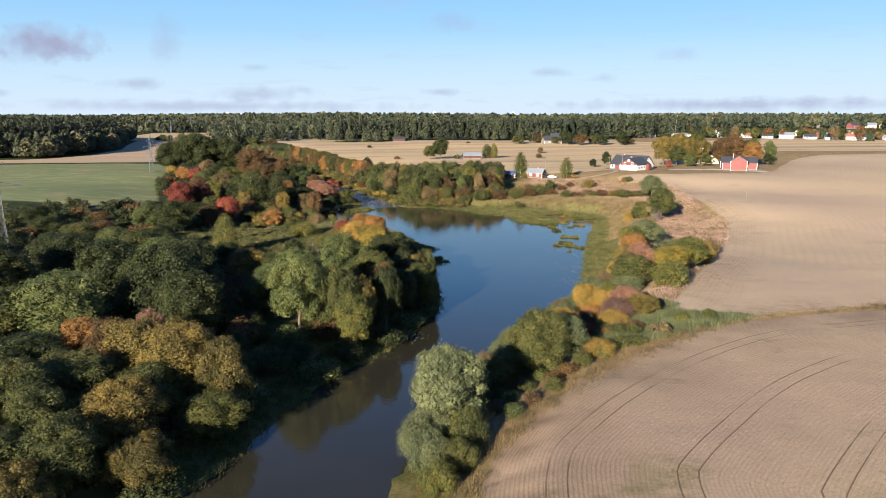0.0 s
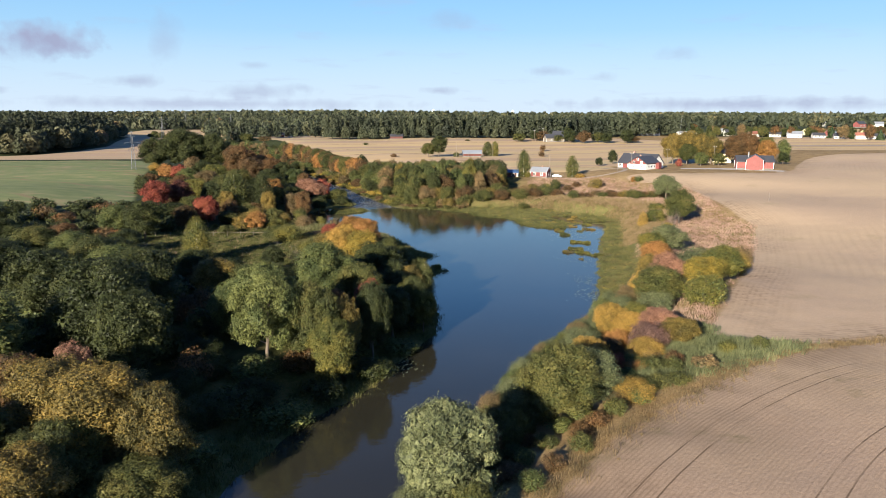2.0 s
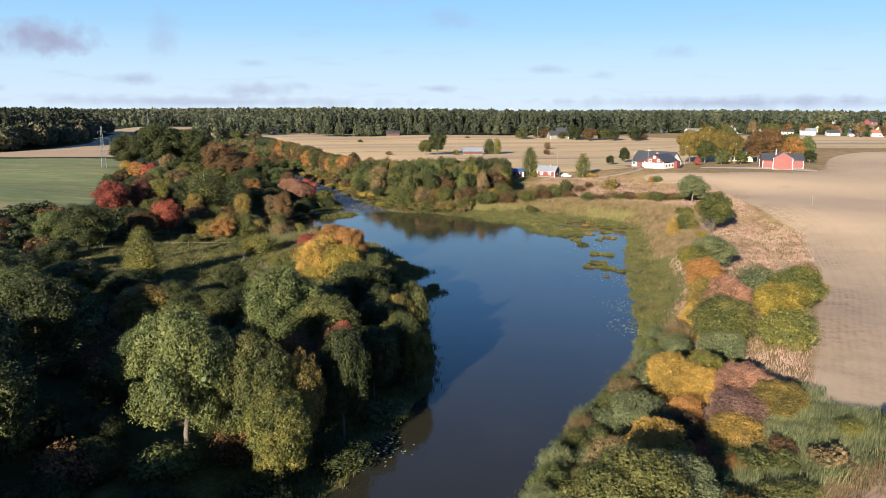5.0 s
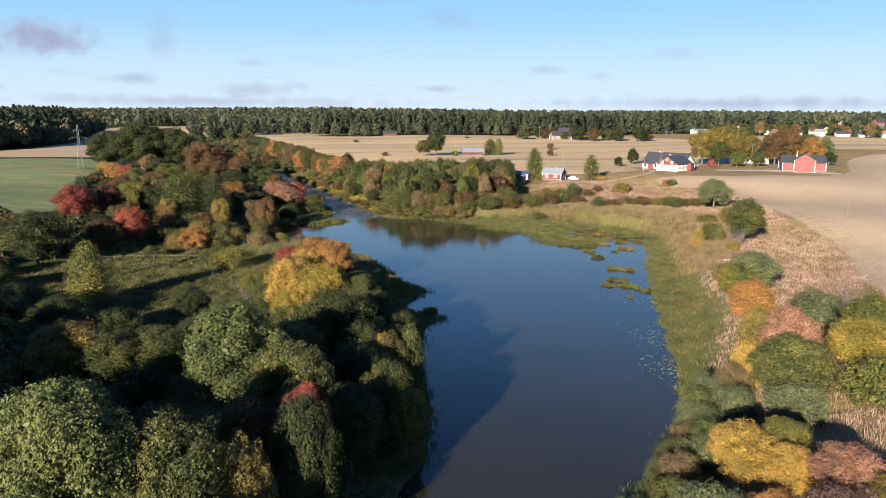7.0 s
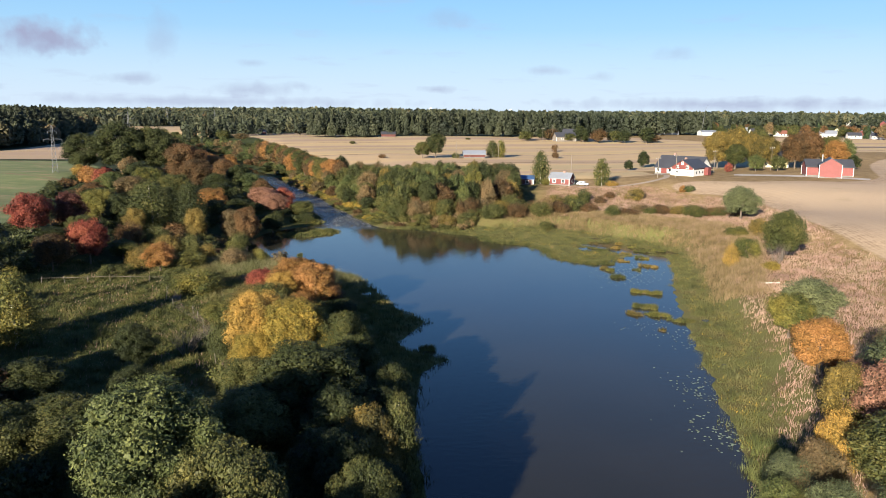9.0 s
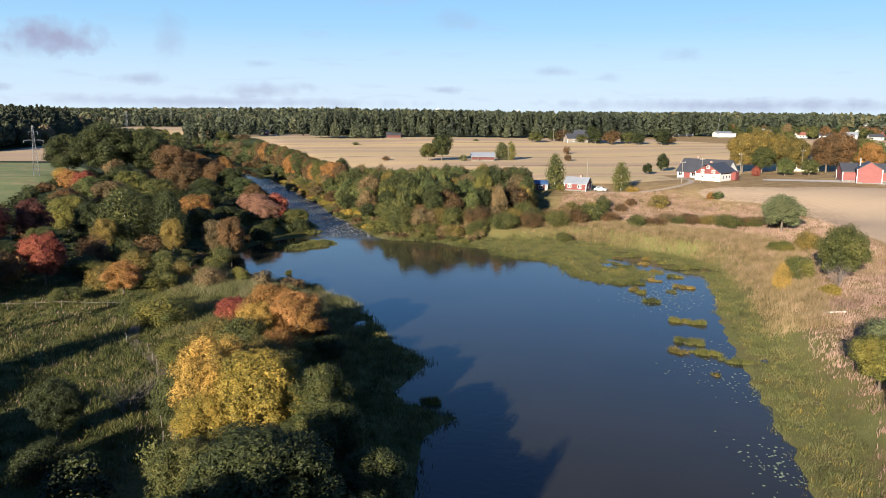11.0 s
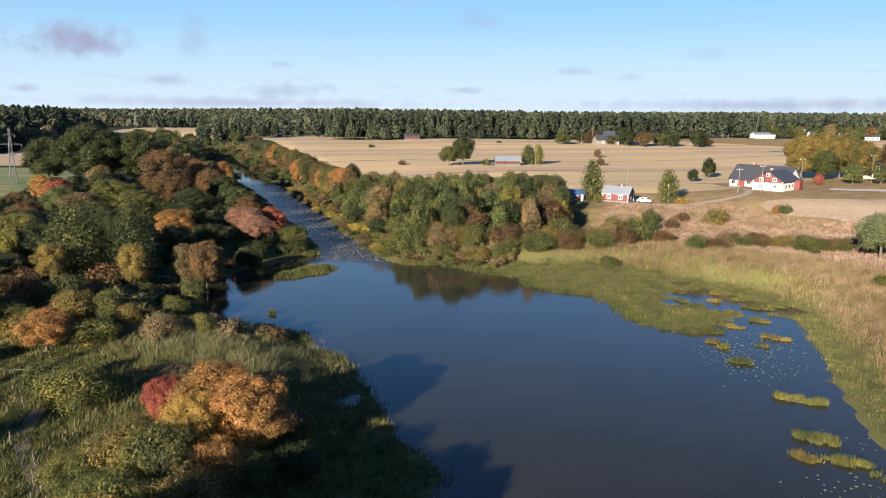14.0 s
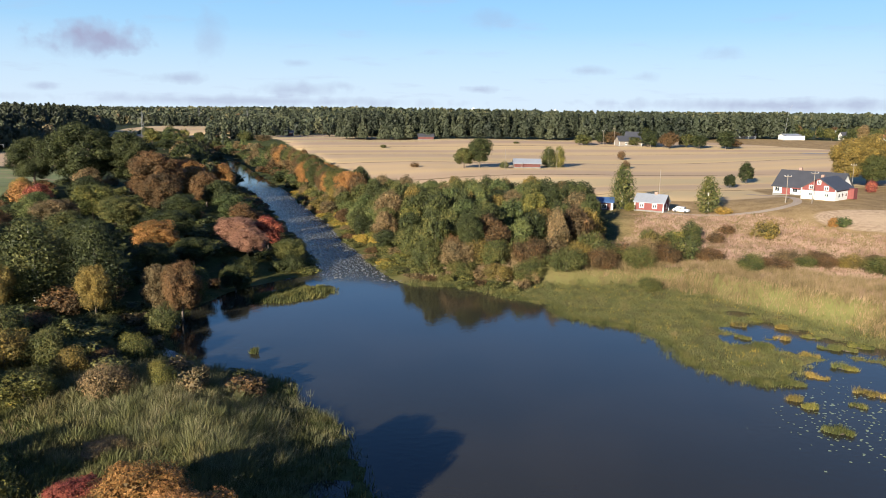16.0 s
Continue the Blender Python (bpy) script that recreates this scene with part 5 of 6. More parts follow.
tree("round", 126, 334, 20, 5.2, OLIVE, FARM)
tree("round", 137, 345, 25, 5.6, AMBER, FARM)
tree("round", 131, 348, 26.5, 6.2, AMBER, FARM)
tree("round", 138, 333, 23.5, 6.2, AMBER, FARM)
tree("round", 143, 352, 26.0, 6.4, OLIVE, FARM)
tree("round", 127, 316, 16.6, 3.8, WILLOW, FARM)
tree("round", 135, 314, 16.4, 4, OLIVE, FARM)
tree("round", 150, 331, 24.5, 6.4, RUST, FARM)
tree("round", 156, 334, 26, 7.6, RUST, FARM)
tree("round", 162, 322, 22.4, 5.4, ORANGE, FARM)
tree("round", 168, 338, 23.6, 5.8, OLIVE, FARM)
tree("round", 174, 330, 16, 3.6, GREEN, FARM)
tree("bush", 117, 318, 13.4, 2, RED, FARM)
tree("round", 93, 356, 16, 3.4, GREEN, FARM)
tree("round", 82, 340, 12.6, 2.6, GREEN, FARM)
tree("round", 188, 360, 22, 4.1, WILLOW, FARM)
for px, py, ph in ((-60, 520, 13.5), (20, 560, 15.0), (70, 470, 14.2), (62, 415, 12.4), (-30, 400, 11.2), (-95, 470, 13)):
    tree("bush", px, py, ph, 2.4, (RUST, OLIVE)[px % 4 == 0], "in the open stubble field")
for k in range(12):
    tree("round", 64 + 8 * k + rng.normal() * 3, 560 + rng.normal() * 12, 21 + rng.normal() * 2.5, 6.5, (OLIVE, GREEN, GREEN, RUST)[k % 4], "round the distant homestead")

# --- far woods: rows of many conifers and broad-leaved trees on the rising land


def woods(name, spots, cards, label, brightest=1.0):
    """spots: x, y, height, width, conifer share and, for some, their number of sprays and their tone."""
    co_all, f_all, off = [], [], 0
    tones = []
    for x, y, h, w, con, *own in spots:
        n = own[0] if own else cards if cards else int(np.clip(62000 / math.hypot(x, y), 22, 90))
        k = rng.uniform(0.0, 1, n)
        a = rng.uniform(0, 6.283, n)
        if rng.uniform() < con:
            rad = w * 0.5 * (1.02 - k) * rng.uniform(0.75, 1, n)
            kk = 0.12 + 0.88 * k
        else:
            rad = w * 0.62 * np.sqrt(np.clip(1 - (1.8 * k - 0.8) ** 2, 0.02, 1)) * rng.uniform(0.8, 1, n)
            kk = 0.15 + 0.82 * k
        c = np.stack([x + np.cos(a) * rad, y + np.sin(a) * rad, h * kk], 1)
        d = np.stack([np.cos(a), np.sin(a), np.full(n, 0.4)], 1)
        co, f = leaf_sprays(c, d, w * 2.3 / math.sqrt(n), 0.25, 0.6)
        co_all.append((co, x, y))
        tones.append(np.full(len(co), own[1] if own else rng.uniform() * brightest, np.float32))
        f_all.append(f + off)
        off += len(co)
    xs = np.array([s[0] for s in spots])
    ys = np.array([s[1] for s in spots])
    zs = relief(xs, ys)
    co = np.concatenate([c + np.array([0, 0, z]) for (c, _, _), z in zip(co_all, zs)])
    f = np.concatenate(f_all)
    me = mesh_from(name, co, f, WOODS)
    me.attributes.new("tone", "FLOAT", "POINT").data.foreach_set("value", np.concatenate(tones))
    return tagged(new(name, me), label, "woods", kind="stuff")


def belt(p, q, rows, gap, deep, height, width, con, ragged=6.0):
    out = []
    p, q = np.array(p, float), np.array(q, float)
    n = int(np.linalg.norm(q - p) / gap)
    way = (q - p) / np.linalg.norm(q - p)
    back = np.array([-way[1], way[0]])
    if back[1] < 0:
        back = -back
    for r in range(rows):
        for i in range(n):
            s = p + way * gap * (i + rng.uniform(0, 1)) + back * (r * deep + rng.normal() * ragged * 0.4)
            out.append((s[0], s[1], height * rng.uniform(0.82, 1.12), width * rng.uniform(0.8, 1.2), con))
    return out


for k in range(46):
    vx = 240 + 7.2 * k + rng.normal() * 3
    tree("round" if k % 3 else "spruce", vx, 655 - 0.4 * k + rng.uniform(-8, 60), 24 + rng.normal() * 2.5, 5.0 + rng.uniform(-1, 1.2), NEEDLE if k % 3 == 0 else (OLIVE, GREEN, RUST, TAN)[k % 4],
         "among the village houses")
fill([(245, 662), (570, 642), (600, 700), (540, 730), (250, 720)], 13.0, "round", 7.0, 9.5, 4.6, (OLIVE, GREEN, TAN, RUST, GREEN), "among the village houses", seed=41, joined="village_trees")
woods("spruce_wood", belt((-108, 622), (118, 634), 5, 4.4, 7, 19.0, 7.0, 0.62, 4.0) + belt((-100, 612), (112, 624), 1, 6.5, 7, 11, 7, 0.3) + belt((118, 655), (250, 690), 4, 6, 8, 19, 8.5, 0.45), 330,
      "tall spruce and pine wood along the far stubble field", 0.7)
WEST_WOOD = np.array([(-640, 392), (-430, 390), (-288, 398), (-264, 412), (-252, 450), (-266, 524), (-306, 640), (-352, 770), (-480, 860), (-760, 800)], float)
west_spots = []
for gap, near, far, cards in ((7.0, 0.0, 34.0, 360), (10.0, 34.0, 130.0, 110)):
    spots = np.array([-760.0, 390.0]) + rng.uniform(size=(int(510 * 470 / gap / gap), 2)) * np.array([510.0, 470.0])
    deep = fence_distance(WEST_WOOD, spots[:, 0], spots[:, 1])
    for (sx, sy), d in zip(spots, deep):
        if near < d <= far and sx > -560 - 0.4 * (sy - 390):
            rim = min(1.0, d / 22)
            west_spots.append((sx, sy, (11 + 11.5 * rim) * rng.uniform(0.82, 1.15), 8.5 * rng.uniform(0.8, 1.2), 0.15 + 0.4 * rim, cards, rng.uniform(0.45, 1.0) if d < 9 else rng.uniform(0, 0.6)))
woods("west_wood", west_spots, 0, "dark mixed wood west of the fields")
spread = []
for d0, d1, number, size in ((700, 1000, 1500, 6.4), (1000, 1500, 2600, 8), (1500, 2300, 3000, 11), (2300, 3600, 2600, 17)):
    a = rng.uniform(-0.72, 0.72, number)
    d = np.sqrt(rng.uniform(d0 * d0, d1 * d1, number))
    x, y = np.sin(a) * d, np.cos(a) * d
    open_land = ((d < 1150) & (a > -0.46) & (a < -0.33)) | (d < 1050) & ((fence_distance(FIELD_EAST, x, y) > -8) | (x > 240) | (fence_distance(FIELD_WEST, x, y) > -6) | (fence_distance(WEST_WOOD, x, y) > 0))
    for sx, sy in zip(x[~open_land & (wet(x, y) < -8)], y[~open_land & (wet(x, y) < -8)]):
        spread.append((sx, sy, rng.uniform(10, 17), size, 0.55))
woods("far_woods", spread, 0, "wide wooded hills out to the horizon")

# ---------------------------------------------------------------- parts helper


def part(name, bm, material, parent, label=""):
    """Links a bmesh as one mesh object under a thing or part."""
    me = bpy.data.meshes.new(name)
    bm.to_mesh(me)
    bm.free()
    me.materials.append(material)
    ob = new(name, me)
    ob.parent = parent
    return tagged(ob, label) if label else ob


def box(x0, y0, z0, x1, y1, z1, bm=None, bevel=0.0):
    bm = bm or bmesh.new()
    made = bmesh.ops.create_cube(bm, size=1.0, matrix=Matrix.Translation(((x0 + x1) / 2, (y0 + y1) / 2, (z0 + z1) / 2))
                                 @ Matrix.Diagonal((x1 - x0, y1 - y0, z1 - z0, 1)))
    if bevel:
        edges = list({e for v in made["verts"] for e in v.link_edges})
        bmesh.ops.bevel(bm, geom=edges, offset=bevel, segments=2, affect="EDGES")
    return bm


def bars(pairs, r, sides=4):
    bm = bmesh.new()
    for p, q in pairs:
        c, f = tube([p, q], [r, r], sides)
        vs = [bm.verts.new(v) for v in c]
        for q4 in f:
            bm.faces.new([vs[i] for i in q4])
        bm.faces.new(vs[:sides][::-1])
        bm.faces.new(vs[-sides:])
    return bm


# ---------------------------------------------------------------- buildings


def prism_walls(length, width, z0, eave, ridge):
    """Walls of a gabled house, ridge along x, in plan centred on 0."""
    bm = bmesh.new()
    a, b = length / 2, width / 2
    ring = [(-b, z0), (b, z0), (b, eave), (0, ridge), (-b, eave)] if ridge > eave else [(-b, z0), (b, z0), (b, eave), (-b, eave)]
    left = [bm.verts.new((-a, y, z)) for y, z in ring]
    right = [bm.verts.new((a, y, z)) for y, z in ring]
    bm.faces.new(left[::-1])
    bm.faces.new(right)
    n = len(ring)
    for i in range(n):
        bm.faces.new((left[i], left[(i + 1) % n], right[(i + 1) % n], right[i]))
    bmesh.ops.recalc_face_normals(bm, faces=bm.faces)
    return bm


def roof_slab(length, width, eave, ridge, side, over=0.45, thick=0.18):
    bm = bmesh.new()
    a, b = length / 2 + over, width / 2
    slope = (ridge - eave) / b
    lo = (b + over, eave - over * slope)
    pts = [(0, ridge), lo]
    vs = []
    for x in (-a, a):
        for y, z in pts:
            for dz in (0.02, thick):
                vs.append(bm.verts.new((x, side * y, z + dz)))
    for q in ((0, 1, 3, 2), (4, 6, 7, 5), (0, 4, 5, 1), (2, 3, 7, 6), (1, 5, 7, 3), (0, 2, 6, 4)):
        bm.faces.new([vs[i] for i in q])
    bmesh.ops.recalc_face_normals(bm, faces=bm.faces)
    return bm


def window_on(root, side, u, z, w, h, length, width, frame_mat=None):
    """A window in a wall: side '+x', '-x', '+y' or '-y', u along it."""
    def lay_box(u0, u1, z0, z1, d0, d1):
        half = (length if side[1] == "x" else width) / 2
        s = 1 if side[0] == "+" else -1
        if side[1] == "x":
            return box(min(s * (half + d0), s * (half + d1)), u0, z0, max(s * (half + d0), s * (half + d1)), u1, z1)
        return box(u0, min(s * (half + d0), s * (half + d1)), z0, u1, max(s * (half + d0), s * (half + d1)), z1)
    fr = part("window", lay_box(u - w / 2 - 0.12, u + w / 2 + 0.12, z - 0.12, z + h + 0.12, -0.05, 0.04), frame_mat or TRIM, root)
    for k in (-1, 1):
        part("pane", lay_box(u + k * w / 4 - w / 4 + 0.04, u + k * w / 4 + w / 4 - 0.04, z, z + h, -0.02, 0.055), GLASS, fr)
    return fr


def house(name, x, y, rot, length, width, eave, ridge, wall, roof, label, category, low=None, low_h=0.0, wins=(), chimney=None, sink=0.4, trims=True, group="", lift=0.0):
    z = min(ground(x + dx, y + dy) for dx in (-3, 3) for dy in (-3, 3)) + 0.15 + lift
    root = new(name)
    root.location, root.rotation_euler = (x, y, z), (0, 0, radians(rot))
    tagged(root, label, category, group=group)
    if low:
        part("lower_wall", prism_walls(length + 0.06, width + 0.06, -1.2, low_h, low_h), low, root, "whitewashed lower wall")
    else:
        part("plinth", prism_walls(length + 0.1, width + 0.1, -1.2, 0.3, 0.3), STONE, root)
    part("wall", prism_walls(length, width, 0.0, eave, ridge), wall, root)
    for s in (-1, 1):
        part("roof", roof_slab(length, width, eave, ridge, s), roof, root)
    if trims:
        for sx in (-1, 1):
            for sy in (-1, 1):
                cx, cy = sx * length / 2, sy * width / 2
                part("corner_board", box(cx - 0.1, cy - 0.1, low_h, cx + 0.1, cy + 0.1, eave - 0.05), TRIM, root)
    for side, u, zz, w, h in wins:
        window_on(root, side, u, zz, w, h, length, width)
    if chimney:
        cx, cy, top = chimney
        part("chimney", box(cx - 0.4, cy - 0.4, ridge - 1.0, cx + 0.4, cy + 0.4, top, bevel=0.03), BRICK_RED, root)
    return root


farm = house("farmhouse", 95.6, 309.5, -45, 18, 11, 2.5, 6.8, WHITE_WALL, DARK_ROOF, "long white farmhouse with a black sheet roof", "house",
             wins=[("-y", -7.8, 0.9, 1.2, 1.1), ("-y", -2.6, 0.9, 1.2, 1.1), ("-y", -0.5, 0.9, 1.2, 1.1)], chimney=(-4, 0.6, 7.8), trims=False)
part("door", box(-6.4, -5.58, 0.1, -4.0, -5.45, 2.2), RED_WALL, farm, "wide red double door")
part("porch_beam", box(-3.2, -6.6, 2.0, 2.0, -5.52, 2.3), RED_WALL, farm)
wing = house("farmhouse_wing", 93.6, 296.0, 45, 12, 8.8, 2.9, 5.7, RED_WALL, DARK_ROOF, "gabled farmhouse wing, red boards over whitewashed ground floor",
             "house", low=WHITE_WALL, low_h=2.3,
             wins=[("-x", -2.0, 2.75, 0.95, 0.9), ("-x", 1.9, 2.75, 0.95, 0.9), ("-x", 0.0, 4.15, 0.8, 0.85), ("-x", -2.2, 0.95, 0.9, 0.7),
                   ("-x", 2.0, 0.95, 0.9, 0.7), ("-y", -3.5, 0.8, 0.9, 0.9), ("-y", -1.0, 0.8, 0.9, 0.9), ("-y", 1.5, 0.8, 0.9, 0.9)],
             chimney=(-2.5, 0.5, 6.5))
part("porch", box(2.6, -6.0, 0.0, 5.2, -4.3, 2.9), RED_WALL, wing, "small red entrance porch")
barn = house("red_barn", 142, 290, -14, 15.5, 7.6, 3.4, 5.8, BARN_WALL, DARK_ROOF, "long red barn with dark metal roof", "barn", trims=True,
             wins=[("+x", 0.0, 2.0, 1.4, 0.8)])
cross = house("barn_gable_block", 140.6, 285.6, 66, 9.0, 7.2, 4.5, 6.8, BARN_WALL, DARK_ROOF, "tall red gabled barn front with white corner boards", "barn")
part("barn_door", box(-4.58, -2.0, 0.1, -4.48, 2.0, 3.6), BARN_WALL, cross, "broad sliding door in red boards")
part("vent_pipe", box(-2, 2.6, 5.5, -1.6, 3.0, 8.0), STEEL, cross)
cabin = house("red_cabin", 44.3, 287.5, -30, 7.6, 5.0, 2.5, 4.3, RED_WALL, GREY_ROOF, "small red wooden cabin with grey metal roof", "cabin",
              wins=[("-y", -2.0, 0.9, 1.0, 1.0), ("-y", 1.5, 0.9, 1.0, 1.0), ("+x", 0.6, 0.9, 0.9, 1.0)], chimney=(1.0, 0.2, 5.0))
shed = house("open_shed", 30.8, 291.5, -10, 7.5, 4.6, 2.3, 3.3, OLD_RED, BLUE_ROOF, "dark shed with a blue sheet roof", "shed",
             wins=[("-y", 1.5, 0.7, 1.2, 1.0)])
part("porch_post", box(3.3, -3.0, 0, 3.45, -2.85, 2.2), TRIM, shed)
log_barn = house("log_barn", 17.5, 402, 4, 11, 5.5, 1.9, 3.6, OLD_RED, GREY_ROOF, "low old red log barn with a grey roof", "barn", trims=False)
part("barn_opening", box(-5.56, -2.0, 0.0, -5.48, 1.0, 1.8), POLE_WOOD, log_barn, "grey plank door")
part("leaning_plank", bars([((-3, -4.6, 0), (-2.0, -3.6, 2.3))], 0.12), POST_WOOD, log_barn)
manor = house("cream_house", 146, 342, -20, 11, 8, 5.2, 8.6, CREAM_WALL, DARK_ROOF, "two-storey cream wooden house with a dark roof", "house",
              wins=[("-y", -3.2, 0.9, 1.1, 1.4), ("-y", 0, 0.9, 1.1, 1.4), ("-y", 3.2, 0.9, 1.1, 1.4), ("-y", -3.2, 3.4, 1.1, 1.3), ("-y", 3.2, 3.4, 1.1, 1.3),
                    ("-x", -2, 0.9, 1.1, 1.4), ("-x", 2, 3.4, 1.1, 1.3)], chimney=(1, 0, 9.6))
house("field_barn", -42, 612, 10, 11, 6, 2.4, 4.2, OLD_RED, DARK_ROOF, "dark red barn at the wood's edge", "barn", trims=False)
house("homestead", 92, 566, 10, 15, 8, 3.2, 6.2, POLE_WOOD, DARK_ROOF, "grey homestead among garden trees", "house", wins=[("-y", -3, 1, 1.2, 1.2), ("-y", 3, 1, 1.2, 1.2)])
house("red_house", 100, 590, -20, 10, 8, 4.6, 7.6, RED_WALL, DARK_ROOF, "red two-storey house among trees", "house", wins=[("-y", -2, 1, 1.2, 1.2), ("-y", 2, 3, 1.2, 1.2)])
house("small_red_house", -170, 720, 15, 8, 6, 2.6, 4.6, OLD_RED, DARK_ROOF, "small red house far up the river", "house")

villa_walls = (WHITE_WALL, WHITE_WALL, WHITE_WALL, CREAM_WALL, WHITE_WALL, BARN_WALL)
villa_roofs = (DARK_ROOF, DARK_ROOF, GREY_ROOF, DARK_ROOF, TILE_ROOF)
for k in range(22):
    row = k % 2
    vx, vy = 282 + 9.5 * k + rng.normal() * 2, 668 - 1.0 * k + row * 34 + rng.normal() * 5
    house("village_house", vx, vy, rng.uniform(-35, 35), 9 + rng.uniform(0, 4), 7.0, 2.8 + 1.0 * (k % 3 == 0), 5.2 + 1.2 * (k % 3 == 0),
          villa_walls[k % 6], villa_roofs[(k * 2) % 5], "distant village house with pale walls", "house", wins=[("-y", -3, 1.0, 1.4, 1.2), ("-y", 0.5, 1.0, 1.4, 1.2),
                                                                                           ("-y", 3.5, 1.0, 1.4, 1.2)], trims=False, group="village houses", lift=row * 1.5)
for k in range(12):
    vx, vy = 520 + 24 * k + rng.normal() * 4, 905 + rng.normal() * 25
    house("village_house", vx, vy, rng.uniform(-35, 35), 13, 9, 4.2, 7.4, villa_walls[(k * 5) % 6], villa_roofs[k % 5], "distant village house with pale walls", "house",
          wins=[("-y", -3, 1.2, 1.6, 1.4), ("-y", 3, 1.2, 1.6, 1.4)], trims=False, group="village houses", lift=1.0)
hall = house("school_hall", 205, 690, 8, 20, 12, 5.5, 8.0, GREY_ROOF, BLUE_ROOF, "pale hall with a blue roof by the village", "hall",
             wins=[("-y", -8, 2, 3, 1.6), ("-y", 0, 2, 3, 1.6), ("-y", 8, 2, 3, 1.6)], trims=False)
house("low_store", 236, 668, 4, 16, 10, 3.2, 4.6, WHITE_WALL, GREY_ROOF, "low white store building by the village", "store", trims=False)
for k, (tx, tw, th) in enumerate(((-1352, 34, 21), (-1322, 16, 25), (-1235, 16, 17), (-1200, 12, 16), (-905, 14, 15), (-60, 14, 15), (420, 14, 16))):
    tower = new("tower_block")
    tower.location = (tx, 4420, ground(tx, 4420))
    tagged(tower, "pale tower block on the far skyline", "tower", group="far tower blocks")
    part("wall", box(-tw / 2, -9, -2, tw / 2, 9, th, bevel=0.3), TOWER_WHITE, tower)
    part("roof_hut", box(-tw / 5, -4, th, tw / 5, 4, th + 4), TOWER_WHITE, tower)
    for f in range(5):
        part("window", box(-tw / 2 + 2, -9.1, th * (0.2 + 0.15 * f), tw / 2 - 2, -8.9, th * (0.2 + 0.15 * f) + 1.5), GLASS, tower)

# white car by the cabin
car = new("parked_car")
car.location, car.rotation_euler = (51.6, 285.5, ground(51.6, 285.5)), (0, 0, radians(-35))
tagged(car, "white parked hatchback beside the red cabin", "car")
body = box(-2.05, -0.85, 0.28, 2.05, 0.85, 0.92, bevel=0.12)
cab = bmesh.ops.create_cube(body, size=1.0, matrix=Matrix.Translation((-0.25, 0, 1.18)) @ Matrix.Diagonal((2.5, 1.5, 0.56, 1)))
for v in cab["verts"]:
    if v.co.z > 1.2:
        v.co.x = -0.25 + (v.co.x + 0.25) * 0.72
        v.co.y *= 0.86
part("body", body, CAR_PAINT, car)
part("windscreen", box(0.62, -0.62, 1.0, 1.0, 0.62, 1.32), GLASS, car)
part("rear_window", box(-1.48, -0.60, 1.0, -1.16, 0.60, 1.32), GLASS, car)
for s in (-1, 1):
    part("side_window", box(-1.0, s * 0.735 - 0.02, 1.0, 0.5, s * 0.735 + 0.02, 1.32), GLASS, car)
    for wxp in (-1.3, 1.3):
        bm = bmesh.new()
        bmesh.ops.create_cone(bm, cap_ends=True, segments=18, radius1=0.32, radius2=0.32, depth=0.2,
                              matrix=Matrix.Translation((wxp, s * 0.78, 0.32)) @ Matrix.Rotation(radians(90), 4, "X"))
        wheel = part("wheel", bm, RUBBER, car)
        bm = bmesh.new()
        bmesh.ops.create_cone(bm, cap_ends=True, segments=14, radius1=0.19, radius2=0.17, depth=0.22,
                              matrix=Matrix.Translation((wxp, s * 0.78, 0.32)) @ Matrix.Rotation(radians(90), 4, "X"))
        part("rim", bm, STEEL, wheel)

# ---------------------------------------------------------------- pylons and poles


def pylon(x, y, h, turn, label):
    root = new("power_pylon")
    root.location, root.rotation_euler = (x, y, ground(x, y)), (0, 0, radians(turn))
    tagged(root, label, "pylon", group="power pylons")
    levels = [0, 0.14, 0.27, 0.39, 0.50, 0.60, 0.69, 0.77, 0.85, 0.92, 1.0]
    half = [h * (0.044 * (1 - k) ** 1.15 + 0.011) for k in levels]
    corner = lambda i, sx, sy: (sx * half[i], sy * half[i], levels[i] * h - (0.3 if i == 0 else 0))
    for sx in (-1, 1):
        for sy in (-1, 1):
            c, f = tube([corner(i, sx, sy) for i in range(11)], [0.085] * 11, 4)
            new("leg", mesh_from("leg", c, f, STEEL)).parent = root
    for ax, ay, bx, by in ((-1, -1, 1, -1), (1, -1, 1, 1), (1, 1, -1, 1), (-1, 1, -1, -1)):
        pairs = []
        for i in range(10):
            pairs += [(corner(i, ax, ay), corner(i + 1, bx, by)), (corner(i, bx, by), corner(i + 1, ax, ay)), (corner(i + 1, ax, ay), corner(i + 1, bx, by))]
        tagged(part("bracing", bars(pairs, 0.045), STEEL, root), kind="stuff")
    for zz, reach in ((0.87, 0.085), (0.70, 0.18), (0.52, 0.10)):
        arm = part("crossarm", bars([((-reach * h, 0, zz * h), (reach * h, 0, zz * h)), ((-reach * h, 0, zz * h), (0, 0, zz * h + 0.035 * h)),
                                     ((reach * h, 0, zz * h), (0, 0, zz * h + 0.035 * h)), ((-reach * h, 0.0, zz * h), (0, 0.3, zz * h)),
                                     ((reach * h, 0.0, zz * h), (0, 0.3, zz * h))], 0.06), STEEL, root)
        for k in (-1, 1):
            part("insulator", bars([((k * reach * h * 0.97, 0, zz * h), (k * reach * h * 0.97, 0, zz * h - 0.9))], 0.06, 6), STEEL, arm)
    return root


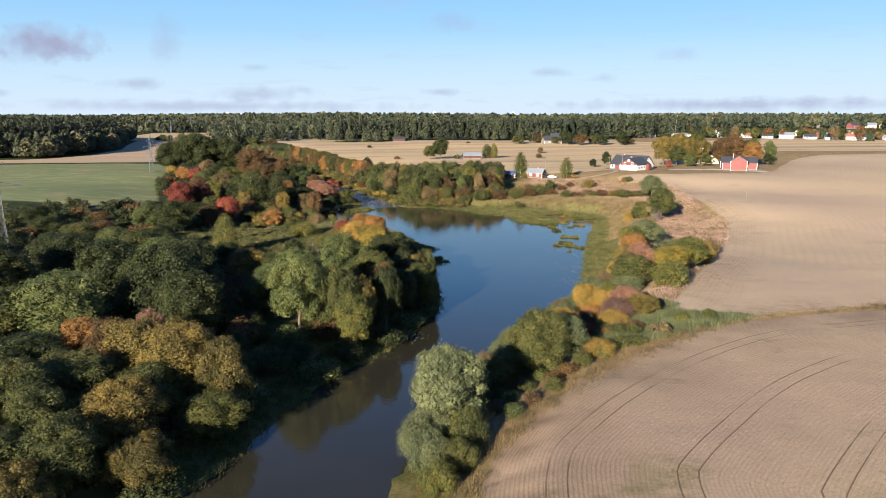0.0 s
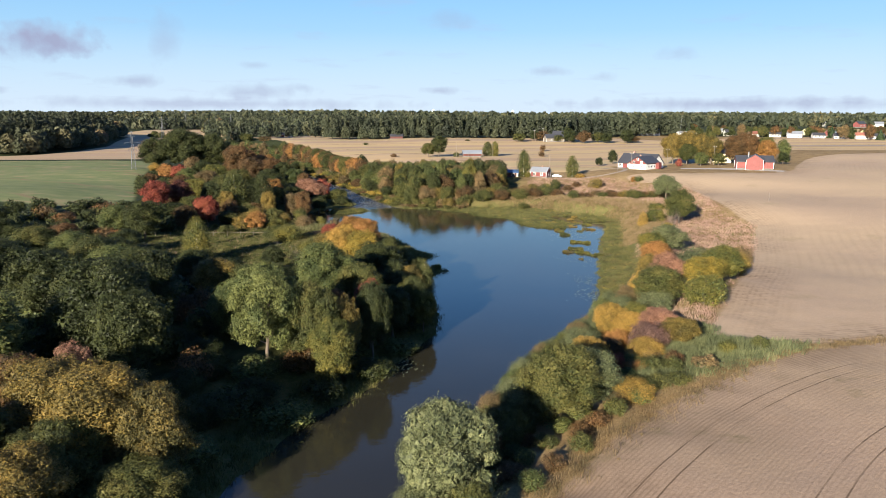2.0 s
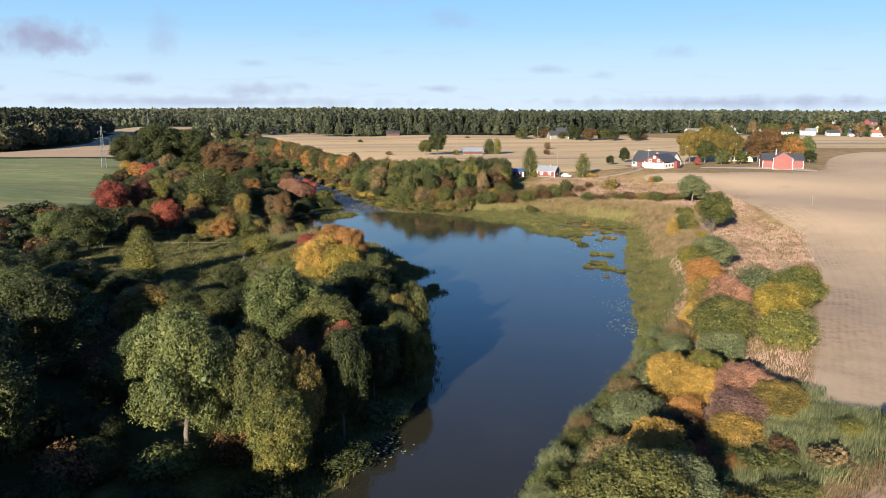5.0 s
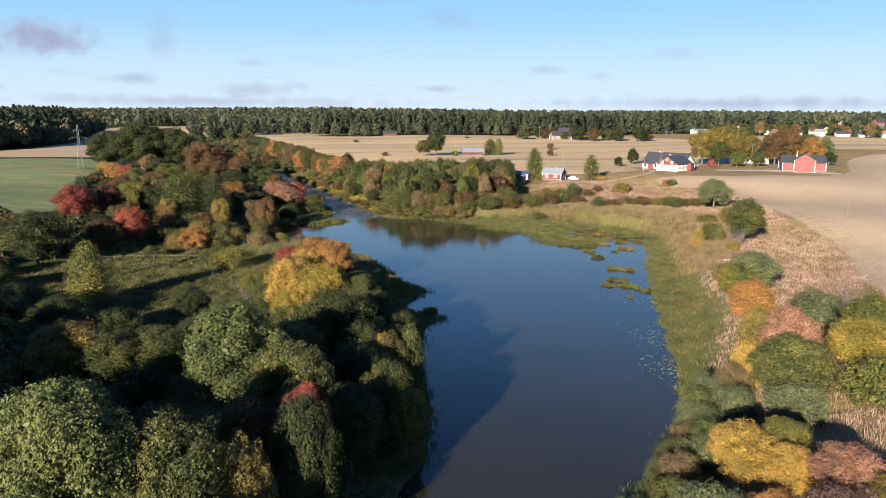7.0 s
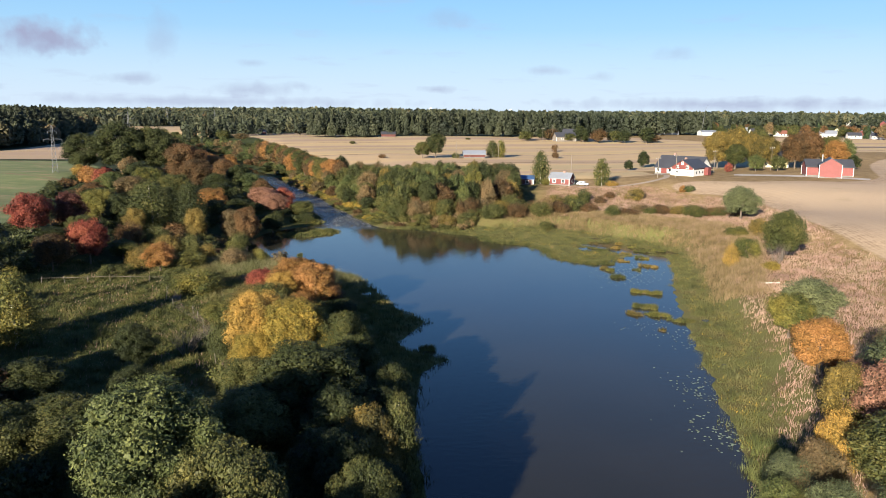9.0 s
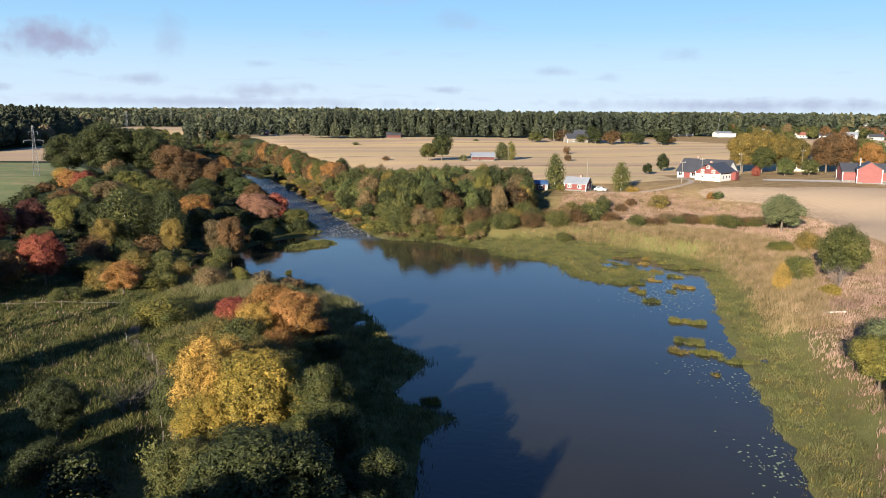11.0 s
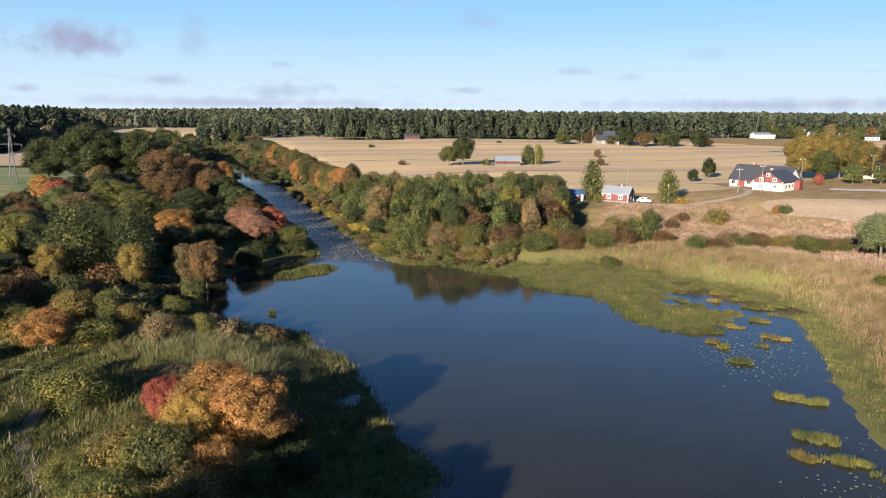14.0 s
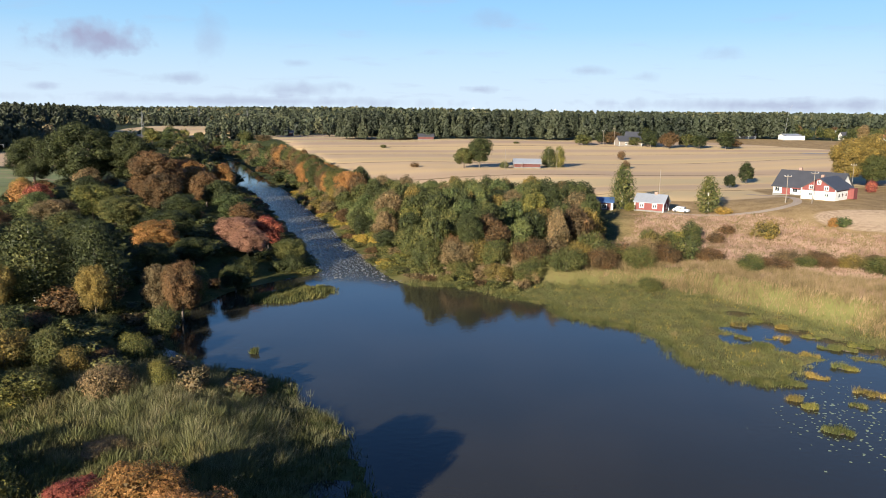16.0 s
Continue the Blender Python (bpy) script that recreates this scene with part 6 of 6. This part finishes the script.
pylon(-85, 76, 25, 40, "lattice steel power pylon at the wood's edge")
pylon(-145, 298, 17.5, 28, "lattice steel power pylon beside the green field")
pylon(-262, 640, 21, 28, "lattice steel power pylon in the far field")
pylon(-430, 1180, 27, 28, "lattice steel power pylon beyond the fields")
pylon(-340, 1130, 24, 28, "lattice steel power pylon beyond the fields")


def pole(x, y, h, arm=True, r=0.09):
    root = new("utility_pole")
    root.location = (x, y, ground(x, y))
    tagged(root, "grey wooden utility pole beside the farm fields", "pole", group="utility poles")
    c, f = tube([(0, 0, -0.5), (0.04, 0, h * 0.5), (0.0, 0.03, h)], [r * 1.3, r * 1.1, r * 0.8], 8)
    me = mesh_from("post", c, f, POLE_WOOD)
    new("post", me).parent = root
    if arm:
        part("crossarm", box(-0.9, -0.06, h - 0.7, 0.9, 0.06, h - 0.55), POLE_WOOD, root)
        for k in (-0.8, 0, 0.8):
            part("insulator", bars([((k, 0, h - 0.55), (k, 0, h - 0.3))], 0.05, 6), TOWER_WHITE, root)


pole(84.5, 284, 8.5)
pole(79, 287, 7.5)
pole(111, 318, 9)
pole(134, 318, 9.5)
pole(52, 312, 8, False)
pole(8, 392, 8.5, False)
pole(30, 400, 8)
pole(75, 560, 10)
pole(84, 572, 11)
pole(105, 190, 2.4, False, 0.06)
mast = new("white_mast")
mast.location, mast.rotation_euler = (225, 655, ground(225, 655)), (0, radians(5), 0)
tagged(mast, "slim white leaning mast beyond the farm", "mast")
part("pole", bars([((0, 0, -1), (0, 0, 22))], 0.10, 8), STEEL, mast)
part("jib", bars([((0, 0, 22), (1.8, 0, 27))], 0.07, 6), STEEL, mast)

# ---------------------------------------------------------------- fence, lane, log, stones
fence = tagged(new("pasture_fence"), "weathered wooden post fence round the small meadow", "fence")
FENCE_LINE = [(-74, 142), (-57, 147), (-46.5, 146.5), (-42.6, 134.5), (-40, 130.3), (-35.8, 127), (-32.5, 121), (-30.9, 116.4), (-26.5, 107), (-22, 96)]
posts = []
for (ax, ay), (bx, by) in zip(FENCE_LINE, FENCE_LINE[1:]):
    n = max(1, int(math.hypot(bx - ax, by - ay) / 3.2))
    for i in range(n):
        posts.append((ax + (bx - ax) * i / n, ay + (by - ay) * i / n))
post_c, post_f = tube([(0, 0, -0.4), (0.02, 0, 0.7), (0, 0.01, 1.35)], [0.05, 0.045, 0.04], 6)
post_me = mesh_from("post", post_c, post_f, POST_WOOD)
for px, py in posts:
    ob = new("post", post_me)
    ob.location, ob.rotation_euler = (px, py, ground(px, py)), (rng.normal() * 0.05, rng.normal() * 0.05, rng.uniform(0, 6))
    ob.parent = fence
for (ax, ay), (bx, by) in zip(posts, posts[1:]):
    za, zb = ground(ax, ay), ground(bx, by)
    if ay > 143:
        part("rail", bars([((ax, ay, za + 1.05), (bx, by, zb + 1.05))], 0.03), POST_WOOD, fence)
    else:
        part("wire", bars([((ax, ay, za + 1.05), (bx, by, zb + 1.05))], 0.008), STEEL, fence)


def ribbon(name, line, width, material, label, category, lift=0.05):
    pts = []
    for (ax, ay), (bx, by) in zip(line, line[1:]):
        n = max(1, int(math.hypot(bx - ax, by - ay) / 1.5))
        pts += [(ax + (bx - ax) * i / n, ay + (by - ay) * i / n) for i in range(n)]
    pts.append(line[-1])
    p = np.array(pts, float)
    for _ in range(6):
        p[1:-1] = (p[:-2] + 2 * p[1:-1] + p[2:]) / 4
    t = np.gradient(p, axis=0)
    t /= np.linalg.norm(t, axis=1)[:, None]
    nrm = np.stack([-t[:, 1], t[:, 0]], 1)
    rows = [p + nrm * width * s for s in (-0.5, -0.2, 0.2, 0.5)]
    co = np.concatenate([np.stack([r[:, 0], r[:, 1], relief(r[:, 0], r[:, 1]) + lift], 1) for r in rows])
    n = len(p)
    f = [(j * n + i, j * n + i + 1, (j + 1) * n + i + 1, (j + 1) * n + i) for j in range(3) for i in range(n - 1)]
    return tagged(new(name, mesh_from(name, co, f, material)), label, category, kind="structure")


ribbon("lane", [(46, 284.5), (54, 280), (64, 279), (74, 279), (81, 284), (85, 294), (84, 306), (80, 318)], 2.2, plain("worn_earth_lane", (0.27, 0.21, 0.155), 0.95, 4, 0.2), "narrow gravel farm lane", "road")
ribbon("yard", [(112, 300), (122, 296), (132, 290), (150, 276)], 6.0, GRAVEL, "gravel farm yard", "road")
ribbon("meadow_path", [(-46, 151), (-44.6, 147), (-41.2, 134.5), (-39, 129), (-34.6, 126), (-31.6, 121), (-29.6, 115.6), (-25.4, 107.5), (-20, 96)], 1.3, plain("trodden_earth", (0.13, 0.095, 0.065), 0.95, 4, 0.3),
       "trodden earth path along the fence", "path")
ribbon("field_road", [(182, 520), (260, 528), (420, 552), (700, 606)], 7.0, ASPHALT, "pale road across the far fields", "road", 0.25)

log = new("fallen_log")
log.location, log.rotation_euler = (57.5, 146.5, ground(57.5, 146.5) + 0.15), (0, 0, radians(8))
tagged(log, "bleached fallen log in dry grass", "log")
c, f = tube([(-1.7, 0, 0), (0, 0.1, 0.05), (1.7, 0, 0.02)], [0.16, 0.14, 0.09], 8)
new("stem", mesh_from("stem", c, f, BIRCH_BARK)).parent = log

stone_co, stone_f, off = [], [], 0
bm = bmesh.new()
bmesh.ops.create_icosphere(bm, subdivisions=1, radius=1.0)
ico = np.array([v.co[:] for v in bm.verts])
ico_f = np.array([[v.index for v in f.verts] for f in bm.faces])
bm.free()
for k in range(420):
    u = rng.uniform(0, 1) ** 1.4
    cy = 224 + 120 * u
    east_x = np.interp(cy, [222, 249, 270, 294, 323, 373], [-15, -28, -37, -45, -58, -78])
    west_x = np.interp(cy, [224, 240, 261, 303, 353], [-38, -36, -45, -63, -84])
    across_k = rng.beta(0.3, 0.3)
    cx = west_x + (east_x - west_x) * across_k
    s = rng.uniform(0.08, 0.30)
    stone_co.append(ico * np.array([s, s * 0.8, s * 0.5]) * rng.uniform(0.8, 1.2, (len(ico), 1)) + np.array([cx, cy, 0.02]))
    stone_f.append(ico_f + off)
    off += len(ico)
tagged(new("river_stones", mesh_from("river_stones", np.concatenate(stone_co), np.concatenate(stone_f), STONE)), "grey stones breaking the shallow river", "stones", kind="stuff")
ribbon("sand_spit", [(-47, 183), (-43, 180.5), (-39.5, 178.6)], 2.2, GRAVEL, "pale gravel spit at the lake shore", "shore", 0.06)

# ---------------------------------------------------------------- reeds, grass and lily pads


def scatter(outline, n, avoid=(), least=0.03):
    """Random dry places inside an outline."""
    o = np.asarray(outline, float)
    lo, hi = o.min(0), o.max(0)
    out = np.zeros((0, 2))
    while len(out) < n:
        p = lo + (hi - lo) * rng.uniform(size=(n * 2, 2))
        ok = fence_distance(o, p[:, 0], p[:, 1]) > 0
        for a in avoid:
            ok &= fence_distance(a, p[:, 0], p[:, 1]) < 0
        p = p[ok]
        out = np.concatenate([out, p[relief(p[:, 0], p[:, 1]) > least]])
        if len(p) == 0:
            break
    return out[:n] + rng.normal(size=(min(n, len(out)), 2)) * 0.9


def blades(name, spots, height, spread_r, width, per, material, label, category="grass", z=None, lean=0.32, kind="stuff", origin=None, patch=6.0, dome=0.0):
    """Tufts of narrow bending blades standing at the spots."""
    n = len(spots)
    x = np.repeat(spots[:, 0], per) + rng.normal(size=n * per) * spread_r
    y = np.repeat(spots[:, 1], per) + rng.normal(size=n * per) * spread_r
    zz = relief(x, y) if z is None else np.full(n * per, z)
    grow = 0.75 + 0.35 * waves(x, y, patch, 2.5) + 0.2 * waves(x, y, patch * 3.1, 0.5)
    h = height * rng.uniform(0.6, 1.25, n * per) * np.clip(grow, 0.35, 1.4)
    a = rng.uniform(0, 6.283, n * per)
    b = np.stack([np.cos(a), np.sin(a)], 1) * (width * rng.uniform(0.6, 1.4, n * per))[:, None]
    l = rng.normal(size=(n * per, 2)) * lean * h[:, None] + np.array([0.10, 0.05]) * h[:, None]
    if dome:                                                     # blades arch outward from each tuft's middle
        away = np.stack([x - np.repeat(spots[:, 0], per), y - np.repeat(spots[:, 1], per)], 1) / spread_r
        far = np.linalg.norm(away, axis=1)
        l += away * (h * dome)[:, None] * 0.6
        h = h * np.clip(1.15 - 0.33 * far, 0.3, 1.2)
    p0 = np.stack([x - b[:, 0], y - b[:, 1], zz - 0.05], 1)
    p1 = np.stack([x + b[:, 0], y + b[:, 1], zz - 0.05], 1)
    p3 = np.stack([x + l[:, 0], y + l[:, 1], zz + h], 1)
    co = np.stack([p0, p1, p3], 1).reshape(-1, 3)
    if origin is not None:
        co = co - np.array(origin)
    f = np.arange(3 * n * per).reshape(-1, 3)
    me = mesh_from(name, co, f, material)
    ob = new(name, me)
    if origin is not None:
        ob.location = origin
    return tagged(ob, label, category, kind=kind)


EAST_GRASS = [(27, 78), (44, 112), (50, 140), (56, 165), (60, 200), (45, 222), (30, 232), (0, 228), (-14, 226), (-10, 236), (20, 250), (35, 262), (40, 282), (70, 276),
              (80, 258), (95, 245), (92, 215), (85, 176), (88, 158), (80, 138), (54, 92), (42, 66), (38, 56), (30, 62)]
FIELDS = (FIELD_NEAR, FIELD_MID)
blades("dry_grass", scatter(EAST_GRASS, 24000, FIELDS), 0.7, 0.22, 0.035, 5, STRAW, "tall dry straw-coloured grass on the east bank", patch=9)
blades("bank_herbs", scatter(EAST_GRASS, 3000, FIELDS), 0.7, 0.25, 0.05, 5, SEDGE, "green and yellowing herbs on the east bank", patch=13)
blades("reed_belt", scatter([(58, 192), (54, 202), (42, 216), (30, 226), (10, 229), (-8, 226), (-10, 230), (10, 236), (34, 240), (52, 230), (66, 214), (74, 190), (64, 165), (54, 140), (47, 142), (54, 168), (57, 186)],
                            14000), 1.35, 0.22, 0.03, 5, REED, "belt of tall yellowing reeds behind the marsh", "reeds")
blades("marsh_sedge", scatter(MARSH, 13000, (), 0.0), 0.30, 0.25, 0.035, 6, MARSH_GREEN, "low green sedge over the marsh", "sedge", patch=7)
blades("marsh_rush", scatter(MARSH, 1000, (), -0.03), 0.5, 0.3, 0.025, 6, GOLD, "yellow-brown rushes in the marsh", "rushes", patch=5)
WEST_SHORE = [(-24, 2), (-19, 21), (-12, 38), (-5, 57), (-1, 66), (-0.5, 78), (-2, 100), (1, 114), (-5, 120), (-2, 131), (-9, 143), (-15, 160), (-23, 171), (-40, 180),
              (-46, 190), (-46, 210), (-52, 205), (-50, 182), (-38, 168), (-30, 158), (-24, 142), (-14, 120), (-9, 100), (-6, 80), (-6, 68), (-12, 52), (-18, 40), (-24, 22), (-29, 5)]
blades("shore_sedge", scatter(WEST_SHORE, 9000), 0.7, 0.25, 0.04, 8, SEDGE, "rank green sedge along the west shore", "sedge", patch=5)
blades("shore_reeds", scatter([(-44, 178), (-23, 171), (-15, 160), (-12, 150), (-20, 142), (-30, 150), (-40, 160), (-50, 172)], 900), 1.15, 0.2, 0.025, 12, PALE_SEDGE,
       "pale bent reeds on the west shore", "reeds", patch=6)
blades("meadow_grass", scatter(MEADOW, 13000), 0.24, 0.25, 0.045, 6, SEDGE, "rough tussocky grass of the small meadow", patch=8)
blades("meadow_straw", scatter(MEADOW, 900), 0.6, 0.4, 0.04, 4, STRAW, "dry stalks in the small meadow", patch=8)
blades("field_margin", scatter([(22, 34), (34, 41), (48, 49), (46, 53), (38, 58), (30, 56), (22, 44)],
                               5000, FIELDS), 0.85, 0.22, 0.04, 7, SILVER, "tall grey-green weeds along the field margin", "weeds", patch=6)
blades("margin_straw", scatter([(1, -10), (4, 4), (10, 14), (18, 23), (28, 33), (45, 46.5), (60, 51), (140, 67), (140, 70), (60, 53.5), (44, 50), (20, 28), (8, 16), (2, 4)], 4500, (FIELD_MID,)),
       0.42, 0.22, 0.025, 8, TAN, "dry brown grass at the stubble's edge", patch=4)
blades("east_shore_sedge", scatter([(-3, 12), (2, 30), (8, 44), (14, 57), (21, 68), (27, 80), (29, 90), (35, 88), (31, 76), (24, 62), (17, 50), (11, 38), (6, 26), (2, 12)], 4500), 0.8, 0.22, 0.035, 8, WILLOW,
       "grey-green sedge and herbs along the east shore", "sedge", patch=5)
blades("islet_herbs", scatter([(-42, 204), (-30, 202), (-24, 212), (-28, 221), (-38, 222)], 2200), 0.8, 0.3, 0.08, 4, OLIVE, "yellowing herbs on the river islet", patch=3)

WEST_ROUGH = [(-64, 166), (-48, 180), (-34, 173), (-20, 156), (-12, 138), (-12, 112), (-22, 110), (-30, 122), (-38, 140), (-46, 158)]
blades("rough_grass", scatter(WEST_ROUGH, 3000), 0.40, 0.22, 0.035, 7, SEDGE, "rank tussock grass behind the west shore", patch=7)
blades("rough_straw", scatter(WEST_ROUGH, 400), 0.9, 0.3, 0.025, 10, PALE_SEDGE, "pale dry tussocks behind the west shore", patch=7)

# tussocks: thick single clumps that break up the even grass
blades("meadow_tussocks", scatter(MEADOW, 1800), 0.8, 0.45, 0.05, 34, SEDGE, "rounded grass tussocks in the small meadow", patch=4, dome=0.8)
blades("shore_tussocks", scatter(WEST_ROUGH, 1500), 1.3, 0.55, 0.05, 48, MARSH_GREEN, "tall sedge tussocks behind the west shore", patch=4, dome=0.8)
blades("pale_tussocks", scatter([(-50, 176), (-36, 173), (-22, 160), (-14, 142), (-24, 146), (-36, 152), (-48, 164)], 420), 1.6, 0.5, 0.04, 56, PALE_SEDGE, "pale arching grass tussocks on the west shore", patch=4, dome=0.9)
blades("bank_tussocks", scatter(EAST_GRASS, 900, FIELDS), 0.85, 0.4, 0.035, 30, STRAW, "dry grass tussocks on the east bank", patch=5)
bank_line = np.array(BANK_REEDS, float)
fringe_k = rng.uniform(0, len(bank_line) - 1.001, 1500)
fringe = bank_line[fringe_k.astype(int)] + (bank_line[fringe_k.astype(int) + 1] - bank_line[fringe_k.astype(int)]) * (fringe_k % 1)[:, None] + rng.normal(size=(1500, 2)) * 0.8
blades("reed_fringe", fringe, 0.7, 0.25, 0.03, 9, SEDGE, "yellowing reeds fringing the marsh edge", "reeds", z=-0.03, patch=4)
blades("marsh_tussocks", scatter(MARSH, 700, (), -0.02), 0.7, 0.6, 0.05, 36, MARSH_GREEN, "sedge tussocks in the marsh", "sedge", patch=4, dome=0.7)

# reed islets standing in the shallow water
ISLETS = [(37, 150, 2.6, 1.1), (34, 140, 1.8, 1.4), (31.2, 135.8, 1.1, 1.0), (34.5, 135.2, 2.0, 0.9), (37.4, 132, 2.0, 0.9), (33, 127, 0.7, 0.5), (38, 190.5, 1.2, 0.6),
          (36, 176, 1.4, 0.9), (40, 178.5, 1.3, 0.8), (45, 182, 1.4, 0.7), (47, 190, 1.6, 0.7), (34, 171, 0.9, 0.7), (35, 168.5, 0.8, 0.5), (35, 162.5, 1.3, 0.8),
          (44, 173, 1.9, 0.7), (33, 182, 0.8, 0.6), (-31, 181.5, 0.7, 0.4), (42.5, 186.5, 1.2, 0.6), (-1.5, 117.6, 1.1, 0.6), (40.5, 169.5, 0.8, 0.5),
          (38, 200, 1.1, 0.6), (41.5, 203, 1.0, 0.5), (36.5, 194, 1.2, 0.7), (44, 199.5, 0.9, 0.5), (46.5, 195, 1.3, 0.6), (49, 189.5, 1.2, 0.7), (42, 194, 1.0, 0.5), (51.5, 191, 1.5, 0.6)]
for k, (ix, iy, ra, rb) in enumerate(ISLETS):
    n = int(110 * ra * rb + 40)
    a, rr = rng.uniform(0, 6.283, n), np.sqrt(rng.uniform(0, 1, n))
    ca, sa = math.cos(0.3), math.sin(0.3)
    u, v = rr * np.cos(a) * ra, rr * np.sin(a) * rb
    spots = np.stack([ix + u * ca - v * -sa * -1, iy + u * -sa + v * ca], 1)
    spots = spots[(waves(spots[:, 0], spots[:, 1], 1.9, k * 1.3) > -0.15) | (rr < 0.25)]
    islet_root = tagged(new("reed_islet"), "small tuft of green-gold reeds standing in water", "reeds", group="reed islets")
    islet_root.location = (ix, iy, 0)
    ob = blades("reed_tuft", spots, 0.75, 0.12, 0.03, 11, (LIME, OLIVE, AMBER)[k % 3], "", "", z=-0.02, kind="", origin=(ix, iy, 0), patch=3)
    ob.location, ob.parent = (0, 0, 0), islet_root
    bm = bmesh.new()
    bmesh.ops.create_circle(bm, cap_ends=True, segments=16, radius=1.0, matrix=Matrix.Translation((0, 0, 0.03)) @ Matrix.Rotation(-0.3, 4, "Z") @ Matrix.Diagonal((ra * 0.5, rb * 0.5, 1, 1)))
    bmesh.ops.solidify(bm, geom=bm.faces[:], thickness=0.06)
    part("root_mat", bm, BARK, islet_root, "brown matted roots")

pads = []
for cx, cy, n, s in ((36, 163, 170, 3.0), (40, 170, 120, 3.5), (33, 128, 60, 2.5), (29, 92, 120, 2.2), (31, 104, 110, 2.0), (-6, 52, 90, 1.6), (37, 120, 70, 2.0), (41, 140, 60, 2.4)):
    pads.append(np.stack([rng.normal(cx, s, n), rng.normal(cy, s * 1.2, n)], 1))
pads = np.concatenate(pads)
pads = pads[wet(pads[:, 0], pads[:, 1]) > 0]
ang = np.arange(7) / 7 * 6.283
pr = rng.uniform(0.07, 0.16, len(pads))
pad_co = np.concatenate([np.stack([pads[:, 0][:, None] + np.cos(ang) * pr[:, None], pads[:, 1][:, None] + np.sin(ang) * pr[:, None],
                                   np.full((len(pads), 7), 0.015)], 2)]).reshape(-1, 3)
pad_f = np.arange(len(pad_co)).reshape(-1, 7)
tagged(new("lily_pads", mesh_from("lily_pads", pad_co, pad_f, LILY)), "small floating leaves scattered on the shallows", "lily pads", kind="stuff")
